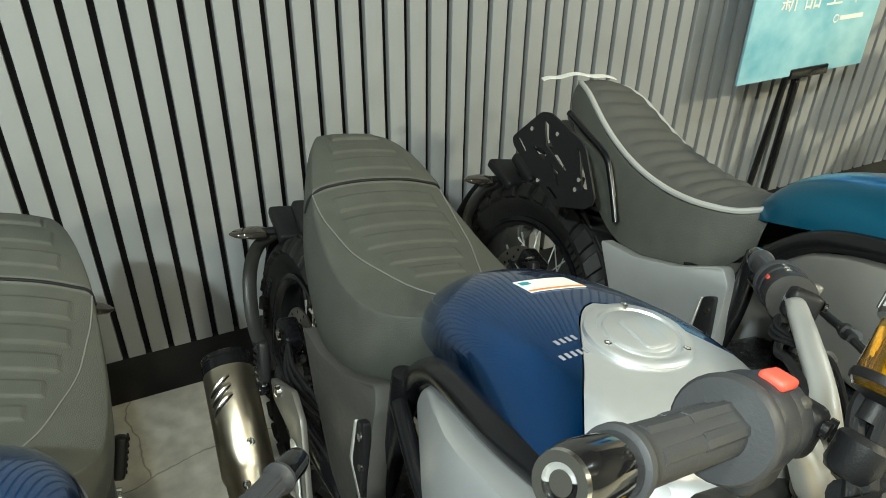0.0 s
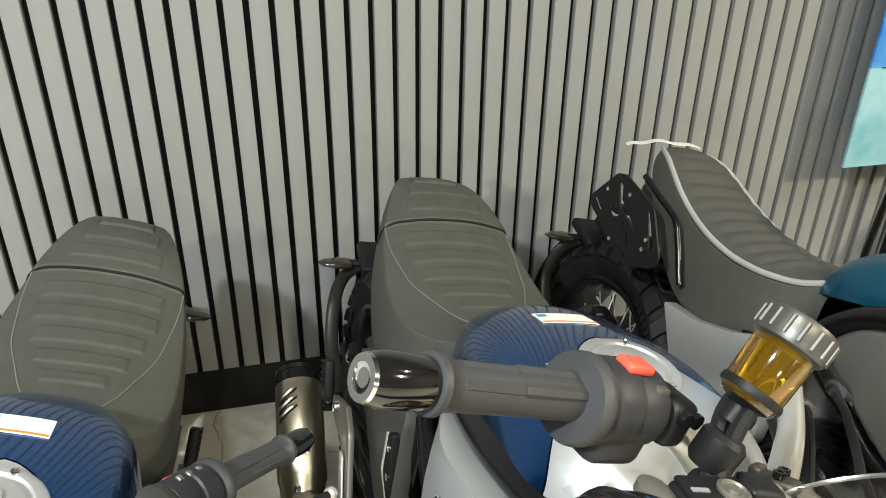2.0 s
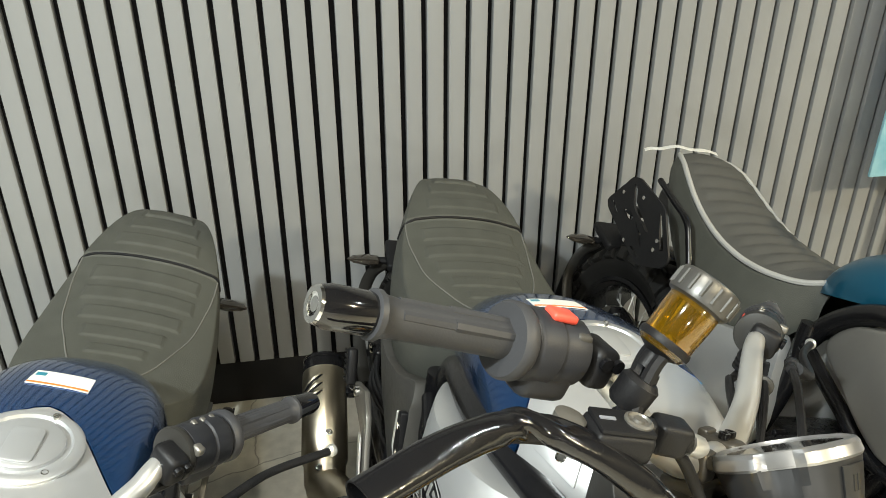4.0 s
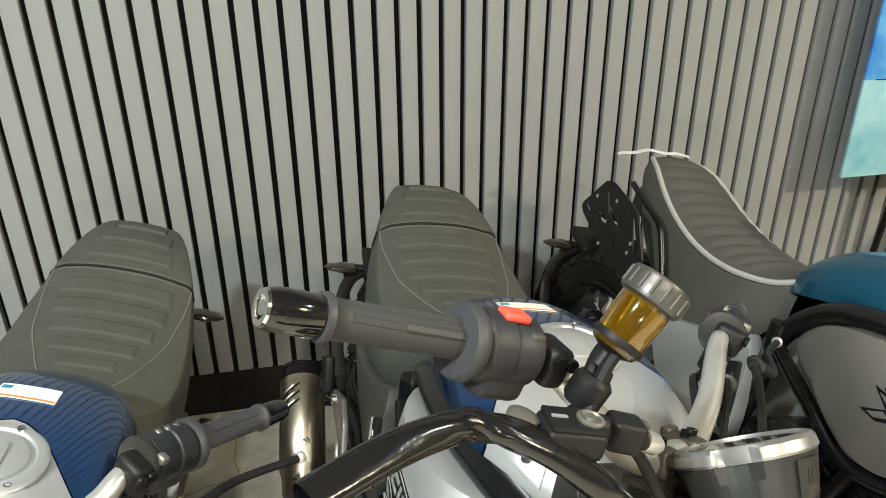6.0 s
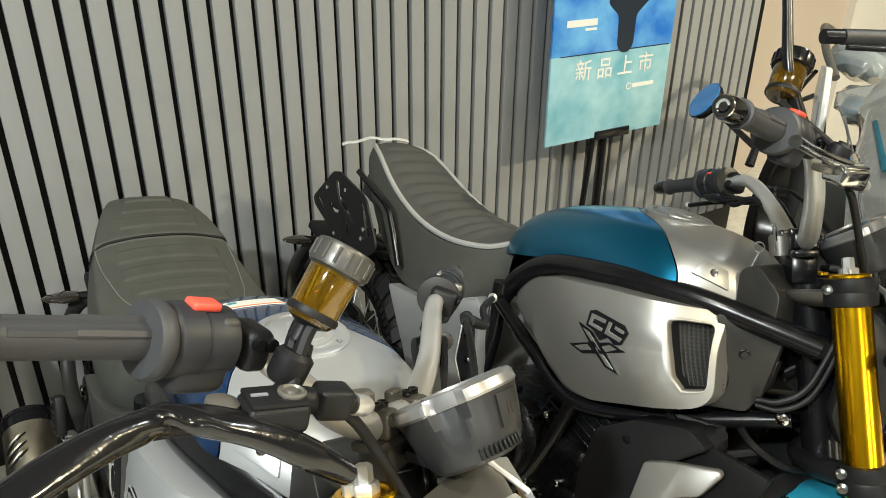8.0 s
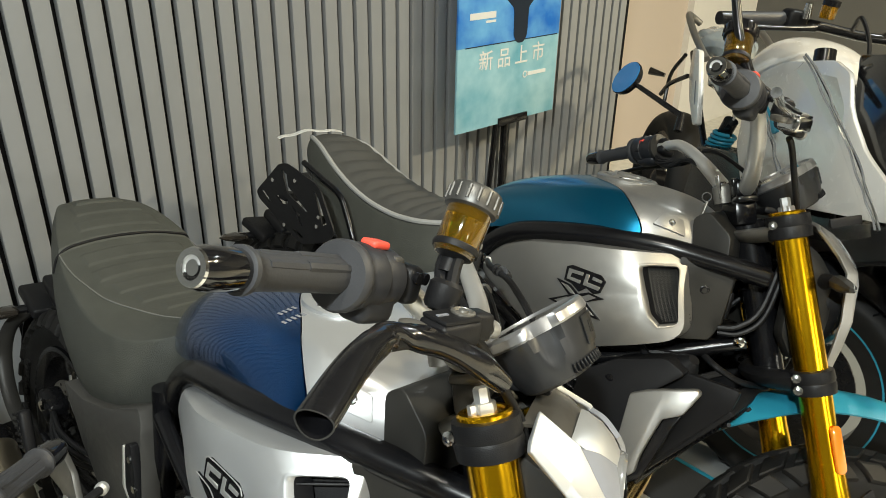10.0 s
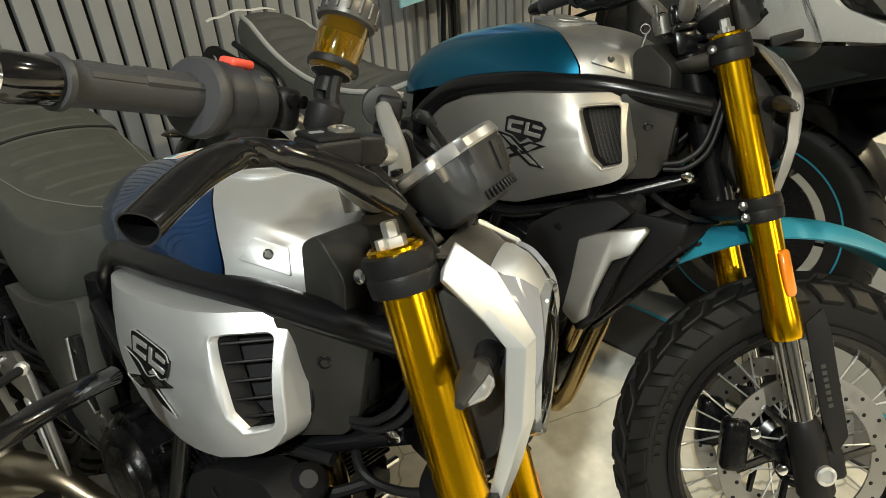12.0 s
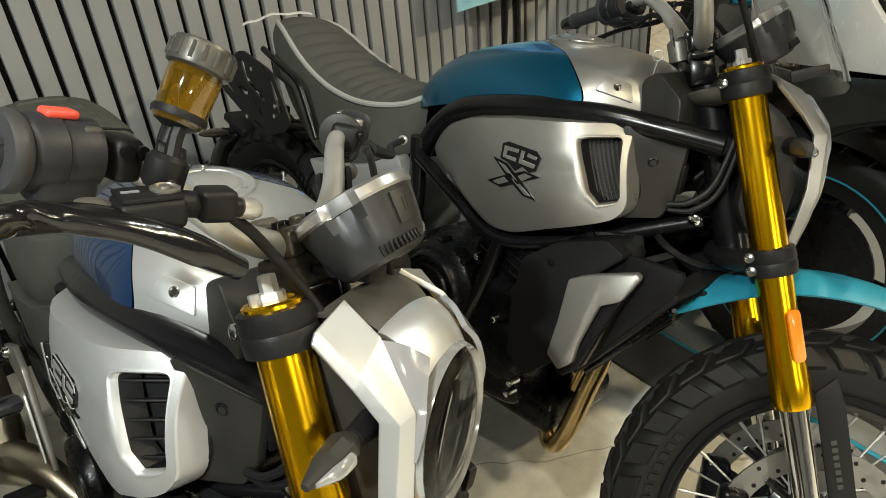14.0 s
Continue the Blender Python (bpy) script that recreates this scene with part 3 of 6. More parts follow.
def seat_b(b):
    g = seat_surface(SEAT_B, 300, 141, 0.56, 0.10, 0.14)
    x = g[:, :, 0]
    # step at the seam, raised pads across the rider's part and the pillion
    pillion = 1 - smooth(x, 0.136, 0.144)
    g[:, :, 2] += 0.008 * pillion * (np.abs(np.linspace(-1, 1, 141))[None] < 0.85)
    lat = np.abs(g[:, :, 1])
    pads = [(0.165, 0.205, 0.100), (0.222, 0.262, 0.100), (0.279, 0.318, 0.088), (0.335, 0.372, 0.070), (0.388, 0.420, 0.048), (0.078, 0.115, 0.080), (0.022, 0.062, 0.068), (-0.022, 0.008, 0.050)]
    up = np.zeros_like(x)
    for x0, x1, hw in pads:
        d = np.minimum(np.minimum(x - x0, x1 - x), hw - lat)
        up = np.maximum(up, smooth(d, -0.001, 0.005))
        up -= 0.7 * np.exp(-(((d + 0.0015) / 0.0022) ** 2))
    g[:, :, 2] += 0.0030 * up
    seat = b.part("seat", shell(g, 0.012), M_SEAT, label="padded dark grey ribbed vinyl dual seat", sharp=60)
    # seam line and side stitching
    i = int(np.argmin(np.abs(g[:, 70, 0] - 0.140)))
    b.part("seam", tube([p + arr((0, 0, 0.001)) for p in g[i, 20:121:8]], 0.0026, 8, 60), M_PLASTIC, seat)
    for side in (-1, 1):
        pts = []
        for t in np.linspace(0, 1, 12):
            xx = 0.145 + 0.37 * t
            row = g[int(np.argmin(np.abs(g[:, 70, 0] - xx)))]
            yy = side * (0.128 - 0.002 * t - 0.10 * t**2.2)
            j = int(np.argmin(np.abs(row[:, 1] - yy)))
            pts.append(row[j] + arr((0, 0, 0.0006)))
        b.part("stitching", tube(pts, 0.0014, 6, 60), M_SEAM, seat)


def seat_c(b):
    g = seat_surface(SEAT_C, 150, 81, 0.52, 0.02, 0.23)
    x, lat = g[:, :, 0], np.abs(np.linspace(-1, 1, 81))[None]
    ribs = np.abs(np.sin((x + 0.10 * lat**2) * math.pi / 0.042))
    mask = smooth(x, 0.0, 0.05) * (1 - smooth(x, 0.42, 0.48)) * (1 - smooth(lat, 0.36, 0.46))
    g[:, :, 2] += 0.006 * mask * (ribs - 0.4)
    top = g[:, 19:62]
    seat = b.part("seat", shell(g[:, :21], 0.01), M_SEAT, label="one-piece dark scrambler seat with a light piping", sharp=60)
    b.part("seat_side", shell(g[:, 60:], 0.01), M_SEAT, seat, sharp=60)
    b.part("seat_top", shell(top, 0.01), M_SEATTOP, seat, "pleated dark suede-like seat top", sharp=60)
    for j in (20, 60):
        b.part("piping", tube(list(g[::12, j] + arr((0, 0, 0.002))), 0.0062, 8, 90), M_PIPE, seat, "pale grey piping")
    strip = cr([(-0.098, -0.122, 0.874), (-0.080, -0.098, 0.888), (-0.050, -0.068, 0.906), (-0.024, -0.030, 0.914), (-0.020, 0.030, 0.914)], 24)
    b.part("tail_strap", shell([[p + arr((w * 0.012, -w * 0.006, 0.002 * math.sin(k * 0.7))) for w in (-1, -0.3, 0.4, 1)] for k, p in enumerate(strip)], 0.0015), M_STICK, seat, "loose white protective strip on the tail")


# -- frame and side panels --
def panel_depth(x, z):
    y = 0.122 + 0.090 * smooth(x, 0.58, 0.86) * (1 - 0.42 * ((z - 0.80) / 0.13) ** 2)
    bend = x - 0.975 - 0.5 * (0.88 - z)
    return y - 0.90 * (0.5 * (bend + math.sqrt(bend * bend + 0.0014)))


DUCT = rounded([(0.980, 0.880), (1.034, 0.890), (1.068, 0.799), (1.034, 0.786)], 0.009, 5)
PANEL = [(0.615, 0.755), (0.636, 0.790), (0.670, 0.820), (0.75, 0.856), (0.86, 0.884), (0.94, 0.897), (1.020, 0.909), (1.042, 0.902), (1.0515, 0.864), (1.079, 0.794), (1.070, 0.770), (0.965, 0.722), (0.885, 0.682), (0.83, 0.672), (0.715, 0.716), (0.635, 0.736)]


def radial(outline, c, angles):
    """The outline's radius about c at each angle."""
    p = arr(outline) - c
    out = []
    for a in angles:
        d = arr((math.cos(a), math.sin(a)))
        best = 1e-3
        for i in range(len(p)):
            u, w = p[i], p[(i + 1) % len(p)]
            e = w - u
            den = d[0] * e[1] - d[1] * e[0]
            if abs(den) > 1e-12:
                s = (u[0] * e[1] - u[1] * e[0]) / den
                q = (u[0] * d[1] - u[1] * d[0]) / den
                if s > 0 and -1e-9 <= q <= 1 + 1e-9:
                    best = max(best, s)
        out.append(best)
    return arr(out)


def side_panel(b, material, side, mesh_grille):
    c = arr((1.029, 0.840))
    outer = arr(rounded(PANEL, 0.018, 4))
    dense = cr([(*p, 0) for p in outer], 150, True)[:, :2]
    ang = np.sort(np.arctan2(dense[:, 1] - c[1], dense[:, 0] - c[0]))
    ro, rh = radial(outer, c, ang), radial(DUCT, c, ang)
    d = np.stack([np.cos(ang), np.sin(ang)], 1)
    rows = []
    rows.append([(*(c + d[i] * (rh[i] - 0.002)), 0.010) for i in range(len(ang))])
    rows.append([(*(c + d[i] * (rh[i] - 0.001)), 0.003) for i in range(len(ang))])
    gap = ro - rh
    rows.append([(*(c + d[i] * (rh[i] + min(0.0015, 0.08 * gap[i]))), -0.0006) for i in range(len(ang))])
    rows.append([(*(c + d[i] * (rh[i] + min(0.004, 0.14 * gap[i]))), -0.0008) for i in range(len(ang))])
    rows.append([(*(c + d[i] * min(rh[i] + 0.010, rh[i] + 0.18 * gap[i])), 0.0) for i in range(len(ang))])
    for f in (0.22, 0.34, 0.46, 0.58, 0.7, 0.8, 0.88, 0.94, 0.975):
        rows.append([(*(c + d[i] * (rh[i] + (ro[i] - rh[i]) * f)), 0.0) for i in range(len(ang))])
    rows.append([(*(c + d[i] * (ro[i] - min(0.002, 0.02 * gap[i]))), 0.004) for i in range(len(ang))])
    rows.append([(*(c + d[i] * ro[i]), 0.010) for i in range(len(ang))])
    rows.append([(*(c + d[i] * ro[i]), 0.035) for i in range(len(ang))])
    g = [[(x, side * (panel_depth(x, z) - k), z) for x, z, k in row] for row in rows]
    pan = b.part("side_panel", surf(g, cv=True), material, label="satin metallic side panel with a framed air duct", sharp=50)
    liner = [[(x, side * (panel_depth(x, z) - k), z) for x, z, k in ((*(c + d[i] * (rh[i] - q)), kk) for i in range(len(ang)))] for q, kk in ((0.002, 0.009), (0.003, 0.033))]
    b.part("duct_liner", surf(liner, cv=True), M_PLASTIC, pan)
    back = slab(rounded([(0.970, 0.890), (1.042, 0.900), (1.078, 0.797), (1.022, 0.775)], 0.01), lambda a, z, k: (a, side * (panel_depth(a, z) - 0.034 + k), z), -0.004, 0.0, 0)
    b.part("duct_back", back, M_PLASTIC, pan)
    if mesh_grille:
        bm = bmesh.new()
        for i in range(17):
            for j in range(9):
                for k in (-1, 1):
                    x, z = 0.986 + 0.0052 * j + 0.0030 * i, 0.878 - 0.0054 * i + 0.0011 * j
                    tube([(x - 0.0026, side * (panel_depth(x, z) - 0.026), z + 0.0027 * k), (x + 0.0026, side * (panel_depth(x, z) - 0.026), z - 0.0027 * k)], 0.0007, 4, bm=bm)
        b.part("grille", bm, M_GREYPL, pan, "fine black mesh")
    else:
        for i in range(5):
            z = 0.870 - 0.018 * i
            x0, x1 = 0.984 + 0.0098 * i, 1.036 + 0.0066 * i
            q = [(x0, z), (x1, z + 0.012), (x1, z + 0.009), (x0, z - 0.003)]
            b.part("louvre", slab(q, lambda a, zz, k: (a, side * (panel_depth(a, zz) - 0.011 - k), zz - k * 0.35), 0.0, 0.022, 0.0006, 1), M_PLASTIC, pan)
    # dark shield ahead of the panel
    q = rounded([(1.030, 0.908), (1.112, 0.905), (1.114, 0.80), (1.104, 0.772), (1.056, 0.764), (1.062, 0.79), (1.040, 0.87)], 0.005)
    sh = b.part("duct_shield", slab(q, lambda a, z, k: (a, side * (0.126 - 0.80 * (a - 1.037) + 0.022 * smooth(z, 0.86, 0.78) + k), z), -0.01, 0.0, 0.002), M_SHIELD, label="matt dark plastic shield")
    b.part("bolt", lathe([(0.009, -0.006), (0.009, 0.003), (0.0075, 0.004), (0.005, 0.004), (0.0045, 0.001)], at=(1.075, side * 0.097, 0.857), axis=(0.8, side, 0), seg=16), M_BLACK, sh)
    b.part("shield_bracket", box((1.110, side * 0.060, 0.835), (0.012, 0.016, 0.05), 0.004, (0, 0, 0), 2), M_PLASTIC, sh)
    # two-part emblem: plain angular shapes on a dark plate, with inlays of the panel's colour
    def on(a, z, k):
        a, z = a + 0.010, z + 0.004
        return (a, side * (panel_depth(a, z) + k), z)
    block = [(0.850, 0.838), (0.860, 0.843), (0.918, 0.842), (0.930, 0.834), (0.926, 0.812), (0.914, 0.806), (0.899, 0.812), (0.886, 0.801), (0.868, 0.811), (0.852, 0.813)]
    cross = [(0.836, 0.811), (0.868, 0.808), (0.886, 0.797), (0.904, 0.806), (0.936, 0.804), (0.904, 0.787), (0.938, 0.764), (0.908, 0.764), (0.886, 0.777), (0.860, 0.764), (0.828, 0.767), (0.868, 0.789)]
    em = b.part("emblem", slab(block, on, -0.001, 0.0026, 0.0006, 1), M_BLACK, pan, "raised angular emblem of black and metallic shapes")
    b.part("emblem_cross", slab(cross, on, -0.001, 0.0026, 0.0006, 1), M_BLACK, em)
    inlay = material if mesh_grille else M_GLOSSBLACK
    for q in ([(0.856, 0.836), (0.886, 0.837), (0.886, 0.831), (0.864, 0.830), (0.863, 0.822), (0.885, 0.822), (0.885, 0.816), (0.857, 0.817)], [(0.891, 0.837), (0.898, 0.837), (0.898, 0.823), (0.924, 0.822), (0.922, 0.815), (0.891, 0.816)], [(0.905, 0.836), (0.924, 0.834), (0.923, 0.829), (0.905, 0.830)]):
        b.part("emblem_inlay", slab(q, on, 0.0024, 0.0036, 0.0003, 1), M_ALU if not mesh_grille else inlay, em)
    for q in ([(0.848, 0.8070), (0.864, 0.8052), (0.926, 0.7680), (0.912, 0.7680)], [(0.922, 0.8020), (0.907, 0.8030), (0.894, 0.7945), (0.904, 0.7885)], [(0.842, 0.7700), (0.857, 0.7685), (0.877, 0.7795), (0.866, 0.7850)]):
        b.part("emblem_inlay", slab(q, on, 0.0024, 0.0034, 0.0003, 1), inlay, em)
    if not mesh_grille:
        for k in (cross[0:4], cross[5:8], cross[9:12], block[0:4], block[4:7]):
            b.part("emblem_edge", tube([on(x, z, 0.0030) for x, z in k], 0.0008, 5), M_ALU, em)
    return pan




def bike_frame(b, sub_material):
    for side in (-1, 1):
        b.part("frame_tube", tube([(0.560, side * 0.110, 0.640), (0.568, side * 0.112, 0.700), (0.588, side * 0.115, 0.755), (0.620, side * 0.120, 0.800), (0.668, side * 0.130, 0.840), (0.73, side * 0.141, 0.868), (0.85, side * 0.149, 0.897), (0.98, side * 0.125, 0.912), (1.075, side * 0.090, 0.909), (1.160, side * 0.054, 0.903)], 0.0190, 16, 80), M_BLACK, label="gloss black tubular frame member")
        b.part("frame_tube", tube([(0.60, side * 0.140, 0.735), (0.72, side * 0.150, 0.690), (0.84, side * 0.150, 0.650), (1.00, side * 0.115, 0.705), (1.155, side * 0.045, 0.778)], 0.0135, 12, 50), M_BLACK)
        b.part("frame_tube", tube([(0.84, side * 0.15, 0.65), (0.80, side * 0.155, 0.50), (0.74, side * 0.16, 0.36)], 0.014, 12, 30), M_BLACK)
        b.part("frame_tube", tube([(0.58, side * 0.128, 0.77), (0.585, side * 0.125, 0.62), (0.56, side * 0.125, 0.44)], 0.018, 12, 30), M_BLACK)
        b.part("subframe_tube", tube([(0.50, side * 0.118, 0.675), (0.30, side * 0.115, 0.70), (0.10, side * 0.10, 0.765), (-0.03, side * 0.06, 0.81)], 0.011, 10, 40), M_BLACK)
        b.part("bolt", lathe([(0.010, -0.004), (0.010, 0.006), (0.007, 0.008)], at=(1.148, side * 0.060, 0.780), axis=(0.3, side, 0), seg=12), M_CHROME)
    b.part("steering_head", tube([(1.075 + 0.13 * 0.4557, 0, 0.87), (1.075 + 0.02 * 0.4557, 0, 0.98)], 0.032, 20), M_BLACK)
    b.part("neck_gusset", tube([(1.158, -0.056, 0.903), (1.128, 0, 0.895), (1.158, 0.056, 0.903)], 0.016, 12, 16), M_BLACK)
    b.part("steering_head", tube([(1.20, 0, 0.725), (1.125, 0, 0.89)], 0.026, 20), M_BLACK)
    # side covers under the seat
    for side in (-1, 1):
        q = rounded([(0.27, 0.640), (0.36, 0.648), (0.46, 0.680), (0.545, 0.724), (0.574, 0.700), (0.604, 0.575), (0.588, 0.43), (0.49, 0.38), (0.40, 0.41), (0.345, 0.53)], 0.010)
        cov = b.part("side_cover", slab(q, lambda a, z, k: (a, side * (0.170 - 0.03 * smooth(z, 0.60, 0.42) - 0.020 * smooth(z, 0.66, 0.74) + k), z), -0.03, 0.0, 0.005), sub_material, label="angular side cover under the seat")
        q = rounded([(0.545, 0.665), (0.566, 0.675), (0.592, 0.565), (0.576, 0.530), (0.548, 0.585)], 0.006)
        b.part("cover_slot", slab(q, lambda a, z, k: (a, side * (0.172 - 0.03 * smooth(z, 0.60, 0.42) + k), z), -0.012, 0.0012, 0.001), M_PLASTIC, cov)
        b.part("cover_trim", slab(rounded([(0.538, 0.585), (0.538, 0.660), (0.544, 0.662), (0.547, 0.588), (0.576, 0.531), (0.568, 0.522)], 0.002, 2), lambda a, z, k: (a, side * (0.173 - 0.03 * smooth(z, 0.60, 0.42) + k), z), -0.004, 0.002, 0.001, 1), M_ALU, cov, "bright slot edging")
        for x, z in ((0.562, 0.645), (0.578, 0.600)):
            b.part("screw", lathe([(0.006, -0.002), (0.006, 0.004), (0.003, 0.004)], at=(x, side * 0.171, z), axis=(0, side, 0), seg=12), M_CHROME, cov)


# -- engine, radiator, exhaust --
def engine(b, shroud_material):
    head = box((0.905, 0, 0.70), (0.18, 0.24, 0.06), 0.015, (0, 18, 0), 3)
    cyl = box((0.86, 0, 0.60), (0.20, 0.25, 0.22), 0.02, (0, 18, 0), 3)
    sump = box((0.84, 0, 0.31), (0.30, 0.22, 0.07), 0.02, (0, 0, 0), 3)
    case = box((0.72, 0, 0.42), (0.40, 0.30, 0.26), 0.03, (0, -8, 0), 3)
    eng = b.part("engine", case, M_ENGINE, label="black parallel-twin engine")
    for nm, bm in (("cylinder_head", head), ("cylinder_block", cyl), ("sump", sump)):
        b.part(nm, bm, M_ENGINE, eng)
    for i in range(7):
        z = 0.545 + 0.017 * i
        b.part("cooling_fin", box((0.855 + 0.006 * i, 0, z), (0.205, 0.262, 0.006), 0.002, (0, 18, 0), 1), M_ENGINE, eng)
    for side in (-1, 1):
        b.part("engine_cover", lathe([(0.094, -0.02), (0.094, 0.012), (0.086, 0.020), (0.078, 0.022), (0.076, 0.034), (0.070, 0.040), (0.062, 0.040), (0.059, 0.036), (0.052, 0.036), (0.049, 0.042), (0.02, 0.043)], at=(0.708, side * 0.150, 0.500), axis=(0, side, 0), seg=40), M_ENGINE, eng, "round black clutch cover")
        b.part("engine_cover", lathe([(0.062, -0.02), (0.062, 0.012), (0.054, 0.02), (0.03, 0.024)], at=(0.875, side * 0.135, 0.43), axis=(0, side, 0), seg=32), M_ENGINE, eng)
        bolts = []
        for k in range(9):
            a = 2 * math.pi * k / 9 + 0.2
            bolts.append((0.708 + 0.098 * math.cos(a), 0.500 + 0.098 * math.sin(a)))
        for k in range(5):
            a = 2 * math.pi * k / 5 + 0.5
            bolts.append((0.875 + 0.066 * math.cos(a), 0.43 + 0.066 * math.sin(a)))
        bolts += [(0.79, 0.34), (0.92, 0.36), (0.80, 0.60), (0.93, 0.64), (0.83, 0.68), (0.95, 0.53), (0.60, 0.40)]
        for x, z in bolts:
            b.part("bolt", lathe([(0.0062, -0.02), (0.0062, 0.007), (0.0042, 0.0085)], at=(x, side * 0.158, z), axis=(0, side, 0), seg=8), M_CHROME if (x * 977) % 1 > 0.4 else M_BLACK, eng)
    # radiator between the down tubes
    rot = pose(1.112, 0, 0.585, 0, 35, 0)
    rad = b.part("radiator", moved(box((0, 0, 0), (0.03, 0.31, 0.26), 0.006), rot), M_PLASTIC, label="black radiator with fine fins")
    for i in range(26):
        b.part("radiator_fin", moved(box((0.017, 0, -0.12 + 0.0095 * i), (0.006, 0.27, 0.003), 0, (0, 0, 0), 1), rot), M_ENGINE, rad)
    for i in (-0.07, 0.07):
        b.part("radiator_bar", moved(box((0.021, i, 0), (0.006, 0.006, 0.25), 0.001), rot), M_PLASTIC, rad)
    for i in (-1, 1):
        b.part("radiator_bar", moved(tube([(0.022, -0.15, -0.11 * i), (0.022, 0.15, 0.11 * i)], 0.004, 6), rot), M_PLASTIC, rad)
    for side in (-1, 1):
        q = rounded([(1.036, 0.666), (1.062, 0.682), (1.085, 0.693), (1.138, 0.713), (1.146, 0.706), (1.130, 0.664), (1.102, 0.647), (1.095, 0.612), (1.089, 0.576), (1.090, 0.547), (1.072, 0.528), (1.043, 0.543), (1.042, 0.600)], 0.005)

        def flare(a, z, k):
            return (a, side * (0.2 + 0.27 * (0.71 - z) - 0.25 * max(0, a - 1.10) + k), z)
        sh = b.part("radiator_shroud", slab(q, flare, -0.014, 0.0, 0.003), shroud_material, label="satin metallic radiator shroud")
        b.part("shroud_edge", slab(rounded([(1.060, 0.530), (1.088, 0.545), (1.096, 0.612), (1.104, 0.648), (1.128, 0.662), (1.120, 0.640), (1.112, 0.600), (1.100, 0.540), (1.075, 0.515)], 0.004), flare, -0.034, -0.012, 0.003), M_BLACK, sh)
        q = rounded([(0.925, 0.655), (0.985, 0.705), (1.072, 0.742), (1.112, 0.728), (1.05, 0.66), (1.045, 0.52), (1.000, 0.472), (0.952, 0.490), (0.928, 0.58)], 0.01)
        b.part("shroud_backing", slab(q, lambda a, z, k: (a, side * (0.186 + 0.22 * max(0, 0.68 - z) + k), z), -0.05, 0.0, 0.005), M_PLASTIC, sh)
        b.part("bolt", lathe([(0.008, 0), (0.008, 0.004), (0.004, 0.005)], at=(0.985, side * 0.188, 0.668), axis=(0, side, 0), seg=12), M_BLACK, sh)
        b.part("radiator_guard", slab(rounded([(1.030, 0.488), (1.055, 0.660), (1.095, 0.722), (1.198, 0.728), (1.192, 0.690), (1.062, 0.500)], 0.008), lambda a, z, k: (a, side * (0.160 + k), z), -0.012, 0.0, 0.003), M_PLASTIC, rad)
        b.part("radiator_cap", lathe([(0.022, 0), (0.024, 0.004), (0.024, 0.022), (0.018, 0.03), (0.010, 0.045)], at=(1.085, side * 0.135, 0.71), axis=(0.5, side * 0.3, 0.8), seg=14), M_PLASTIC, rad)
    # hoses and leads by the steering head
    for pts, r in ((((1.08, -0.06, 0.74), (1.13, -0.09, 0.73), (1.17, -0.06, 0.71), (1.20, 0.0, 0.70)), 0.006), (((1.115, -0.095, 0.80), (1.145, -0.085, 0.812), (1.168, -0.065, 0.85), (1.170, -0.03, 0.95)), 0.005), (((1.115, -0.09, 0.79), (1.150, -0.08, 0.800), (1.176, -0.06, 0.84), (1.178, -0.03, 0.94)), 0.0045), (((0.88, -0.13, 0.70), (0.95, -0.14, 0.71), (1.02, -0.12, 0.72), (1.09, -0.10, 0.73)), 0.008), (((1.0, -0.13, 0.73), (1.05, -0.145, 0.70), (1.10, -0.12, 0.70), (1.14, -0.08, 0.72)), 0.007)):
        b.part("hose", tube(pts, r, 8, 30), M_PLASTIC)
    # header pipes and silencer
    for y, dx, dz in ((-0.055, 0.0, 0.0), (-0.010, -0.055, 0.040)):
        run = [(0.95, y, 0.60), (1.02, y * 1.25, 0.575), (1.055, y * 1.45, 0.50), (1.040, y * 1.5, 0.405), (1.021, y * 1.5, 0.315), (1.004, y * 1.45, 0.262), (0.978, y * 1.35, 0.248), (0.955, y * 1.2, 0.285), (0.915, y * 0.9, 0.290), (0.83, y * 0.5, 0.25)]
        b.part("header_pipe", tube([(p + dx, q, r + dz) for p, q, r in run], 0.0185, 16, 80), M_BRONZE, label="heat-tinted bronze header pipe")
    b.part("collector_pipe", tube([(0.83, 0, 0.25), (0.68, -0.05, 0.235), (0.58, -0.12, 0.245), (0.50, -0.165, 0.278), (0.435, -0.195, 0.303), (0.375, -0.225, 0.302), (0.318, -0.250, 0.282)], [0.03, 0.032, 0.026, 0.026, 0.032, 0.040, 0.045], 20, 70), M_STEEL)
    p0, p1 = Vector((0.318, -0.250, 0.282)), Vector((0.056, -0.251, 0.412))
    ax = (p1 - p0).normalized()
    L = (p1 - p0).length
    muf = b.part("silencer", lathe([(0.040, -0.01), (0.044, 0.0), (0.046, 0.04), (0.050, 0.05), (0.050, 0.054), (0.0515, 0.056), (0.0515, L - 0.03), (0.050, L - 0.024)], at=p0, axis=ax, seg=40), M_STEEL, label="short round brushed steel silencer")
    b.part("silencer_end", lathe([(0.0505, L - 0.03), (0.0505, L - 0.006), (0.047, L - 0.004), (0.047, L - 0.001), (0.0495, L + 0.001), (0.0495, L + 0.008), (0.045, L + 0.012), (0.03, L + 0.012), (0.028, L - 0.02)], at=p0, axis=ax, seg=40), M_BLACK, muf)
    out = Vector((0.43, -0.14, 0.885))
    out = (out - ax * out.dot(ax)).normalized()
    aside = out.cross(ax)

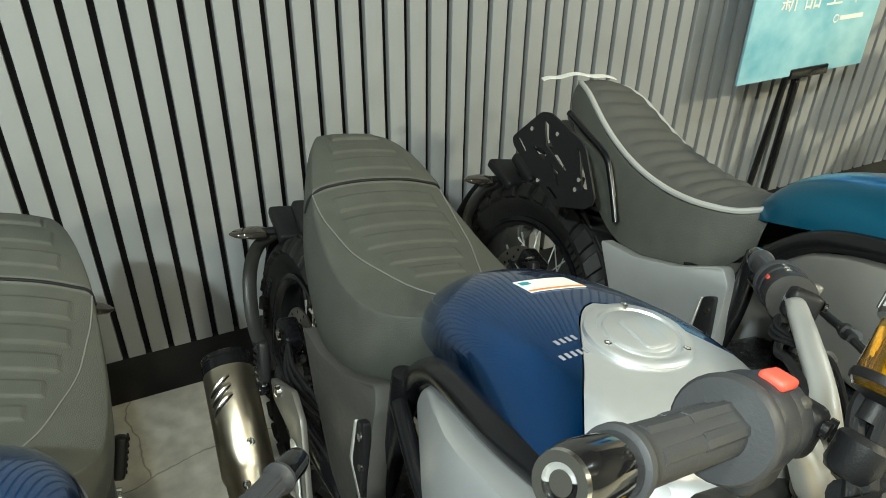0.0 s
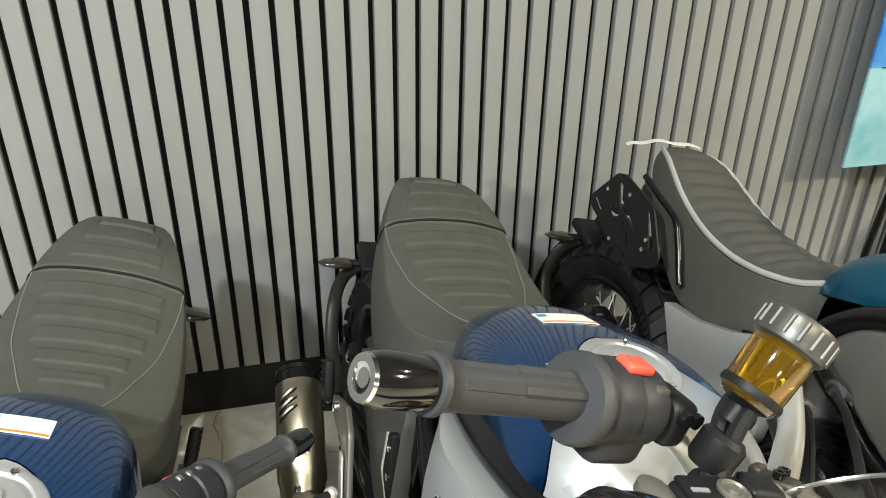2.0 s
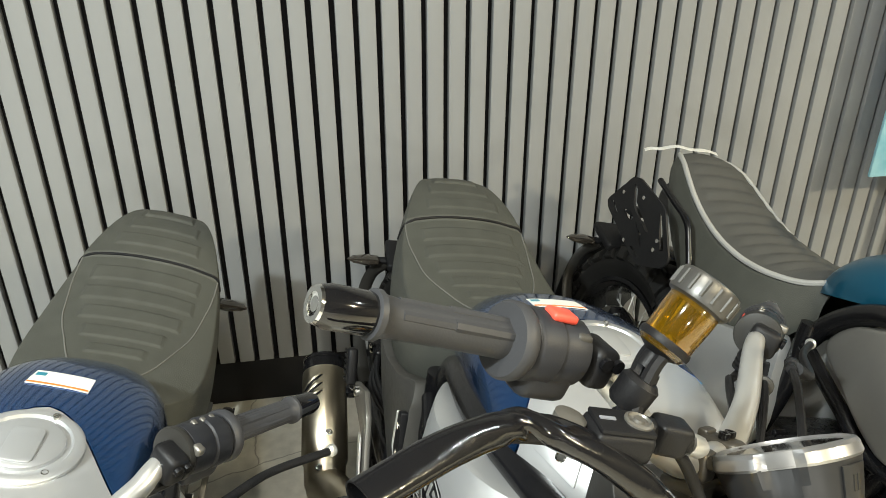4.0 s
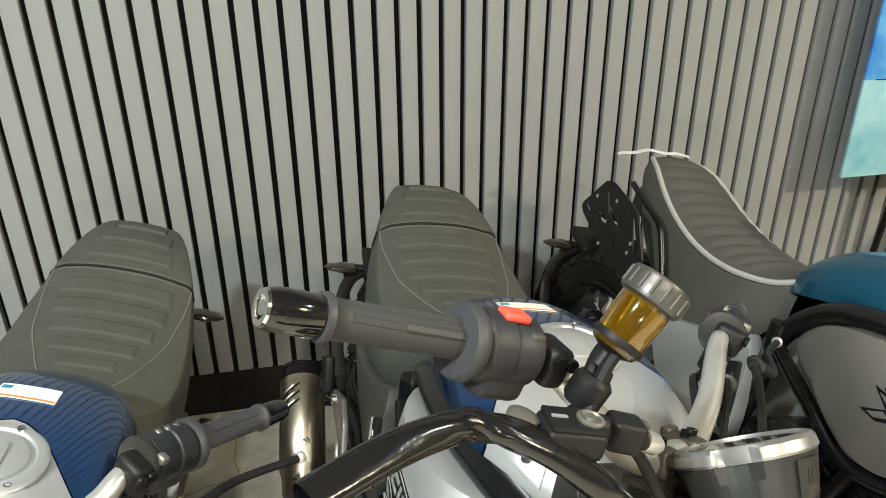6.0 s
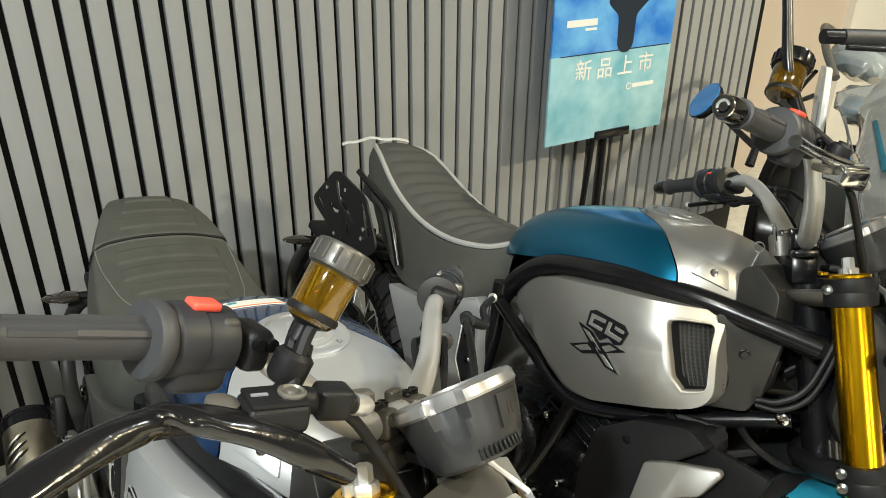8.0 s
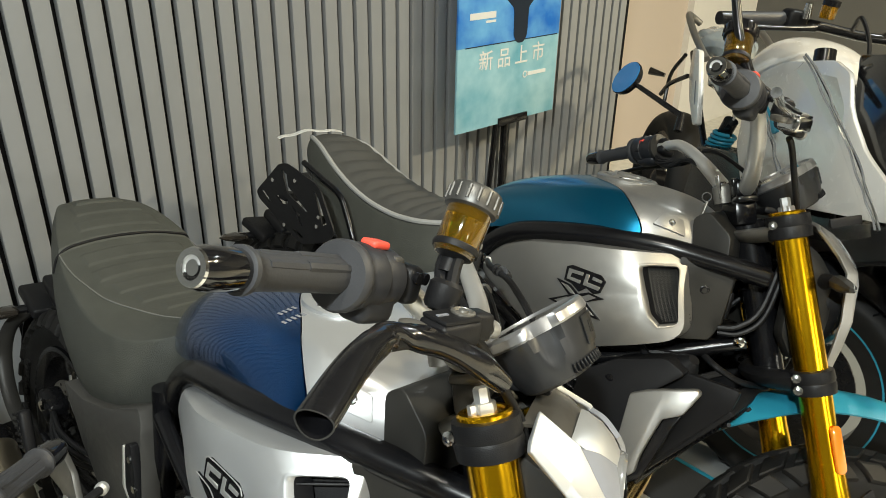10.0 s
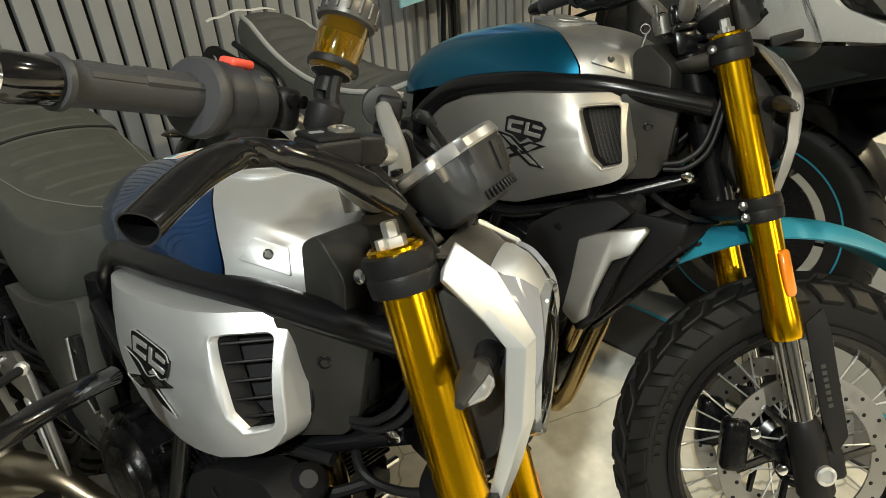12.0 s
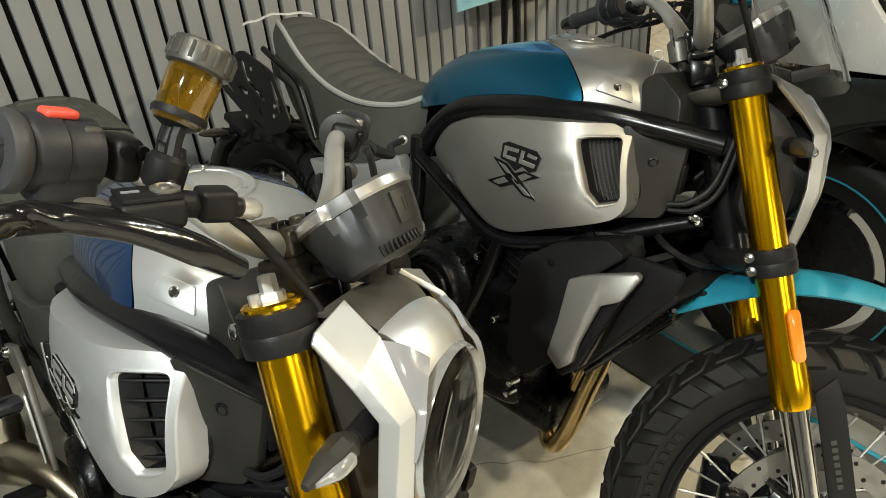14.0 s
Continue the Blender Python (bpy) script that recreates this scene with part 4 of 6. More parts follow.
    def skin(a, h, r):
        return p0 + ax * h + (out * math.cos(radians(a)) + aside * math.sin(radians(a))) * r
    for i in range(3):
        for dr, dh, rr, mt, nm in ((0.0505, 0.0, 0.0062, M_STEEL, "silencer_louvre"), (0.0525, -0.0052, 0.0034, M_BLACK, "silencer_slot")):
            pts = [tuple(skin(4 + 52 * t, L - 0.048 - 0.020 * i - 0.030 * t + dh, dr)) for t in np.linspace(0, 1, 6)]
            b.part(nm, tube(pts, [rr * 0.4, rr, rr, rr, rr * 0.4], 8, 18), mt, muf)
    for h in (0.004, 0.009):
        b.part("silencer_ring", lathe([(0.0480, L + h - 0.001), (0.0498, L + h), (0.0480, L + h + 0.001)], at=p0, axis=ax, seg=40, caps=False), M_CHROME, muf)
    for h, a in ((0.098, -12), (0.020, 12)):
        b.part("screw", lathe([(0.008, 0), (0.008, 0.003), (0.005, 0.004), (0.003, 0.001)], at=skin(a, h, 0.0505), axis=skin(a, h, 1) - skin(a, h, 0), seg=14), M_CHROME, muf)
    b.part("silencer_mount", box(tuple(skin(-86, L - 0.075, 0.060)), (0.026, 0.026, 0.022), 0.005, (0, 20, 0), 2), M_BLACK, muf)
    b.part("bolt", lathe([(0.008, 0), (0.008, 0.006), (0.005, 0.007)], at=skin(-70, L - 0.075, 0.068), axis=out, seg=12), M_CHROME, muf)
    # footrest hangers
    for side in (-1, 1):
        h = b.part("footrest_hanger", slab(rounded([(0.30, 0.52), (0.36, 0.50), (0.44, 0.36), (0.47, 0.30), (0.43, 0.28), (0.38, 0.34), (0.31, 0.43), (0.20, 0.42), (0.17, 0.45)], 0.01), lambda a, z, k: (a, side * (0.185 + k), z), -0.006, 0.006, 0.002), M_GREYALU, label="cast footrest hanger plate")
        b.part("heel_guard", slab(rounded([(0.33, 0.44), (0.36, 0.45), (0.45, 0.31), (0.43, 0.29)], 0.008), lambda a, z, k: (a, side * (0.196 + k), z), -0.002, 0.002, 0.001), M_ALU, h)
        b.part("passenger_peg", box((0.148, side * 0.200, 0.474), (0.028, 0.024, 0.085), 0.008, (0, -25, 0), 3), M_PLASTIC, h)
        b.part("footrest", box((0.455, side * 0.235, 0.30), (0.03, 0.085, 0.022), 0.006, (0, 0, 0), 2), M_PLASTIC, h)
        for i in range(6):
            b.part("peg_tread", box((0.152 - 0.005 * i, side * 0.213, 0.444 + 0.012 * i), (0.03, 0.004, 0.006), 0.001, (0, -25, 0), 1), M_PLASTIC, h)
        b.part("bolt", lathe([(0.012, -0.004), (0.012, 0.005), (0.008, 0.007)], at=(0.235, side * 0.195, 0.47), axis=(0, side, 0), seg=14), M_CHROME, h)


def rear_end(b, side_plate):
    for side in (-1, 1):
        b.part("swingarm", tube([(0.52, side * 0.11, 0.40), (0.30, side * 0.125, 0.375), (0.06, side * 0.115, 0.318), (0.0, side * 0.112, 0.312), (-0.05, side * 0.112, 0.308)], [0.034, 0.03, 0.026, 0.026, 0.022], 14, 40, flat=0.8), M_BLACK, label="black swingarm")
    wheel(b, "rear_wheel", REAR_AXLE, 0.314, 0.172, 0.216, False, disc_side=(-1,))
    cal = b.part("rear_caliper", join(box((0.05, -0.118, 0.455), (0.07, 0.045, 0.05), 0.010, (0, 12, 0), 3), box((0.085, -0.128, 0.43), (0.05, 0.02, 0.03), 0.006, (0, 12, 0), 2)), M_ENGINE, label="black rear brake caliper")
    b.part("bleed_nipple", tube([(0.055, -0.140, 0.455), (0.058, -0.146, 0.475), (0.075, -0.146, 0.488)], [0.007, 0.005, 0.004], 8), M_CHROME, cal)
    for k in range(3):
        b.part("rear_hose", tube([(0.08, -0.13, 0.46), (0.16, -0.14 - 0.006 * k, 0.455 - 0.012 * k), (0.28, -0.13, 0.47 - 0.015 * k), (0.42, -0.11, 0.52)], 0.0055, 8, 24), M_PLASTIC, cal)
    # tail unit, rear mudguard on its arm, plate holder and indicators
    b.part("tail_tray", slab(rounded([(-0.08, -0.05), (0.12, -0.09), (0.45, -0.10), (0.45, 0.10), (0.12, 0.09), (-0.08, 0.05)], 0.02), lambda a, y, k: (a, y, 0.775 - 0.09 * smooth(a, -0.05, 0.45) + k), -0.02, 0.012, 0.004), M_PLASTIC)
    g = [[(-0.02 + (0.352) * math.cos(a), y, 0.312 + 0.352 * math.sin(a) - 0.5 * y * y) for y in np.linspace(-0.06, 0.06, 9)] for a in np.linspace(radians(140), radians(188), 14)]
    mg = b.part("rear_mudguard", shell(g, 0.004), M_PLASTIC, label="black rear mudguard on a side arm")
    b.part("mudguard_arm", tube([(0.0, -0.135, 0.32), (-0.13, -0.145, 0.36), (-0.21, -0.14, 0.44), (-0.215, -0.125, 0.52), (-0.20, -0.09, 0.565)], 0.017, 10, 30, flat=0.45), M_SHIELD, mg)
    for side in (-1, 1):
        b.part("indicator_arm", tube([(-0.195, side * 0.03, 0.575), (-0.20, side * 0.115, 0.572)], 0.010, 8), M_PLASTIC, mg)
        b.part("rear_indicator", moved(lathe([(0.004, 0), (0.014, 0.01), (0.016, 0.04), (0.010, 0.075), (0.002, 0.09)], seg=14, squash=(1.5, 0.8)), pose(-0.20, side * 0.105, 0.571, 90 * -side, 0, 0)), M_SMOKE, mg)
    b.part("tail_light", join(box((-0.195, 0, 0.590), (0.11, 0.19, 0.026), 0.008, (0, 14, 0), 3), box((-0.16, 0, 0.62), (0.10, 0.11, 0.03), 0.010, (0, 22, 0), 3)), M_PLASTIC, mg, "black tail light and its bracket")
    if side_plate:
        outer = [(-0.035, 0.752), (-0.022, 0.767), (0.037, 0.837), (0.065, 0.845), (0.174, 0.823), (0.195, 0.812), (0.261, 0.731), (0.26, 0.715), (0.243, 0.698), (0.165, 0.668), (0.143, 0.671), (-0.023, 0.735)]
        holes = [[(-0.02, 0.756), (-0.007, 0.758), (0.023, 0.741), (0.021, 0.734)], [(0.042, 0.758), (0.071, 0.765), (0.09, 0.757), (0.088, 0.746), (0.066, 0.744)], [(0.102, 0.752), (0.125, 0.739), (0.14, 0.736), (0.154, 0.709), (0.139, 0.717), (0.124, 0.733)], [(0.051, 0.826), (0.071, 0.818), (0.083, 0.791), (0.163, 0.75), (0.151, 0.747), (0.081, 0.776)], [(0.17, 0.806), (0.187, 0.8), (0.235, 0.739), (0.219, 0.729), (0.219, 0.736), (0.183, 0.794)], [(0.117, 0.693), (0.127, 0.697), (0.163, 0.686), (0.152, 0.68)]]
        pl = b.part("luggage_plate", pierced(outer, holes, -0.215, 0.005), M_PLASTIC, label="black side luggage plate with cut-outs")
        for x, z in [(0.024, 0.793), (0.089, 0.696), (0.204, 0.725), (0.106, 0.811), (0.206, 0.748)]:
            b.part("screw", lathe([(0.005, 0), (0.005, 0.004), (0.003, 0.004)], at=(x, -0.215 - 0.004, z), axis=(0, -1, 0), seg=10), M_CHROME, pl)
        b.part("luggage_rail", tube([(0.064, -0.165, 0.847), (0.127, -0.165, 0.827), (0.202, -0.165, 0.803), (0.238, -0.165, 0.765), (0.289, -0.165, 0.689)], 0.0075, 10, 40), M_BLACK, pl, "black tubular luggage rail beside the seat")
        b.part("plate_bracket", box((0.06, -0.19, 0.76), (0.03, 0.05, 0.02), 0.004), M_PLASTIC, pl)
        b.part("plate_bracket", box((0.14, -0.18, 0.72), (0.03, 0.07, 0.02), 0.004), M_PLASTIC, pl)


def pierced(outer, holes, y, t):
    """A flat plate in the x-z plane with holes through it."""
    bm = bmesh.new()
    edges = []
    for loop in [rounded(outer, 0.008, 3)] + holes:
        vs = [bm.verts.new((p[0], y, p[1])) for p in loop]
        edges += [bm.edges.new((vs[i], vs[(i + 1) % len(vs)])) for i in range(len(vs))]
    bmesh.ops.triangle_fill(bm, edges=edges, use_beauty=True, use_dissolve=False, normal=(0, -1, 0))
    got = bmesh.ops.extrude_face_region(bm, geom=list(bm.faces))
    bmesh.ops.translate(bm, verts=[v for v in got["geom"] if isinstance(v, bmesh.types.BMVert)], vec=(0, -t, 0))
    bmesh.ops.recalc_face_normals(bm, faces=list(bm.faces))
    return bm


# -- front end --
NOTCH = 0.32


def front_end(b, fender_material, bar, mask_material, windscreen):
    wheel_ = wheel(b, "front_wheel", FRONT_AXLE, WHEEL_R, 0.120, 0.232, True, disc_side=(-1, 1))
    for s in (-1, 1):
        fk = b.front("fork_leg", lathe([(0.0265, 0.0), (0.0265, 0.40), (0.0275, 0.42), (0.0285, 0.455), (0.0300, 0.470), (0.0300, 0.500), (0.0285, 0.508), (0.022, 0.508)], at=on_fork(0, s), axis=DOWN, seg=36), M_GOLD, label="gold anodised upside-down fork leg")
        b.front("stanchion", tube([on_fork(0.50, s), on_fork(0.72, s)], 0.0205, 28), M_CHROME, fk)
        b.front("fork_cap", lathe([(0.0285, 0.006), (0.0285, -0.003), (0.026, -0.005), (0.021, -0.005), (0.020, -0.003), (0.012, -0.003)], at=on_fork(0, s), axis=DOWN, seg=30), M_GOLD, fk)
        b.front("cap_nut", join(lathe([(0.0135, -0.002), (0.0135, -0.011), (0.012, -0.013)], at=on_fork(0, s), axis=DOWN, seg=6), lathe([(0.0085, -0.012), (0.0085, -0.026), (0.0075, -0.028)], at=on_fork(0, s), axis=DOWN, seg=6), lathe([(0.005, -0.004), (0.005, -0.014)], at=on_fork(0, s, 0.014, -0.008), axis=DOWN, seg=6)), M_ALU, fk)
        b.front("axle_lug", join(lathe([(0.024, 0.655), (0.028, 0.665), (0.030, 0.70), (0.032, 0.79), (0.026, 0.80)], at=on_fork(0, s), axis=DOWN, seg=24), box(on_fork(0.745, s, 0.0, 0.02), (0.07, 0.03, 0.06), 0.01, (0, -24, 0), 3)), M_PLASTIC, fk)
        b.front("axle_nut", lathe([(0.017, 0), (0.017, 0.010), (0.012, 0.012), (0.010, 0.006)], at=FRONT_AXLE + arr((0, s * 0.128, 0)), axis=(0, s, 0), seg=20), M_ALU, fk)
        cal = b.front("brake_caliper", join(box(on_fork(0.690, s, -0.040, -0.110), (0.046, 0.040, 0.095), 0.012, (0, -6, 0), 3), box(on_fork(0.705, s, -0.030, -0.060), (0.075, 0.012, 0.022), 0.005, (0, 20, 0), 2)), M_ENGINE, fk, "black radial brake caliper")
        for l, f in ((0.660, -0.085), (0.735, -0.052)):
            b.front("bolt", lathe([(0.009, -0.002), (0.009, 0.008), (0.005, 0.009)], at=on_fork(l, s, 0.002, f), axis=(0, s, 0), seg=10), M_CHROME, fk)
        guard = slab(rounded([(-0.016, 0.49), (0.018, 0.47), (0.024, 0.52), (0.020, 0.70), (-0.010, 0.73), (-0.018, 0.66)], 0.006), lambda a, l, k: tuple(on_fork(l, s, 0.012 + k, 0.046 + a)), -0.003, 0.003, 0.001)
        gd = b.front("fork_guard", guard, M_PLASTIC, fk, "matt black fork guard with small raised marks")
        for i, l in enumerate(np.linspace(0.565, 0.635, 7)):
            b.front("raised_mark", slab([(-0.004, l), (0.004, l), (0.004, l + 0.007), (-0.004, l + 0.007)], lambda a, q, k: tuple(on_fork(q, s, 0.012 + k, 0.046 + a)), 0.0025, 0.0036, 0, 1), M_GREYPL, gd)
        # amber reflector on the outer face
        out = rounded([(-0.011, 0.355), (0.011, 0.355), (0.011, 0.435), (-0.011, 0.435)], 0.010, 5)
        ang = radians(25)
        rf = slab(out, lambda a, l, k: tuple(on_fork(l, s, (0.026 + k) * math.cos(ang) - a * math.sin(ang), (0.026 + k) * math.sin(ang) + a * math.cos(ang))), 0.0, 0.006, 0.002)
        b.front("reflector", rf, M_AMBER, fk, "amber reflector strip")
        for l0, l1, nm in ((0.0, 0.042, "upper_clamp"), (0.262, 0.305, "lower_clamp")):
            b.front(nm, lathe([(0.0268, l0), (0.0345, l0 + 0.002), (0.036, (l0 + l1) / 2 - 0.004), (0.0345, (l0 + l1) / 2), (0.036, (l0 + l1) / 2 + 0.004), (0.0345, l1 - 0.002), (0.0268, l1)], at=on_fork(0, s), axis=DOWN, seg=32, caps=False), M_PLASTIC, fk, "dark cast fork clamp")
            for dl in (0.010, 0.030) if l0 > 0.1 else (0.016,):
                b.front("bolt", lathe([(0.0075, -0.012), (0.0075, 0.004), (0.004, 0.005)], at=on_fork(l0 + dl, s, 0.016, -0.034), axis=(-0.4, s, 0), seg=10), M_CHROME, fk)
    # clamps across
    for l, nm, d in ((0.03, "top_yoke", 0.022), (0.283, "bottom_yoke", 0.036)):
        pts = [on_fork(l, -1), on_fork(l, -0.55, 0, -0.035), on_fork(l, 0, 0, -0.045), on_fork(l, 0.55, 0, -0.035), on_fork(l, 1)]
        b.front(nm, tube(pts, 0.030, 12, 40, flat=d / 0.06), M_GREYALU if l < 0.1 else M_PLASTIC, label="dark cast fork yoke")
    b.front("stem_nut", lathe([(0.018, 0.0), (0.018, -0.012), (0.012, -0.014)], at=on_fork(0.012, 0, 0, -0.038), axis=DOWN, seg=6), M_CHROME)
    # mudguard
    if fender_material:
        arc = cr([(1.120, 0, 0.640), (1.20, 0, 0.690), (1.28, 0, 0.722), (1.37, 0, 0.735), (1.46, 0, 0.728), (1.55, 0, 0.700), (1.63, 0, 0.655)], 40)
        hw = np.interp(np.linspace(0, 1, 40), [0, 0.15, 0.45, 0.8, 1], [0.045, 0.062, 0.070, 0.062, 0.030])
        g = [[arc[i] + arr((0, hw[i] * v, -0.030 * abs(v) ** 2.2)) for v in np.linspace(-1, 1, 15)] for i in range(40)]
        b.front("front_mudguard", shell(g, 0.004), fender_material, label="high beak front mudguard")
    headlight(b, mask_material)
    # instrument pod
    c, ax = arr((1.124, 0, 1.071)), arr((-0.70, 0, 0.71))
    q = Vector(ax).to_track_quat("Z", "Y").to_matrix()

    def pod_ring(r, h, dent=0.0, wide=0.22):
        row = []
        for k in range(96):
            a = 2 * math.pi * k / 96
            dd = abs((a - NOTCH + math.pi) % (2 * math.pi) - math.pi)
            rr = 1.07 * r * (1 - dent * (1 - smooth(dd, wide * 0.55, wide)))
            row.append(tuple(Vector(c) + q @ Vector((rr * math.cos(a), rr * math.sin(a), h))))
        return row
    body = surf([pod_ring(r, h, d, w) for r, h, d, w in ((0.010, -0.062, 0, 0.2), (0.034, -0.062, 0, 0.2), (0.041, -0.058, 0.0, 0.2), (0.0465, -0.046, 0.0, 0.1), (0.0500, -0.034, 0.04, 0.14), (0.0535, -0.018, 0.09, 0.24), (0.0565, -0.004, 0.13, 0.34), (0.0572, -0.002, 0.10, 0.36))], cv=True)
    pod = b.front("instrument_pod", body, M_POD, label="round dark metal instrument pod", sharp=22)
    b.front("pod_rim", surf([pod_ring(r, h, d, 0.36) for r, h, d in ((0.0568, -0.0035, 0.10), (0.0586, -0.001, 0.12), (0.0576, 0.0075, 0.09), (0.0555, 0.0105, 0.05), (0.0520, 0.0115, 0), (0.0505, 0.008, 0))], cv=True), M_PODRIM, pod, "bright metal rim with a notch", 20)
    b.front("pod_glass", lathe([(0.0545, 0.0085), (0.0545, 0.0095), (0.02, 0.0098)], at=c, axis=ax, seg=36), M_SMOKE, pod)
    # raised panel with a small emblem shape, and vents under the pod
    def pod_r(h):
        return 1.07 * float(np.interp(h, [-0.046, -0.034, -0.018, -0.004], [0.0465, 0.0500, 0.0535, 0.0565]))
    for a0, a1, h0, h1, lift, mt, nm in ((NOTCH + 0.80, NOTCH + 1.30, -0.038, -0.008, 0.0012, M_POD, "pod_panel"), (NOTCH + 0.98, NOTCH + 1.03, -0.029, -0.016, 0.0018, M_SHIELD, "pod_mark"), (NOTCH + 1.07, NOTCH + 1.12, -0.029, -0.016, 0.0018, M_SHIELD, "pod_mark")):
        g = [[tuple(Vector(c) + q @ Vector(((pod_r(h) + lift) * math.cos(a), (pod_r(h) + lift) * math.sin(a), h))) for a in np.linspace(a0, a1, 9)] for h in np.linspace(h0, h1, 5)]
        b.front(nm, shell(g, 0.0012), mt, pod)
    for k in range(10):
        a = NOTCH + 0.25 + 0.10 * k
        p = Vector(c) + q @ Vector((0.0470 * math.cos(a), 0.0470 * math.sin(a), -0.052))
        b.front("pod_fin", moved(box((0, 0, 0), (0.010, 0.0024, 0.010), 0.0008, (0, 0, 0), 1), Matrix.Translation(p) @ q.to_4x4() @ Matrix.Rotation(a, 4, "Z")), M_PLASTIC, pod)
    b.front("pod_bracket", join(box((1.125, 0, 1.010), (0.05, 0.05, 0.012), 0.004, (0, -10, 0), 2), box((1.15, 0, 1.022), (0.02, 0.04, 0.03), 0.004, (0, -10, 0), 2)), M_PLASTIC, pod)
    handlebar(b, bar)
    if windscreen:
        g = []
        for t in np.linspace(0, 1, 14):
            x, z, hw = 1.275 - 0.16 * t - 0.03 * t * t, 1.0 + 0.26 * t, 0.15 - 0.045 * t**2
            g.append([(x - 1.6 * (hw * v) ** 2, hw * v, z) for v in np.linspace(-1, 1, 15)])
        ws = b.front("windscreen", shell(g, 0.002), M_SCREEN, label="small clear fly screen still in its film")
        rng = random.Random(5)
        for k, inset in ((0, 0.0), (0, 0.012), (-1, 0.0), (-1, 0.012)):
            edge = [(x + rng.uniform(-0.0025, 0.0025), y - (inset + rng.uniform(-0.002, 0.002)) * (1 if k else -1), z + 0.002) for x, y, z in (r[k] for r in g)]
            b.front("film_edge", tube(edge, 0.0022 if inset else 0.0032, 6, 40, flat=0.5), M_LENS, ws, "creased edge of clear film")
        b.front("screen_bracket", slab(rounded([(1.165, 1.0), (1.213, 1.022), (1.217, 1.008), (1.172, 0.985)], 0.004), lambda a, z, k: (a, k, z), -0.135, -0.128, 0.002), M_PLASTIC, ws)
        b.front("screen_bracket", slab(rounded([(1.165, 1.0), (1.213, 1.022), (1.217, 1.008), (1.172, 0.985)], 0.004), lambda a, z, k: (a, k, z), 0.128, 0.135, 0.002), M_PLASTIC, ws)


def sheet(rows, t, n=20, m=14):
    """A thick smooth sheet through rows of points."""
    across = arr([cr(r, m) for r in rows])
    g = arr([cr(across[:, j], n) for j in range(m)]).transpose(1, 0, 2)
    return shell(g, t)


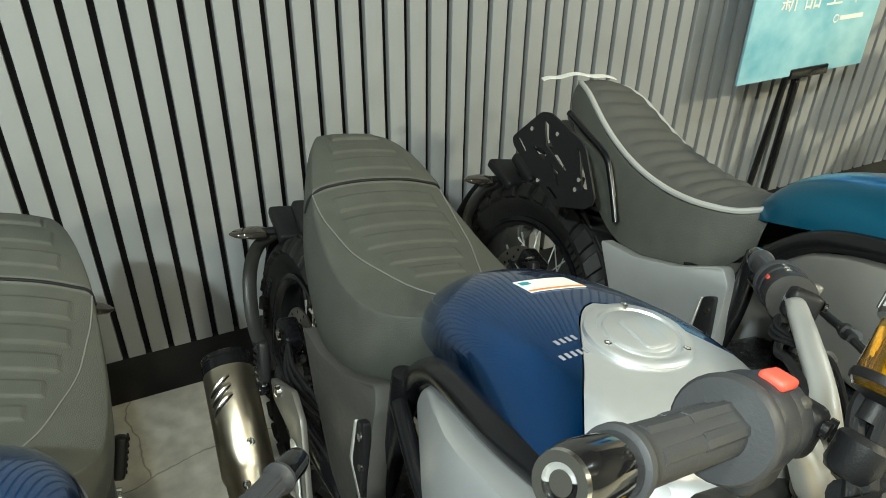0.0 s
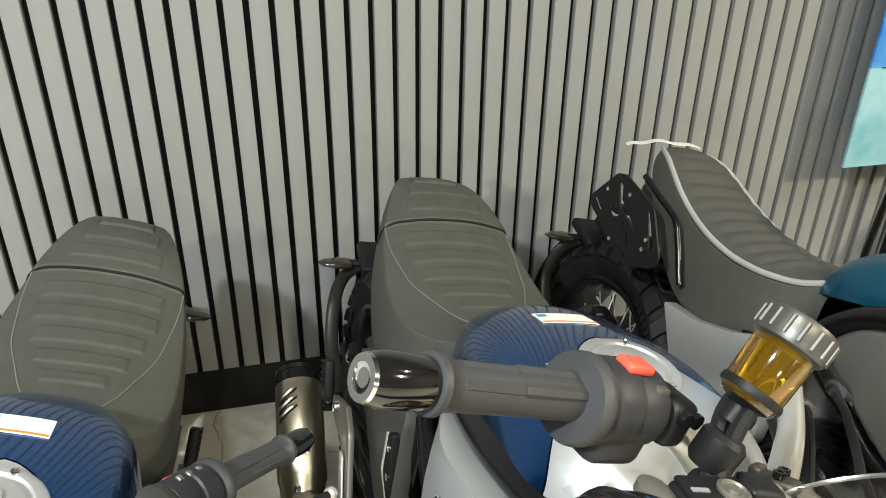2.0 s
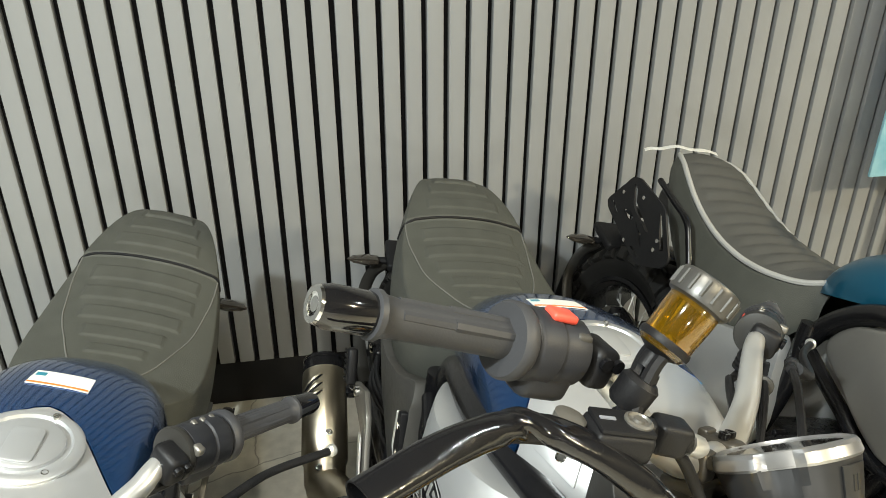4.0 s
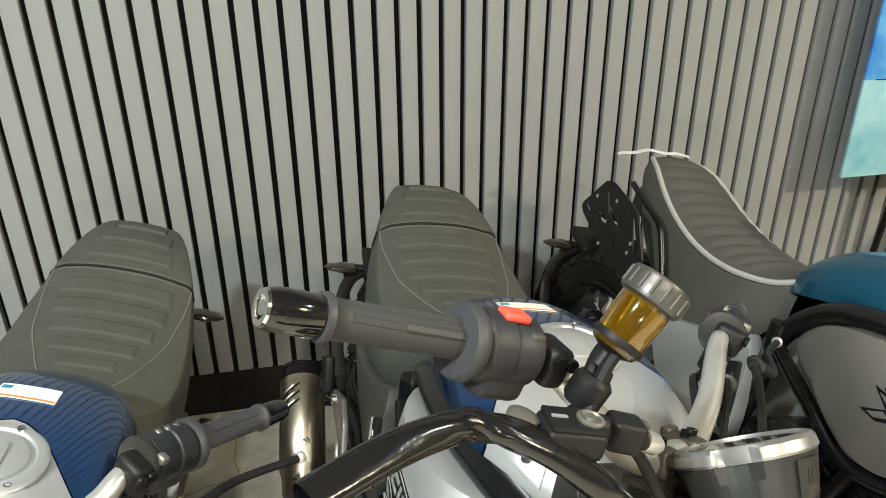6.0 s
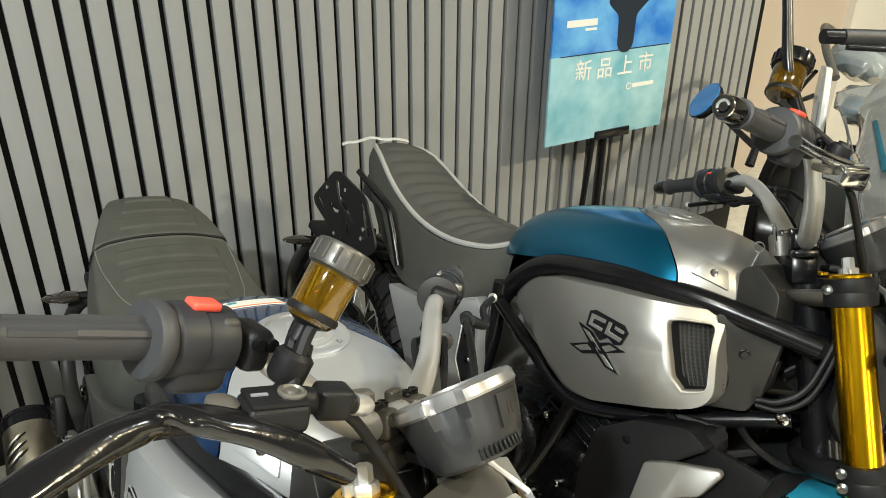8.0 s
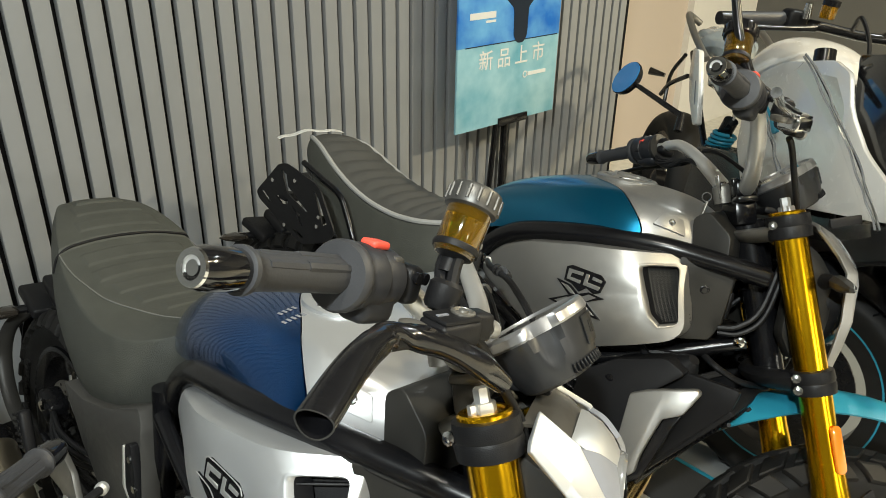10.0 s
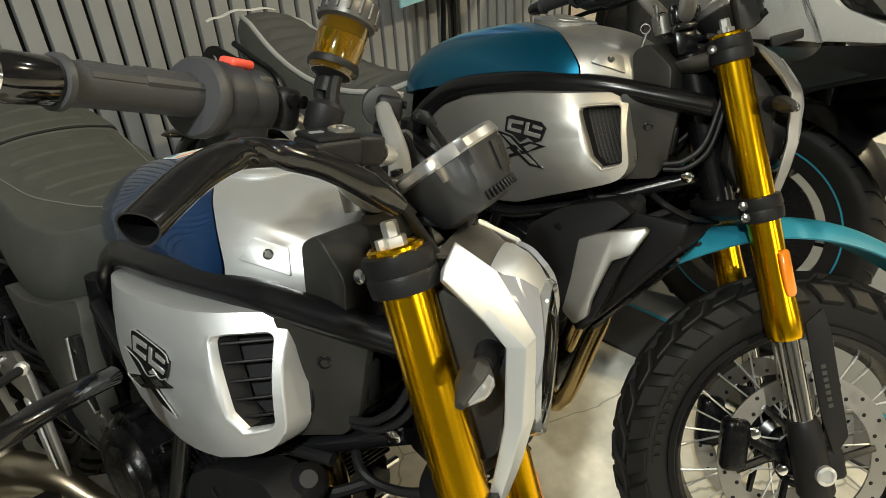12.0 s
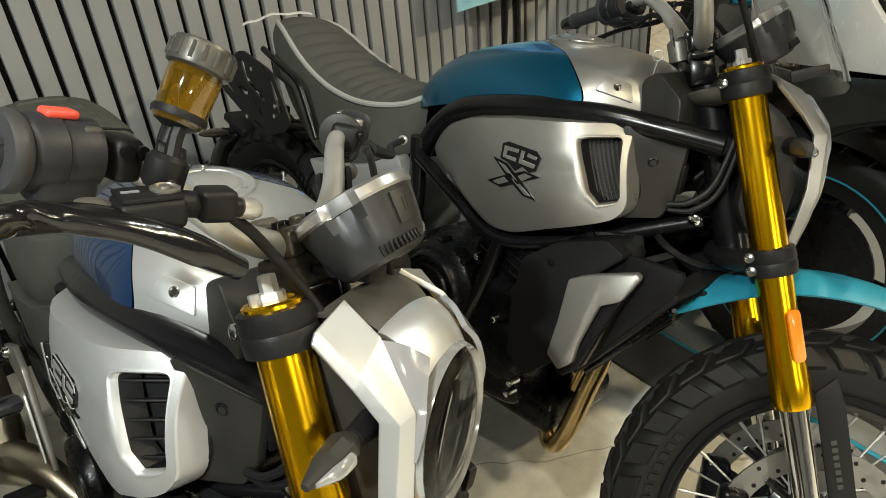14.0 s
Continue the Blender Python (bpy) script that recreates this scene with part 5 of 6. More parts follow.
def headlight(b, material):
    c = arr((1.208, 0, 0.876))
    ax = Vector((1, 0, 0.16)).normalized()
    hl = b.front("headlight", lathe([(0.03, -0.03), (0.060, -0.02), (0.074, 0.01), (0.079, 0.045)], at=c, axis=ax, seg=44, caps=False), M_PLASTIC, label="round headlight in a metallic X-shaped mask")
    b.front("headlight_reflector", lathe([(0.077, 0.050), (0.056, 0.030), (0.03, 0.018), (0.004, 0.016)], at=c, axis=ax, seg=40), M_CHROME, hl)
    b.front("headlight_ring", lathe([(0.076, 0.046), (0.083, 0.040), (0.0845, 0.048), (0.0840, 0.058), (0.081, 0.063), (0.0765, 0.058), (0.076, 0.046)], at=c, axis=ax, seg=56, caps=False), M_LENS, hl, "clear stepped lens rim")
    b.front("headlight_bezel", lathe([(0.0845, 0.036), (0.0865, 0.040), (0.0865, 0.047), (0.0845, 0.050), (0.0835, 0.042), (0.0845, 0.036)], at=c, axis=ax, seg=56, caps=False), M_GLOSSBLACK, hl)
    b.front("headlight_lens", lathe([(0.079, 0.056), (0.070, 0.062), (0.045, 0.067), (0.004, 0.069)], at=c, axis=ax, seg=44), M_GLASS, hl, "clear domed headlight lens")
    b.front("light_bar", join(box(c + arr((0.047, 0, 0.006)), (0.012, 0.145, 0.014), 0.003), box(c + arr((0.047, 0, 0.006)), (0.012, 0.014, 0.10), 0.003)), M_PLASTIC, hl)
    for s in (-1, 1):
        def P(*rows):
            return [[(x, s * y, z) for x, y, z in r] for r in (rows if s < 0 else [q[::-1] for q in rows])]
        arm = shell(arr(P(((1.156, 0.058, 0.998), (1.1575, 0.109, 0.986), (1.160, 0.115, 0.978)), ((1.203, 0.070, 0.984), (1.2045, 0.103, 0.957), (1.203, 0.107, 0.948)), ((1.251, 0.083, 0.934), (1.246, 0.097, 0.928), (1.230, 0.099, 0.926)), ((1.264, 0.084, 0.855), (1.258, 0.099, 0.850), (1.244, 0.098, 0.848)), ((1.261, 0.081, 0.806), (1.254, 0.094, 0.802), (1.243, 0.094, 0.800)), ((1.254, 0.078, 0.760), (1.249, 0.086, 0.756), (1.241, 0.088, 0.762)))), 0.007)
        bevel(arm, 0.0016, 2, 12)
        b.front("mask_arm", arm, material, hl, "satin mask arm with a sharp bent elbow", 16)
        b.front("mask_wedge", sheet(P(((1.203, 0.071, 0.982), (1.227, 0.078, 0.958), (1.249, 0.082, 0.932), (1.258, 0.084, 0.890)), ((1.222, 0.060, 0.979), (1.238, 0.074, 0.956), (1.255, 0.080, 0.926), (1.261, 0.083, 0.890)), ((1.242, 0.046, 0.968), (1.253, 0.066, 0.948), (1.262, 0.077, 0.918), (1.264, 0.082, 0.890))), 0.006, 14, 12), M_MILKY, hl, "clear milky plastic wedge")

        def lift(a, z, k, s=s):
            return (a, s * (0.112 - 0.16 * (a - 1.16) - 0.16 * max(0, 0.86 - z) + k), z)
        b.front("mask_shell", slab(rounded([(1.150, 0.965), (1.19, 0.948), (1.222, 0.918), (1.238, 0.85), (1.240, 0.79), (1.20, 0.76), (1.165, 0.80)], 0.01), lift, -0.060, -0.026, 0.003), M_SHIELD, hl)
        ind = b.front("indicator", tube([(1.212, s * 0.112, 0.907), (1.211, s * 0.126, 0.904), (1.210, s * 0.148, 0.900), (1.208, s * 0.178, 0.893)], [0.009, 0.0165, 0.0150, 0.0045], 8, 14, flat=0.85), M_SHIELD, hl, "smoked flashing indicator")
        b.front("indicator_lens", tube([(1.219, s * 0.122, 0.903), (1.220, s * 0.134, 0.901), (1.219, s * 0.152, 0.898), (1.213, s * 0.172, 0.894)], [0.003, 0.0105, 0.0098, 0.003], 10, 14, flat=0.9), M_LENS, ind, "clear ribbed indicator lens")
        b.front("indicator_stalk", tube([(1.213, s * 0.070, 0.906), (1.213, s * 0.114, 0.907)], [0.015, 0.0100], 14), M_PLASTIC, hl)
    deck = [[(x, w * v, z - 0.006 * v * v) for v in np.linspace(-1, 1, 15)] for x, z, w in ((1.146, 1.000, 0.086), (1.165, 1.001, 0.072), (1.184, 0.996, 0.060), (1.206, 0.984, 0.052))]
    b.front("mask_deck", shell(deck, 0.004), M_CLAMP, hl, "dark satin deck behind the mask")
    hood = [[(x, (0.060 - 0.010 * t) * v, z - 0.009 * v * v * (1 + t)) for v in np.linspace(-1, 1, 21)] for t, x, z in ((0, 1.196, 0.993), (0.15, 1.204, 0.994), (0.5, 1.222, 0.990), (0.8, 1.238, 0.980), (1, 1.250, 0.966))]
    b.front("mask_hood", shell(hood, 0.006), material, hl, "satin hood over the lamp")


def bar_frame(line):
    """Directions at the right end of a handlebar: its end, along, ahead and up."""
    e, i = arr(line[-1]), arr(line[-2])
    u = (e - i) / np.linalg.norm(e - i)
    f = arr((1, 0, 0)) - u * u[0]
    f /= np.linalg.norm(f)
    w = np.cross(f, u)
    w = w if w[2] > 0 else -w
    m = Matrix((f, u, w)).transposed().to_4x4()
    m.translation = e
    return m


def handlebar(b, bar):
    """bar: places of the bar's line from the middle to its end, right side, and whether the lever is wrapped."""
    line, wrapped, mirror = bar["line"], bar["wrapped"], bar["mirror"]
    left = bar.get("left") or [(x, -y, z) for x, y, z in line]
    full = left[::-1] + line[1:]
    hb = b.front("handlebar", tube(full, [0.0105, 0.0105, 0.0125, 0.0145, 0.0145, 0.0145, 0.0125, 0.0105, 0.0105], 18, 90), bar.get("material", M_ALU), label="satin aluminium handlebar")
    cx, cz = line[0][0], line[0][2]
    clamp_material = M_BLACK if mirror else M_CLAMP
    b.front("bar_mount", join(box((cx + 0.012, 0, cz - 0.040), (0.040, 0.074, 0.046), 0.008, (0, -20, 0), 2), box((cx + 0.004, 0, cz - 0.018), (0.036, 0.10, 0.012), 0.004, (0, -20, 0), 2)), clamp_material, hb)
    for y in (-0.030, 0.030):
        b.front("bar_clamp", join(box((cx - 0.002, y, cz + 0.001), (0.042, 0.026, 0.030), 0.007, (0, -20, 0), 3), box((cx + 0.016, y, cz + 0.014), (0.012, 0.020, 0.012), 0.003, (0, -20, 0), 2), box((cx - 0.022, y, cz + 0.006), (0.012, 0.020, 0.014), 0.003, (0, -20, 0), 2)), clamp_material, hb, "dark cast handlebar clamp")
    for y in (-0.036, -0.024, 0.024, 0.036):
        b.front("bolt", lathe([(0.0055, 0), (0.0055, 0.006), (0.003, 0.006), (0.003, 0.003)], at=(line[0][0] - 0.004, y, line[0][2] + 0.016), axis=(-0.3, 0, 1), seg=10), M_BLACK, hb)
    e, i = arr(line[-1]), arr(line[-2])
    fit = bar_frame(line) @ bar_frame(BAR_STD["line"]).inverted()

    def at_bar(name, bm, material, parent=None, label="", sharp=38):
        return b.front(name, moved(bm, fit), material, parent, label, sharp)
    for s in (-1, 1):
        E, I = (e, i) if s < 0 else (arr(left[-1]), arr(left[-2]))
        u = (E - I) / np.linalg.norm(E - I)

        def al(d):
            return E - u * d
        grip = b.front("grip", lathe([(0.0140, 0.037), (0.0168, 0.038), (0.0170, 0.042), (0.0145, 0.045), (0.0137, 0.055), (0.0137, 0.09), (0.0142, 0.135), (0.0145, 0.146), (0.0270, 0.147), (0.0290, 0.150), (0.0290, 0.157), (0.027, 0.160)], at=E, axis=-u, seg=32), M_RUBBER, label="moulded dark grey rubber grip")
        for k in range(3):
            a = radians(20 + 60 * k)
            side = np.cross(u, (0, 0, 1))
            off = side * math.cos(a) * 0.0105 + np.cross(side, u) * math.sin(a) * 0.0105
            b.front("grip_pad", tube([al(0.055) + off, al(0.095) + off, al(0.100) + off * 1.06, al(0.148) + off * 1.06], [0.0045, 0.0048, 0.0052, 0.0052], 8, 20), M_RUBBER, grip)
        be = b.front("bar_end", lathe([(0.0138, 0.038), (0.0145, 0.036), (0.0145, 0.008), (0.0132, 0.003), (0.0126, 0.0)], at=E, axis=-u, seg=32), M_GLOSSBLACK, label="gloss black bar-end weight")
        b.front("bar_end_face", lathe([(0.0127, 0.0), (0.0120, -0.002), (0.0078, -0.002), (0.007, 0.002), (0.0055, 0.002), (0.005, -0.001), (0.0025, -0.001)], at=E, axis=-u, seg=28), M_CHROME, be)
        # switch housing
        fwd = arr((1, 0, 0)) - u * u[0]
        fwd /= np.linalg.norm(fwd)
        up = np.cross(fwd, u) * (1 if s > 0 else -1)
        up = up if up[2] > 0 else -up
        rot = Matrix((fwd, u, up)).transposed().to_4x4()

        def hb_box(d, f, h, size, bev, mt, name, parent=None, lab="", tilt=0):
            bm = box((0, 0, 0), size, bev, (0, tilt, 0), 3)
            p = al(d) + fwd * f + up * h
            moved(bm, Matrix.Translation(p) @ rot)
            return b.front(name, bm, mt, parent, lab)
        sw = b.front("switch_housing", join(lathe([(0.022, 0.160), (0.0260, 0.162), (0.0280, 0.166), (0.0285, 0.184), (0.0262, 0.186), (0.0275, 0.188), (0.0265, 0.212), (0.020, 0.216)], at=E, axis=-u, seg=32, squash=(1.0, 1.0)), moved(box((0, 0, 0), (0.030, 0.048, 0.034), 0.009, (0, 0, 0), 3), Matrix.Translation(al(0.189) + fwd * 0.008 - up * 0.018) @ rot)), M_SWITCH, label="dark slate plastic switch housing")
        if s < 0:
            hb_box(0.186, 0.003, 0.0290, (0.016, 0.024, 0.007), 0.003, M_RED, "kill_switch", sw, "red engine stop switch")
            hb_box(0.205, 0.014, 0.019, (0.010, 0.015, 0.008), 0.003, M_GREYPL, "switch_button", sw)
        else:
            hb_box(0.190, -0.022, 0.006, (0.009, 0.014, 0.010), 0.002, M_RED, "horn_button", sw, "small red switch")
            b.front("switch_flange", lathe([(0.016, 0.214), (0.0275, 0.215), (0.0285, 0.218), (0.0275, 0.222), (0.016, 0.224)], at=E, axis=-u, seg=28), M_SHIELD, sw)
            hb_box(0.212, 0.020, 0.020, (0.012, 0.010, 0.010), 0.003, M_GREYALU, "switch_button", sw)
            hb_box(0.180, -0.020, -0.010, (0.012, 0.014, 0.012), 0.003, M_PLASTIC, "switch_button", sw)
            for k in range(3):
                hb_box(0.172 + 0.012 * k, -0.010, 0.024, (0.007, 0.006, 0.006), 0.0015, M_GREYALU, "switch_button", sw)
        # lever perch and lever
        pr = hb_box(0.232, 0.008, 0.0, (0.036, 0.024, 0.034), 0.007, M_PLASTIC, "lever_perch", hb, "black lever perch")
        for d in (0.226, 0.238):
            b.front("bolt", lathe([(0.0055, 0), (0.0055, 0.004), (0.003, 0.004)], at=al(d) + fwd * 0.026 + up * 0.008, axis=fwd, seg=10), M_BLACK, pr)
        if s < 0:
            mrot = pose(1.082, -0.230, 1.098, 0, -6, 62)
            m = at_bar("master_cylinder", join(moved(box((0, 0, 0), (0.046, 0.032, 0.022), 0.005, (0, 0, 0), 3), mrot), moved(box((0, 0, 0.0125), (0.042, 0.028, 0.004), 0.0015, (0, 0, 0), 2), mrot)), M_CHROME if mirror else M_PLASTIC, hb, "bright brake master cylinder" if mirror else "black radial brake master cylinder")
            at_bar("cylinder_cap", moved(lathe([(0.0105, 0.010), (0.0105, 0.016), (0.0085, 0.017), (0.0075, 0.015), (0.0045, 0.0155), (0.004, 0.0175)], at=(0.012, 0.0, 0.0), seg=22), mrot), M_GREYALU, m)
            at_bar("cylinder_mark", moved(box((-0.012, 0, 0.0152), (0.012, 0.003, 0.001), 0, (0, 0, 0), 1), mrot), M_BARS, m)
            at_bar("brake_switch", lathe([(0.010, 0), (0.0115, 0.004), (0.0115, 0.022), (0.0075, 0.026), (0.0055, 0.034)], at=(1.058, -0.186, 1.100), axis=(0.1, 0.2, 1), seg=16), M_PLASTIC, m)
            at_bar("cylinder_body", tube([(1.064, -0.206, 1.096), (1.085, -0.168, 1.092), (1.096, -0.146, 1.090)], [0.0105, 0.0105, 0.008], 14), M_PLASTIC, m)
            at_bar("cylinder_block", moved(box((0, 0, 0), (0.030, 0.024, 0.026), 0.005, (0, 0, 0), 3), pose(1.088, -0.166, 1.094, 0, 0, 62)), M_PLASTIC, m)
            at_bar("reservoir_cup", lathe([(0.012, 0.0), (0.015, 0.004), (0.0155, 0.022), (0.012, 0.026)], at=(1.060, -0.196, 1.104), axis=(0.05, 0.25, 1), seg=18), M_PLASTIC, m)
            for by, bz in ((-0.236, 1.116), (-0.222, 1.128)):
                at_bar("perch_bolt", lathe([(0.0085, -0.004), (0.0085, 0.006), (0.0065, 0.0075), (0.004, 0.0075), (0.0038, 0.003)], at=(1.000, by, bz), axis=(-0.9, 0.1, 0.5), seg=14), M_BLACK, m)
            at_bar("banjo", lathe([(0.009, 0), (0.009, 0.014), (0.006, 0.020)], at=(1.096, -0.146, 1.090), axis=(0.3, 0.9, -0.2), seg=12), M_ALU, m)
            at_bar("lever_pivot", lathe([(0.010, 0), (0.012, 0.002), (0.012, 0.008), (0.006, 0.010)], at=(1.058, -0.256, 1.094), axis=(0, 0, 1), seg=18), M_GREYALU, m)
            r0 = arr((0.915, -0.245, 1.165)) if mirror else arr((1.057, -0.180, 1.150))
            rax = arr((0.0, 0.28, 1.0)) if mirror else arr((0.02, 0.40, 0.92))
            rs = b.front("fluid_reservoir", lathe([(0.0172, 0.0), (0.0198, 0.004), (0.0206, 0.040), (0.0206, 0.045)], at=r0, axis=rax, seg=30), M_FLUID, hb, "amber see-through brake fluid reservoir")
            b.front("reservoir_cap", lathe([(0.0206, 0.042), (0.0240, 0.044), (0.0248, 0.047), (0.0248, 0.060), (0.0235, 0.063), (0.0205, 0.064), (0.0195, 0.0625), (0.006, 0.0625)], at=r0, axis=rax, seg=30), M_BLACK if mirror else M_POCAP, rs, "dark knurled reservoir cap")
            q = Vector(rax).to_track_quat("Z", "Y").to_matrix()
            for k in range(16):
                a = 2 * math.pi * k / 16
                p0_, p1_ = (Vector(r0) + q @ Vector((0.0246 * math.cos(a), 0.0246 * math.sin(a), h)) for h in (0.047, 0.060))
                b.front("cap_ridge", tube([tuple(p0_), tuple(p1_)], 0.0016, 6), M_BLACK if mirror else M_POCAP, rs)
            foot = al(0.243) + fwd * 0.045 + up * 0.004
            if mirror:
                b.front("reservoir_bracket", tube([r0 - rax * 0.004, foot, foot - up * 0.016], 0.0048, 8, 12), M_PLASTIC, rs)
            else:
                w = arr((0.011, -0.004, 0.002))
                for k in (-0.6, 0.6):
                    b.front("reservoir_bracket", tube([r0 + rax * 0.006 + w * k, r0 - rax * 0.012 + w * k, (1.064 + 0.007 * k, -0.196, 1.116), (1.072 + 0.007 * k, -0.204, 1.098)], 0.0058, 8, 16), M_PLASTIC, rs)
                b.front("reservoir_spout", lathe([(0.008, -0.016), (0.008, -0.004), (0.0165, 0.0), (0.0172, 0.002)], at=r0, axis=rax, seg=18), M_PLASTIC, rs)
            b.front("reservoir_clamp", lathe([(0.0208, 0.004), (0.0216, 0.007), (0.0208, 0.010)], at=r0, axis=rax, seg=24), M_PLASTIC, rs)
            b.front("brake_hose", tube([tuple(fit @ Vector((1.086, -0.140, 1.078))), tuple(fit @ Vector((1.098, -0.120, 1.060))), (1.122, -0.092, 1.022), (1.148, -0.074, 0.985), (1.165, -0.060, 0.93)], 0.0052, 10, 50), M_PLASTIC, m, "black braided brake hose")
            if wrapped:
                pts = cr([(1.063, -0.430, 1.074), (1.056, -0.370, 1.092), (1.055, -0.325, 1.100), (1.060, -0.295, 1.100), (1.085, -0.252, 1.091), (1.108, -0.215, 1.075), (1.127, -0.180, 1.056)], 60)
                seg = 26
                rr = np.interp(np.linspace(0, 1, 60), [0, 0.1, 0.3, 0.42, 0.48, 0.6, 0.85, 1], [0.0112, 0.0112, 0.0110, 0.0095, 0.0088, 0.0118, 0.0125, 0.0095])
                gg = []
                for k, (sx, ux) in enumerate(frames_along(pts)):
                    crease = math.exp(-(((k - 27) / 5.0) ** 2))
                    row = []
                    for j in range(seg):
                        a = 2 * math.pi * j / seg
                        w = rr[k] * (1 + 0.24 * crease * math.sin(4 * a + k * 0.9) + 0.07 * math.sin(3 * a + k * 0.21))
                        row.append(pts[k] + sx * w * math.cos(a) + ux * w * 0.82 * math.sin(a))
                    gg.append(row)
                g2 = arr(gg)
                wrap = b.front("lever_wrap", shell(g2.transpose(1, 0, 2), 0.0012, cu=True), M_FILM, hb, "black plastic film sleeve wrapped round the brake lever", 60)
                b.front("lever", tube([al(0.235) + fwd * 0.065 - up * 0.03, (1.075, -0.25, 1.094), (1.055, -0.33, 1.095), (1.056, -0.40, 1.08)], [0.008, 0.007, 0.006, 0.006], 10, 30), M_PLASTIC, hb)
            else:
                b.front("lever", tube([al(0.285) + fwd * 0.055, al(0.23) + fwd * 0.075 - up * 0.01, al(0.13) + fwd * 0.065 - up * 0.012, al(0.03) + fwd * 0.072 - up * 0.012], [0.009, 0.007, 0.006, 0.007], 10, 30), M_CHROME, hb, "bright alloy brake lever")
        else:
            sleeve = [(1.085, 0.200, 1.100), (1.122, 0.255, 1.128), (1.138, 0.315, 1.148), (1.138, 0.365, 1.150), (1.134, 0.412, 1.146)]
            if bar.get("left_wrapped"):
                row = cr(sleeve, 40)
                ang = np.linspace(0, 2 * math.pi, 18, endpoint=False)
                tub = arr([[p + (sx * math.cos(a) + ux * 0.85 * math.sin(a)) * (0.0112 + 0.0016 * math.sin(3 * a + k * 0.4) * math.exp(-(((k - 12) / 6) ** 2))) for a in ang] for k, (p, (sx, ux)) in enumerate(zip(row, frames_along(row)))])
                b.front("lever_wrap", shell(tub.transpose(1, 0, 2), 0.0012, cu=True), M_FILM, hb, "black plastic film sleeve round the clutch lever", 60)
            b.front("lever", tube([al(0.285) + fwd * 0.05, al(0.23) + fwd * 0.07 - up * 0.01, al(0.13) + fwd * 0.06 - up * 0.012, al(0.03) + fwd * 0.068 - up * 0.012], [0.008, 0.0055, 0.0048, 0.005], 12, 40), M_PLASTIC, hb, "black clutch lever")
            b.front("lever_tip", lathe([(0.004, -0.004), (0.0075, 0.0), (0.0075, 0.006), (0.004, 0.010)], at=al(0.03) + fwd * 0.068 - up * 0.012, axis=u, seg=12), M_ALU, hb)
            b.front("cable_adjuster", lathe([(0.005, 0), (0.008, 0.002), (0.008, 0.012), (0.0055, 0.014), (0.0055, 0.030)], at=al(0.268) + fwd * 0.045, axis=-u, seg=12), M_PLASTIC, hb)
            for i in range(3):
                b.front("switch_wire", tube([al(0.212) - up * 0.012 + fwd * (0.004 * i), al(0.235) - up * (0.030 + 0.006 * i) - fwd * 0.006, al(0.275 + 0.01 * i) - up * 0.030 + fwd * 0.02, al(0.33) - up * (0.030 + 0.008 * i) + fwd * 0.035, (1.105, 0.055 + 0.006 * i, 1.0)], 0.0028, 6, 40), M_PLASTIC, hb)
            b.front("cable_tie", lathe([(0.009, 0), (0.011, 0.001), (0.011, 0.006), (0.009, 0.007)], at=al(0.30) - up * 0.030 + fwd * 0.03, axis=-u, seg=12), M_GREYPL, hb)
            b.front("clutch_cable", tube([al(0.27) + fwd * 0.04, al(0.34) + fwd * 0.06 - up * 0.01, (1.13, 0.06, 1.04), (1.17, 0.05, 0.92), (1.10, 0.06, 0.80)], 0.0045, 8, 40), M_PLASTIC, hb)
            b.front("switch_lead", tube([al(0.215) - up * 0.03 + fwd * 0.01, al(0.26) - up * 0.05, al(0.32) - up * 0.045, (1.08, 0.05, 1.02), (1.13, 0.03, 0.94)], 0.005, 8, 40), M_PLASTIC, hb)
        if mirror and s < 0:
            c0 = al(0.236) + up * 0.012
            b.front("mirror_stem", tube([c0, arr((0.913, -0.25, 1.196)), arr((0.880, -0.25, 1.279)), arr((0.84, -0.255, 1.38))], [0.011, 0.0075, 0.0062, 0.006], 12, 30), M_BLACK, hb)
            b.front("mirror_head", lathe([(0.012, -0.020), (0.040, -0.012), (0.046, -0.002), (0.046, 0.004)], at=arr((0.83, -0.29, 1.41)), axis=(-1, 0.3, 0), seg=36, squash=(1.2, 0.85)), M_BLACK, hb)
        if mirror and s > 0:
            c0 = al(0.262) + up * 0.03
            hd = arr((0.864, 0.384, 1.285))
            b.front("mirror_stem", join(tube([c0, c0 + up * 0.040], [0.009, 0.007], 10), tube([c0 + up * 0.036, hd], [0.0065, 0.0055], 10)), M_BLACK, hb)
            mr = b.front("mirror_head", lathe([(0.012, -0.020), (0.040, -0.012), (0.046, -0.002), (0.046, 0.004)], at=hd, axis=(-0.86, -0.46, 0.22), seg=36, squash=(0.92, 0.92)), M_BLACK, hb, "round handlebar mirror under blue film")
            b.front("mirror_glass", lathe([(0.0445, 0.003), (0.0445, 0.006), (0.01, 0.0062)], at=hd, axis=(-0.86, -0.46, 0.22), seg=36, squash=(0.92, 0.92)), M_BLUEFILM, mr)
    # ignition lock on the yoke, with the key left in one of them
    b.front("ignition_lock", lathe([(0.016, 0), (0.016, 0.03), (0.012, 0.034)], at=(1.035, 0, 1.0), axis=(-0.4, 0, 0.9), seg=20), M_GREYALU, hb)
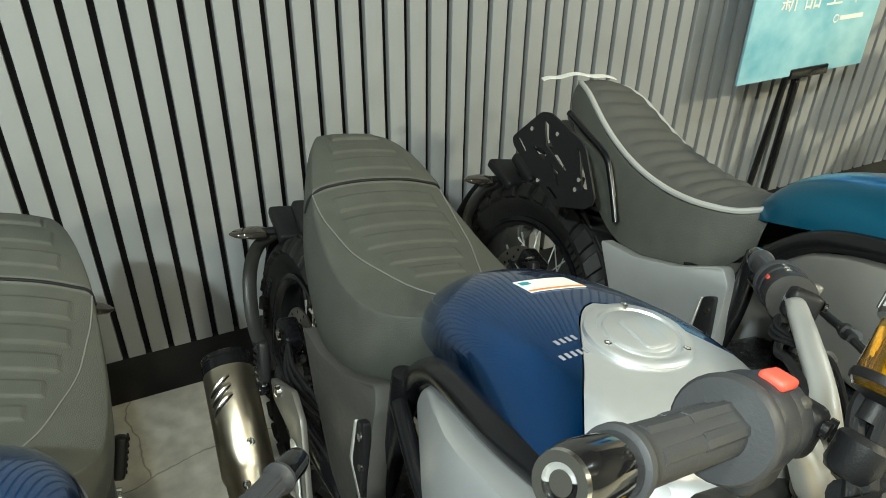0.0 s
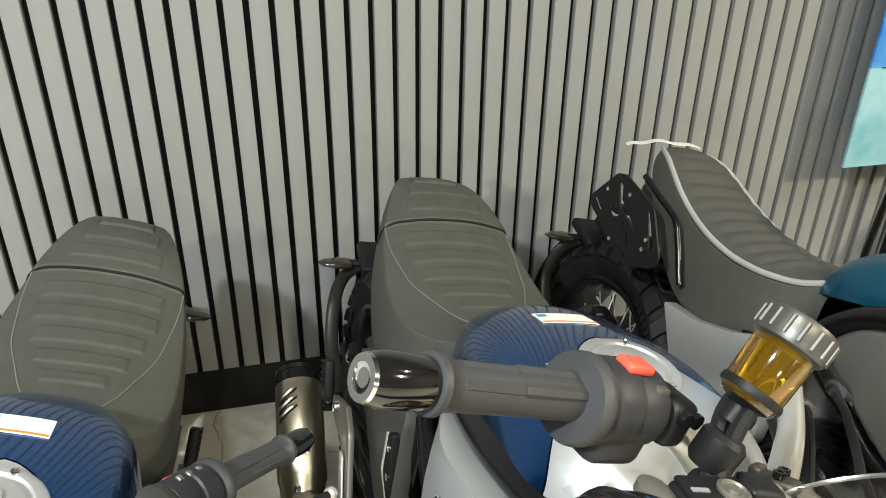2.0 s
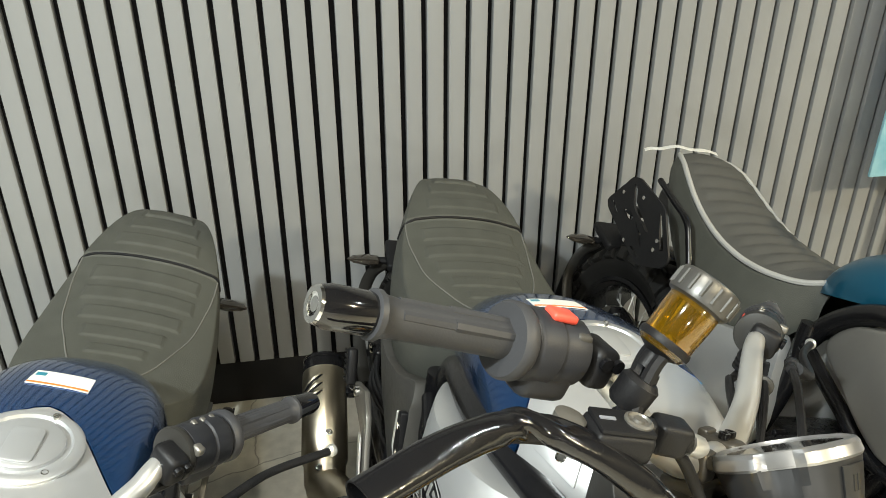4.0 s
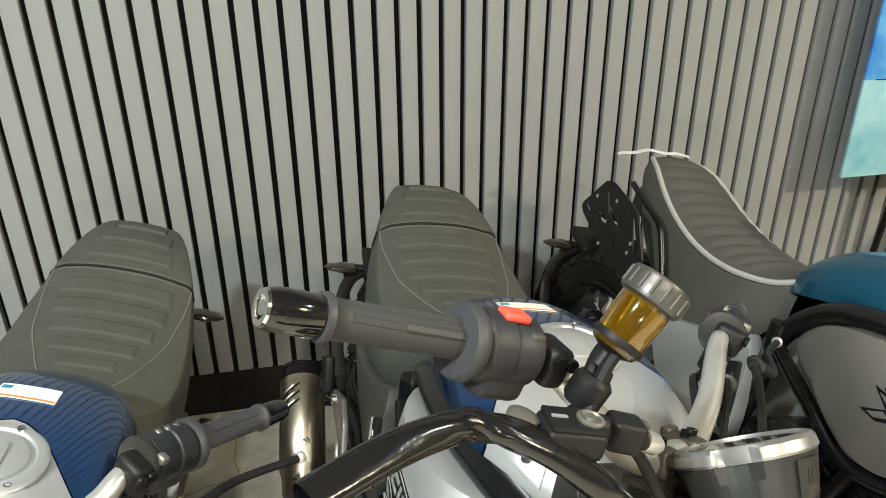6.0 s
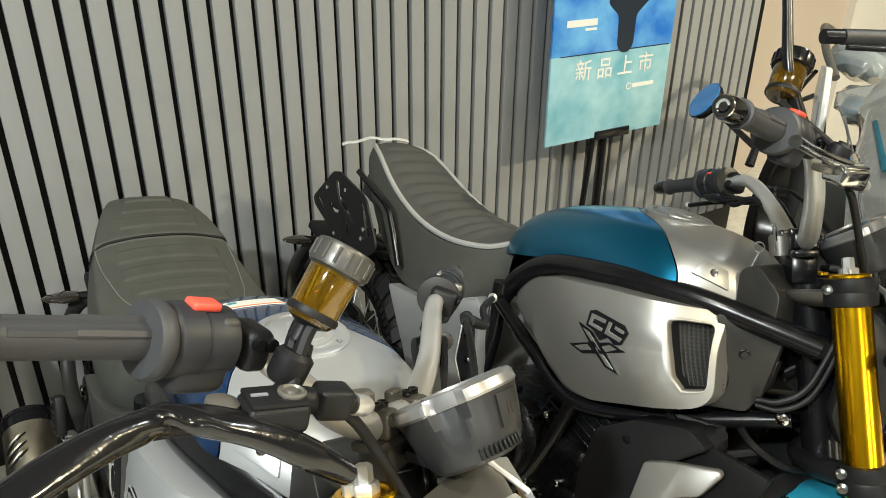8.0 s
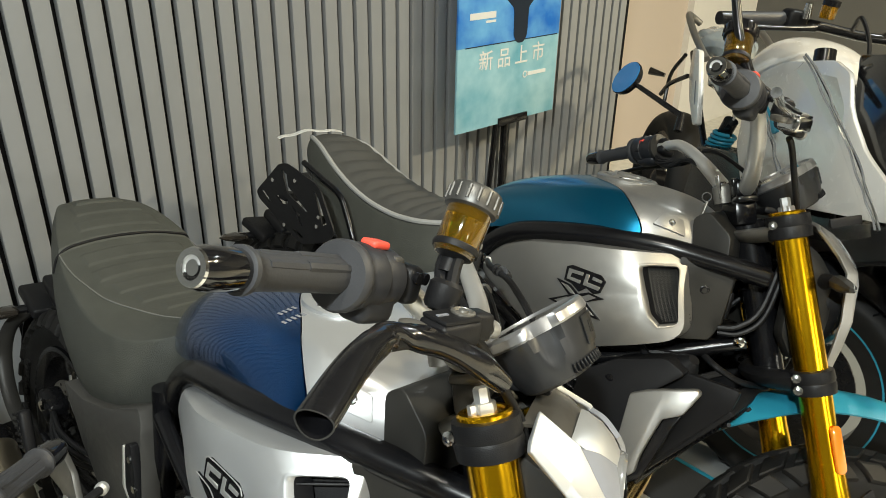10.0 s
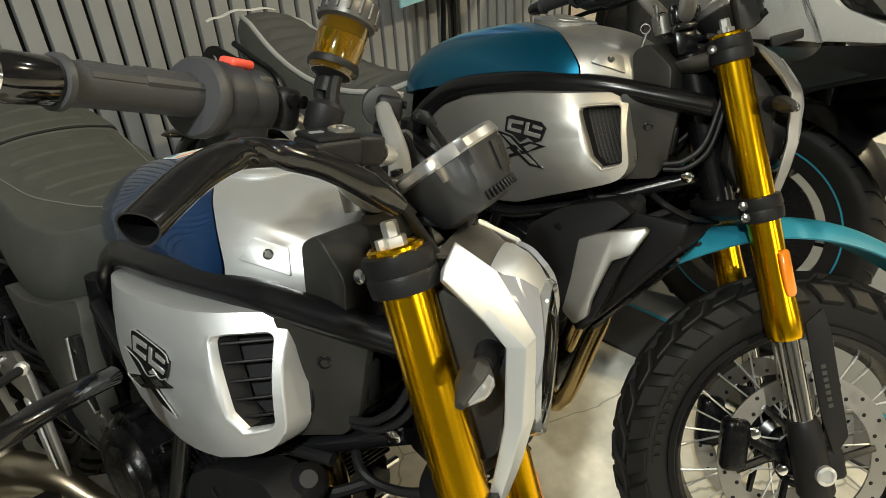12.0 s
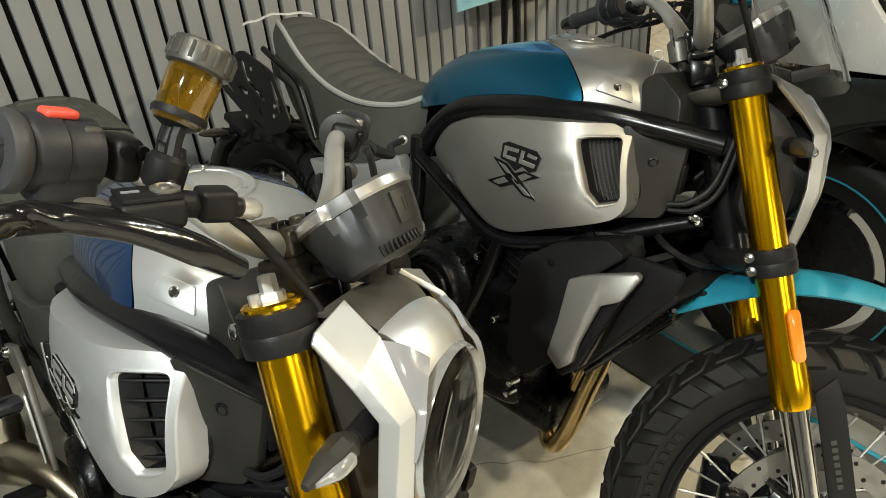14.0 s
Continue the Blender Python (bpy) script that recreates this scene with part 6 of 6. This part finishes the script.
    if mirror:
        b.front("ignition_key", join(box((1.012, -0.012, 1.030), (0.004, 0.016, 0.030), 0.002, (0, -24, 0), 2), box((1.020, -0.012, 1.012), (0.003, 0.006, 0.02), 0.001, (0, -24, 0), 1)), M_CHROME, hb, "bright key left in the lock")
        b.front("key_ring", lathe([(0.0072, -0.0007), (0.0086, -0.0007), (0.0086, 0.0007), (0.0072, 0.0007), (0.0072, -0.0007)], at=(0.998, -0.016, 1.000), axis=(0.2, 1, 0.1), seg=24, caps=False), M_CHROME, hb)
        b.front("key_tag", box((0.998, -0.018, 0.974), (0.003, 0.012, 0.036), 0.002, (4, 6, 0), 2), M_GREYALU, hb, "small grey key tag")


BAR_STD = {"line": [(1.068, 0, 1.024), (1.066, -0.045, 1.026), (1.056, -0.105, 1.052), (1.034, -0.165, 1.096), (1.008, -0.220, 1.120), (0.963, -0.422, 1.136)], "wrapped": True, "mirror": False}
BAR_HIGH = {"line": [(1.055, 0, 1.030), (1.050, -0.055, 1.036), (1.020, -0.130, 1.085), (0.985, -0.190, 1.122), (0.955, -0.235, 1.122), (0.840, -0.433, 1.088)], "wrapped": False, "mirror": True}


LEFT_B = [(1.068, 0, 1.024), (1.064, 0.045, 1.025), (1.038, 0.110, 1.052), (0.994, 0.180, 1.084), (0.972, 0.232, 1.090), (0.900, 0.432, 1.078)]


def street_bike(label, place, rear_paint, front_paint, left_wrapped=False, left=None):
    b = Bike(label, *place)
    tank(b, rear_paint, front_paint, True)
    seat_b(b)
    for side in (-1, 1):
        side_panel(b, M_SILVER, side, False)
    bike_frame(b, M_GREYPL)
    engine(b, M_SILVER)
    rear_end(b, False)
    front_end(b, None, dict(BAR_STD, left_wrapped=left_wrapped, left=left), M_SILVER, False)
    return b


def scrambler(label, place):
    b = Bike(label, *place)
    tank(b, M_TEAL, M_TITAN, False)
    seat_c(b)
    for side in (-1, 1):
        side_panel(b, M_TITAN, side, True)
    bike_frame(b, M_SILVER)
    engine(b, M_TITAN)
    rear_end(b, True)
    front_end(b, M_TEALP, BAR_HIGH, M_TITAN, True)
    return b


PLACE_A = (-0.410, 1.296, 0.003, -93.6, 16.5, 39.0)
PLACE_B = (0.316, 1.306, 0.005, -89.7, 9.6, 29.9)
PLACE_C = (0.890, 1.330, 0.0, -84.5, 14.6, 38.6)
bike_b = street_bike("blue and silver roadster with a wrapped brake lever by the wall", PLACE_B, M_BLUE, M_SILVER, False, LEFT_B)
bike_a = street_bike("second blue and silver roadster parked beside its twin", PLACE_A, M_BLUE, M_SILVER, True)
bike_c = scrambler("teal and titanium scrambler on knobbly spoked tyres with gold fork", PLACE_C)


# ---- sports bike under film on the display mat ----
def sports_bike():
    b = Bike("white touring bike with black nose and film-wrapped seats on a mat", 2.816, 1.359, 0.012, -136, 8, 0)
    P = lambda pts: rounded(pts, 0.02)
    for s in (-1, 1):
        flank = lambda a, z, k: (a, s * (0.205 - 0.9 * max(0, z - 1.02) ** 1.3 - 0.20 * max(0, a - 1.55) - 0.10 * max(0, 1.25 - a) + k), z)
        f = b.part("fairing", slab(P([(1.02, 0.99), (1.20, 1.075), (1.40, 1.125), (1.50, 1.115), (1.60, 1.055), (1.70, 0.995), (1.80, 0.957), (1.98, 0.965), (1.96, 0.945), (1.74, 0.875), (1.50, 0.80), (1.28, 0.74), (1.10, 0.82)]), flank, -0.012, 0.0, 0.005), M_WHITE, label="glossy white side fairing")
        b.part("nose_panel", slab(rounded([(1.44, 1.15), (1.60, 1.045), (1.70, 0.985), (1.81, 0.950), (1.97, 0.975), (1.86, 1.045), (1.72, 1.13), (1.60, 1.19)], 0.015), lambda a, z, k: flank(a, z, k - 0.014), -0.010, 0.0, 0.004), M_GLOSSBLACK, label="gloss black nose panel")
        rng = random.Random(11)
        ph = [rng.uniform(0, 6) for _ in range(4)]
        g = []
        for u in np.linspace(0, 1, 30):
            x, z0, z1 = 1.70 + 0.46 * u, 1.115 - 0.125 * u, 1.215 - 0.085 * u
            row = []
            for v in np.linspace(0, 1, 22):
                z = z0 + (z1 - z0) * v
                fold = 0.006 * math.sin(15 * u + 5 * v + ph[0]) + 0.005 * math.sin(31 * v - 9 * u + ph[1]) + 0.003 * math.sin(47 * u + 21 * v + ph[2])
                row.append(flank(x, z, 0.012 + fold - 0.03 * (2 * v - 1) ** 2))
            g.append(row if s < 0 else row[::-1])
        b.part("nose_film", shell(g, 0.002), M_FILM, label="black nose cover under creased film", sharp=70)
        b.part("teal_trim", slab(rounded([(1.12, 0.975), (1.145, 0.985), (1.36, 0.935), (1.34, 0.920)], 0.005), lambda a, z, k: flank(a, z, k + 0.003), -0.006, 0.0, 0.001), M_TEALP, f)
        b.part("lower_fairing", slab(P([(0.80, 0.72), (1.12, 0.80), (1.30, 0.73), (1.52, 0.79), (1.74, 0.865), (1.97, 0.95), (1.97, 0.90), (1.78, 0.79), (1.52, 0.58), (1.30, 0.36), (0.95, 0.24), (0.70, 0.28)]), lambda a, z, k: (a, s * (0.190 - 0.06 * smooth(z, 0.5, 0.2) - 0.2 * max(0, a - 1.55) + k), z), -0.012, 0.0, 0.005), M_BLACK, label="gloss black lower fairing")
        b.part("headlight", slab(rounded([(1.83, 1.005), (1.92, 1.045), (2.01, 0.990), (1.94, 0.965)], 0.01), lambda a, z, k: flank(a, z, k + 0.004), -0.012, 0.0, 0.003), M_CHROME, label="slim bright headlight")
        b.part("tail_fin", slab(rounded([(0.38, 0.955), (0.45, 0.962), (0.56, 0.86), (0.66, 0.75), (0.62, 0.735), (0.50, 0.80), (0.42, 0.87)], 0.015), lambda a, z, k: (a, s * (0.165 + k), z), -0.02, 0.0, 0.006), M_WHITE, label="white side fin below the seat")
        b.part("fin_mark", slab([(0.515, 0.865), (0.522, 0.868), (0.585, 0.80), (0.578, 0.797)], lambda a, z, k: (a, s * (0.1665 + k), z), -0.001, 0.0, 0, 1), M_BARS)
        b.part("grab_bar", tube([(0.42, s * 0.12, 0.93), (0.30, s * 0.145, 0.985), (0.12, s * 0.135, 1.03), (0.02, s * 0.10, 1.025), (0.0, s * 0.05, 1.0)], 0.013, 12, 40), M_GREYALU, label="grey metal grab bar")
        gr = b.part("grip", tube([(1.285, s * 0.37, 1.165), (1.235, s * 0.24, 1.178)], 0.0165, 16), M_RUBBER, label="black rubber grip")
        b.part("bar_end", tube([(1.300, s * 0.41, 1.161), (1.286, s * 0.372, 1.165)], 0.0155, 16), M_BLACK, gr)
        b.part("switch_housing", box((1.222, s * 0.205, 1.178), (0.045, 0.06, 0.05), 0.012, (0, 0, -s * 16), 3), M_PLASTIC, gr)
        b.part("brake_lever", tube([(1.27, s * 0.17, 1.172), (1.31, s * 0.25, 1.165), (1.345, s * 0.37, 1.155)], [0.009, 0.006, 0.006], 10, 20), M_BLACK, gr)
        b.part("mirror_stub", tube([(1.25, s * 0.19, 1.19), (1.255, s * 0.195, 1.225)], [0.012, 0.008], 10), M_CHROME, gr)
        b.part("fork_leg", tube([(1.22, s * 0.10, 1.12), (1.46, s * 0.10, 0.62)], 0.026, 18), M_BLACK)
    b.part("handlebar", tube([(1.235, -0.24, 1.178), (1.21, -0.12, 1.172), (1.20, 0, 1.165), (1.21, 0.12, 1.172), (1.235, 0.24, 1.178)], 0.0125, 12, 40), M_BLACK, label="black handlebar")
    rs = b.part("fluid_reservoir", lathe([(0.017, 0), (0.019, 0.003), (0.019, 0.03)], at=(1.235, -0.135, 1.195), seg=20), M_FLUID, label="amber brake fluid reservoir")
    b.part("reservoir_cap", lathe([(0.021, 0.03), (0.021, 0.043), (0.01, 0.045)], at=(1.235, -0.135, 1.195), seg=20), M_BLACK, rs)
    for y in (-0.06, 0.02, 0.07):
        b.part("control_cable", tube([(1.23, y, 1.18), (1.30, y * 1.4, 1.215), (1.36, y * 1.2, 1.16), (1.38, y, 1.06)], 0.005, 8, 30), M_PLASTIC)
    xs = np.linspace(0.70, 1.20, 22)
    top = cr([(0, 0, 0.93), (1, 0, 1.04), (2, 0, 1.105), (3, 0, 1.12), (4, 0, 1.10), (5, 0, 1.05)], 22)[:, 2]
    g = [[(x, (0.175 - 0.10 * smooth(x, 0.95, 0.70)) * math.sin(v * 1.57), z - 0.17 * (1 - math.cos(v * 1.57)) ** 1.2) for v in np.linspace(-1, 1, 25)] for x, z in zip(xs, top)]
    b.part("tank", shell(g, 0.006), M_WHITE, label="glossy white fuel tank", sharp=60)
    # two seat pads, each still in creased clear film
    for x0, x1, z0, hw, lab in ((0.10, 0.36, 0.965, 0.115, "pillion pad wrapped in creased clear film"), (0.37, 0.74, 0.885, 0.130, "rider's seat wrapped in creased clear film")):
        rng = random.Random(int(x0 * 100))
        ph = [rng.uniform(0, 6) for _ in range(6)]
        g = []
        for u in np.linspace(0, 1, 26):
            e = math.sin(math.pi * min(max(u, 0.02), 0.98)) ** 0.4
            g.append([(x0 + (x1 - x0) * u, hw * e * math.cos(w) * (1 + 0.03 * math.sin(5 * w + ph[0] + 9 * u)), z0 + 0.058 * e * math.sin(w) + 0.005 * math.sin(7 * w + 14 * u + ph[1]) + 0.004 * math.sin(23 * u + 3 * w + ph[2])) for w in np.linspace(0, 2 * math.pi, 40, endpoint=False)])
        b.part("seat", surf(g, cv=True, caps=True), M_WRAP, label=lab, sharp=70)
    coil = [(0.66 + 0.036 * math.cos(t) + 0.012 * t / 6.28, -0.085 + 0.036 * math.sin(t), 0.66 + 0.016 * t / 6.28) for t in np.linspace(0, 2 * math.pi * 6, 120)]
    b.part("shock_spring", tube(coil, 0.0062, 8), M_TEALP, label="teal coil spring of the shock absorber")
    b.part("shock_body", tube([(0.66, -0.085, 0.62), (0.74, -0.085, 0.80)], 0.024, 16), M_BLACK)
    b.part("tail_frame", tube([(0.72, -0.12, 0.66), (0.45, -0.12, 0.80), (0.12, -0.08, 0.90)], 0.012, 10, 24), M_BLACK)
    b.part("tail_bracket", join(tube([(0.30, -0.13, 0.84), (0.14, -0.14, 0.77), (0.02, -0.13, 0.70)], 0.009, 8, 16), tube([(0.20, -0.13, 0.90), (0.10, -0.135, 0.80), (0.12, -0.135, 0.68)], 0.008, 8, 16)), M_BLACK)
    b.part("rear_indicator", tube([(0.14, -0.17, 0.80), (0.10, -0.22, 0.80)], [0.008, 0.016], 12), M_SMOKE)
    b.part("engine", box((0.92, 0, 0.50), (0.50, 0.30, 0.42), 0.05, (0, 0, 0), 3), M_ENGINE)
    rw = b.part("rear_wheel", lathe([(0.20, -0.05), (0.222, -0.055), (0.222, 0.055), (0.20, 0.05), (0.20, -0.05)], at=(0, 0, 0.315), axis=(0, 1, 0), seg=48, caps=False), M_BLACK)
    b.part("tyre", moved(tyre_mesh(0.315, 0.16, 0.222), Matrix.Translation((0, 0, 0.315))), M_TYRE, rw)
    b.part("hub", lathe([(0.02, -0.06), (0.05, -0.05), (0.05, 0.05), (0.02, 0.06)], at=(0, 0, 0.315), axis=(0, 1, 0), seg=24), M_BLACK, rw)
    # front wheel, turned on its steering
    W = b.root.matrix_world.inverted() @ pose(1.66, 1.32, 0.012, 0, 0, -86) @ pose(0, 0, 0, -10) @ Matrix.Translation((1.03, 0, 0.318))
    wl = b.part("front_wheel", moved(lathe([(0.19, -0.04), (0.226, -0.044), (0.226, 0.044), (0.19, 0.04), (0.19, -0.04)], axis=(0, 1, 0), seg=56, caps=False), W), M_BLACK, label="black cast wheel with a teal rim stripe")
    b.part("brake_disc", moved(lathe([(0.03, -0.004), (0.165, -0.004), (0.165, 0.004), (0.03, 0.004)], at=(0, -0.03, 0), axis=(0, 1, 0), seg=48), W), M_ENGINE, wl, "blackened brake disc")
    for k in range(5):
        a = 2 * math.pi * k / 5
        b.part("wheel_spoke", moved(tube([(0, 0, 0), (0.20 * math.cos(a), 0, 0.20 * math.sin(a))], [0.03, 0.014], 8), W), M_BLACK, wl)
    b.part("tyre", moved(tyre_mesh(0.315, 0.118, 0.222), W), M_TYRE, wl)
    b.part("rim_stripe", moved(lathe([(0.2265, -0.046), (0.231, -0.046), (0.231, -0.0445), (0.2265, -0.0445), (0.2265, -0.046)], axis=(0, 1, 0), seg=56, caps=False), W), M_TEALP, wl)
    groove = to_mesh("tread_groove", tube([(0.316, 0.0, 0), (0.308 * math.cos(0.12), -0.035, 0.308 * math.sin(0.12)), (0.290 * math.cos(0.16), -0.052, 0.290 * math.sin(0.16))], 0.0028, 5, 8), M_BLACK)
    for k in range(28):
        o = new("tread_groove", groove)
        o.parent = wl
        o.matrix_local = W @ Matrix.Rotation(2 * math.pi * k / 28, 4, "Y")
    arc = [[(0.345 * math.cos(a), 0.07 * v, 0.345 * math.sin(a) - 0.03 * v * v) for v in np.linspace(-1, 1, 9)] for a in np.linspace(radians(35), radians(165), 22)]
    b.part("front_mudguard", moved(shell(arc, 0.004), W), M_BLACK, label="black front mudguard")


def display_mat():
    t = thing("display_mat", "grey display mat with black border and teal line", "mat")
    part("mat_border", box((1.548, 0.05, 0.006), (0.176, 2.1, 0.012), 0.003), M_MAT, t, "black rubber border")
    part("mat_line", box((1.643, 0.05, 0.006), (0.012, 2.1, 0.012), 0.001), M_TEALP, t)
    part("mat_field", box((2.40, 0.05, 0.006), (1.50, 2.1, 0.012), 0.002), M_MATF, t)


M_MAT = mat("mat_rubber", (0.045, 0.045, 0.045), 0.6, var=0.15, scale=12)
M_MATF = mat("mat_grey_field", (0.16, 0.17, 0.175), 0.5, var=0.12, scale=5)
sports_bike()
display_mat()


# ---- poster stand ----
def lettering(text, size, m, parent):
    c = bpy.data.curves.new("lettering", "FONT")
    c.offset = 0.0006
    c.body, c.size, c.extrude, c.align_x, c.align_y = text, size, 0.0004, "CENTER", "CENTER"
    tmp = new("lettering_source", c)
    dg = bpy.context.evaluated_depsgraph_get()
    me = bpy.data.meshes.new_from_object(tmp.evaluated_get(dg))
    bpy.data.objects.remove(tmp)
    bpy.data.curves.remove(c)
    me.transform(m)
    me.materials.clear()
    me.materials.append(M_STICK)
    o = new("lettering", me)
    o.parent = parent
    return o


def poster_material():
    m = mat("poster_print", (0.16, 0.50, 0.58), 0.3, var=0.0)
    nt = m.node_tree
    b = nt.nodes["Principled BSDF"]
    co = next(n for n in nt.nodes if n.type == "TEX_COORD")
    n = nt.nodes.new("ShaderNodeTexNoise")
    n.inputs["Scale"].default_value, n.inputs["Detail"].default_value = 7, 5
    nt.links.new(co.outputs["Object"], n.inputs["Vector"])
    sep = nt.nodes.new("ShaderNodeSeparateXYZ")
    nt.links.new(co.outputs["Object"], sep.inputs["Vector"])
    ramp = nt.nodes.new("ShaderNodeValToRGB")
    ramp.color_ramp.elements[0].position, ramp.color_ramp.elements[0].color = 0.3, (0.12, 0.40, 0.52, 1)
    ramp.color_ramp.elements[1].position, ramp.color_ramp.elements[1].color = 0.72, (0.44, 0.70, 0.77, 1)
    nt.links.new(n.outputs["Fac"], ramp.inputs["Fac"])
    sky = nt.nodes.new("ShaderNodeValToRGB")
    sky.color_ramp.elements[0].position, sky.color_ramp.elements[0].color = 0.35, (0.01, 0.16, 0.62, 1)
    sky.color_ramp.elements[1].position, sky.color_ramp.elements[1].color = 0.75, (0.20, 0.55, 0.85, 1)
    nt.links.new(n.outputs["Fac"], sky.inputs["Fac"])
    gt = nt.nodes.new("ShaderNodeMath")
    gt.operation = "GREATER_THAN"
    gt.inputs[1].default_value = 0.985
    nt.links.new(sep.outputs["Z"], gt.inputs[0])
    mx = nt.nodes.new("ShaderNodeMix")
    mx.data_type = "RGBA"
    nt.links.new(gt.outputs["Value"], mx.inputs["Factor"])
    nt.links.new(ramp.outputs["Color"], mx.inputs["A"])
    nt.links.new(sky.outputs["Color"], mx.inputs["B"])
    nt.links.new(mx.outputs["Result"], b.inputs["Base Color"])
    return m


def poster_stand():
    t = thing("poster_stand", "black easel stand holding a blue and turquoise product poster", "sign", pose(2.075, 1.60, 0))
    W, H, Z0 = 0.548, 0.95, 0.684
    po = part("poster", box((0, 0, Z0 + H / 2), (W, 0.010, H), 0.0015), poster_material(), t, "printed poster board, blue above and turquoise below")
    flat = Matrix.Rotation(radians(90), 4, "X")
    lettering("新 品 上 市", 0.075, Matrix.Translation((0.012, -0.0062, 0.925)) @ flat, po)
    def bar(x, z, w, h, mt=M_STICK):
        part("printed_bar", box((x, -0.006, z), (w, 0.0014, h), 0, (0, 0, 0), 1), mt, po)
    bar(0.155, 0.853, 0.105, 0.014)
    part("printed_ring", lathe([(0.009, -0.0005), (0.013, -0.0005), (0.013, 0.0005), (0.009, 0.0005), (0.009, -0.0005)], at=(0.087, -0.006, 0.853), axis=(0, -1, 0), seg=24, caps=False), M_STICK, po)
    bar(-0.155, 1.088, 0.13, 0.022)
    bar(-0.115, 1.066, 0.05, 0.008)
    # dark printed shape of a motorcycle seen from its front
    sh = [(-0.035, 1.0), (-0.015, 0.975), (0.02, 0.975), (0.038, 1.0), (0.04, 1.10), (0.10, 1.15), (0.09, 1.22), (0.05, 1.30), (0.09, 1.42), (-0.09, 1.42), (-0.05, 1.30), (-0.09, 1.22), (-0.09, 1.14), (-0.04, 1.10)]
    part("printed_shape", slab([(x + 0.045, z) for x, z in rounded(sh, 0.012)], xz, -0.0068, -0.0055, 0), M_PRINT, po)
    bar(0.012, 0.985, 0.50, 0.003, M_PRINT)
    part("pole", tube([(0.03, 0.04, 0.0), (0.03, 0.02, 1.62)], 0.014, 14), M_BLACK, t)
    part("pole", tube([(-0.05, 0.06, 0.0), (-0.03, 0.02, 0.72)], 0.011, 12), M_BLACK, t)
    part("clip", box((0.03, 0.002, Z0 + 0.006), (0.165, 0.026, 0.032), 0.003), M_BLACK, t)
    part("foot", box((0, 0.05, 0.012), (0.36, 0.03, 0.024), 0.004), M_BLACK, t)


M_PRINT = mat("dark_print_ink", (0.012, 0.02, 0.035), 0.35)
poster_stand()

# ---- slats of the wall ----
slat_bm = slab([(0, 0), (0.0445, 0), (0.0445, 2.85), (0, 2.85)], lambda a, z, k: (a, -k, z), -0.020, 0.006, 0.0025)
slat = to_mesh("slat", slat_bm, M_WALL)
k0 = int((WALL_X0 - 1.3 - EDGE0) / PITCH)
for k in range(k0, int((WALL_X1 - EDGE0) / PITCH)):
    o = new("slat", slat)
    o.parent = wall
    o.location = (EDGE0 + 0.0149 + PITCH * k, WALL_Y, 0.15)
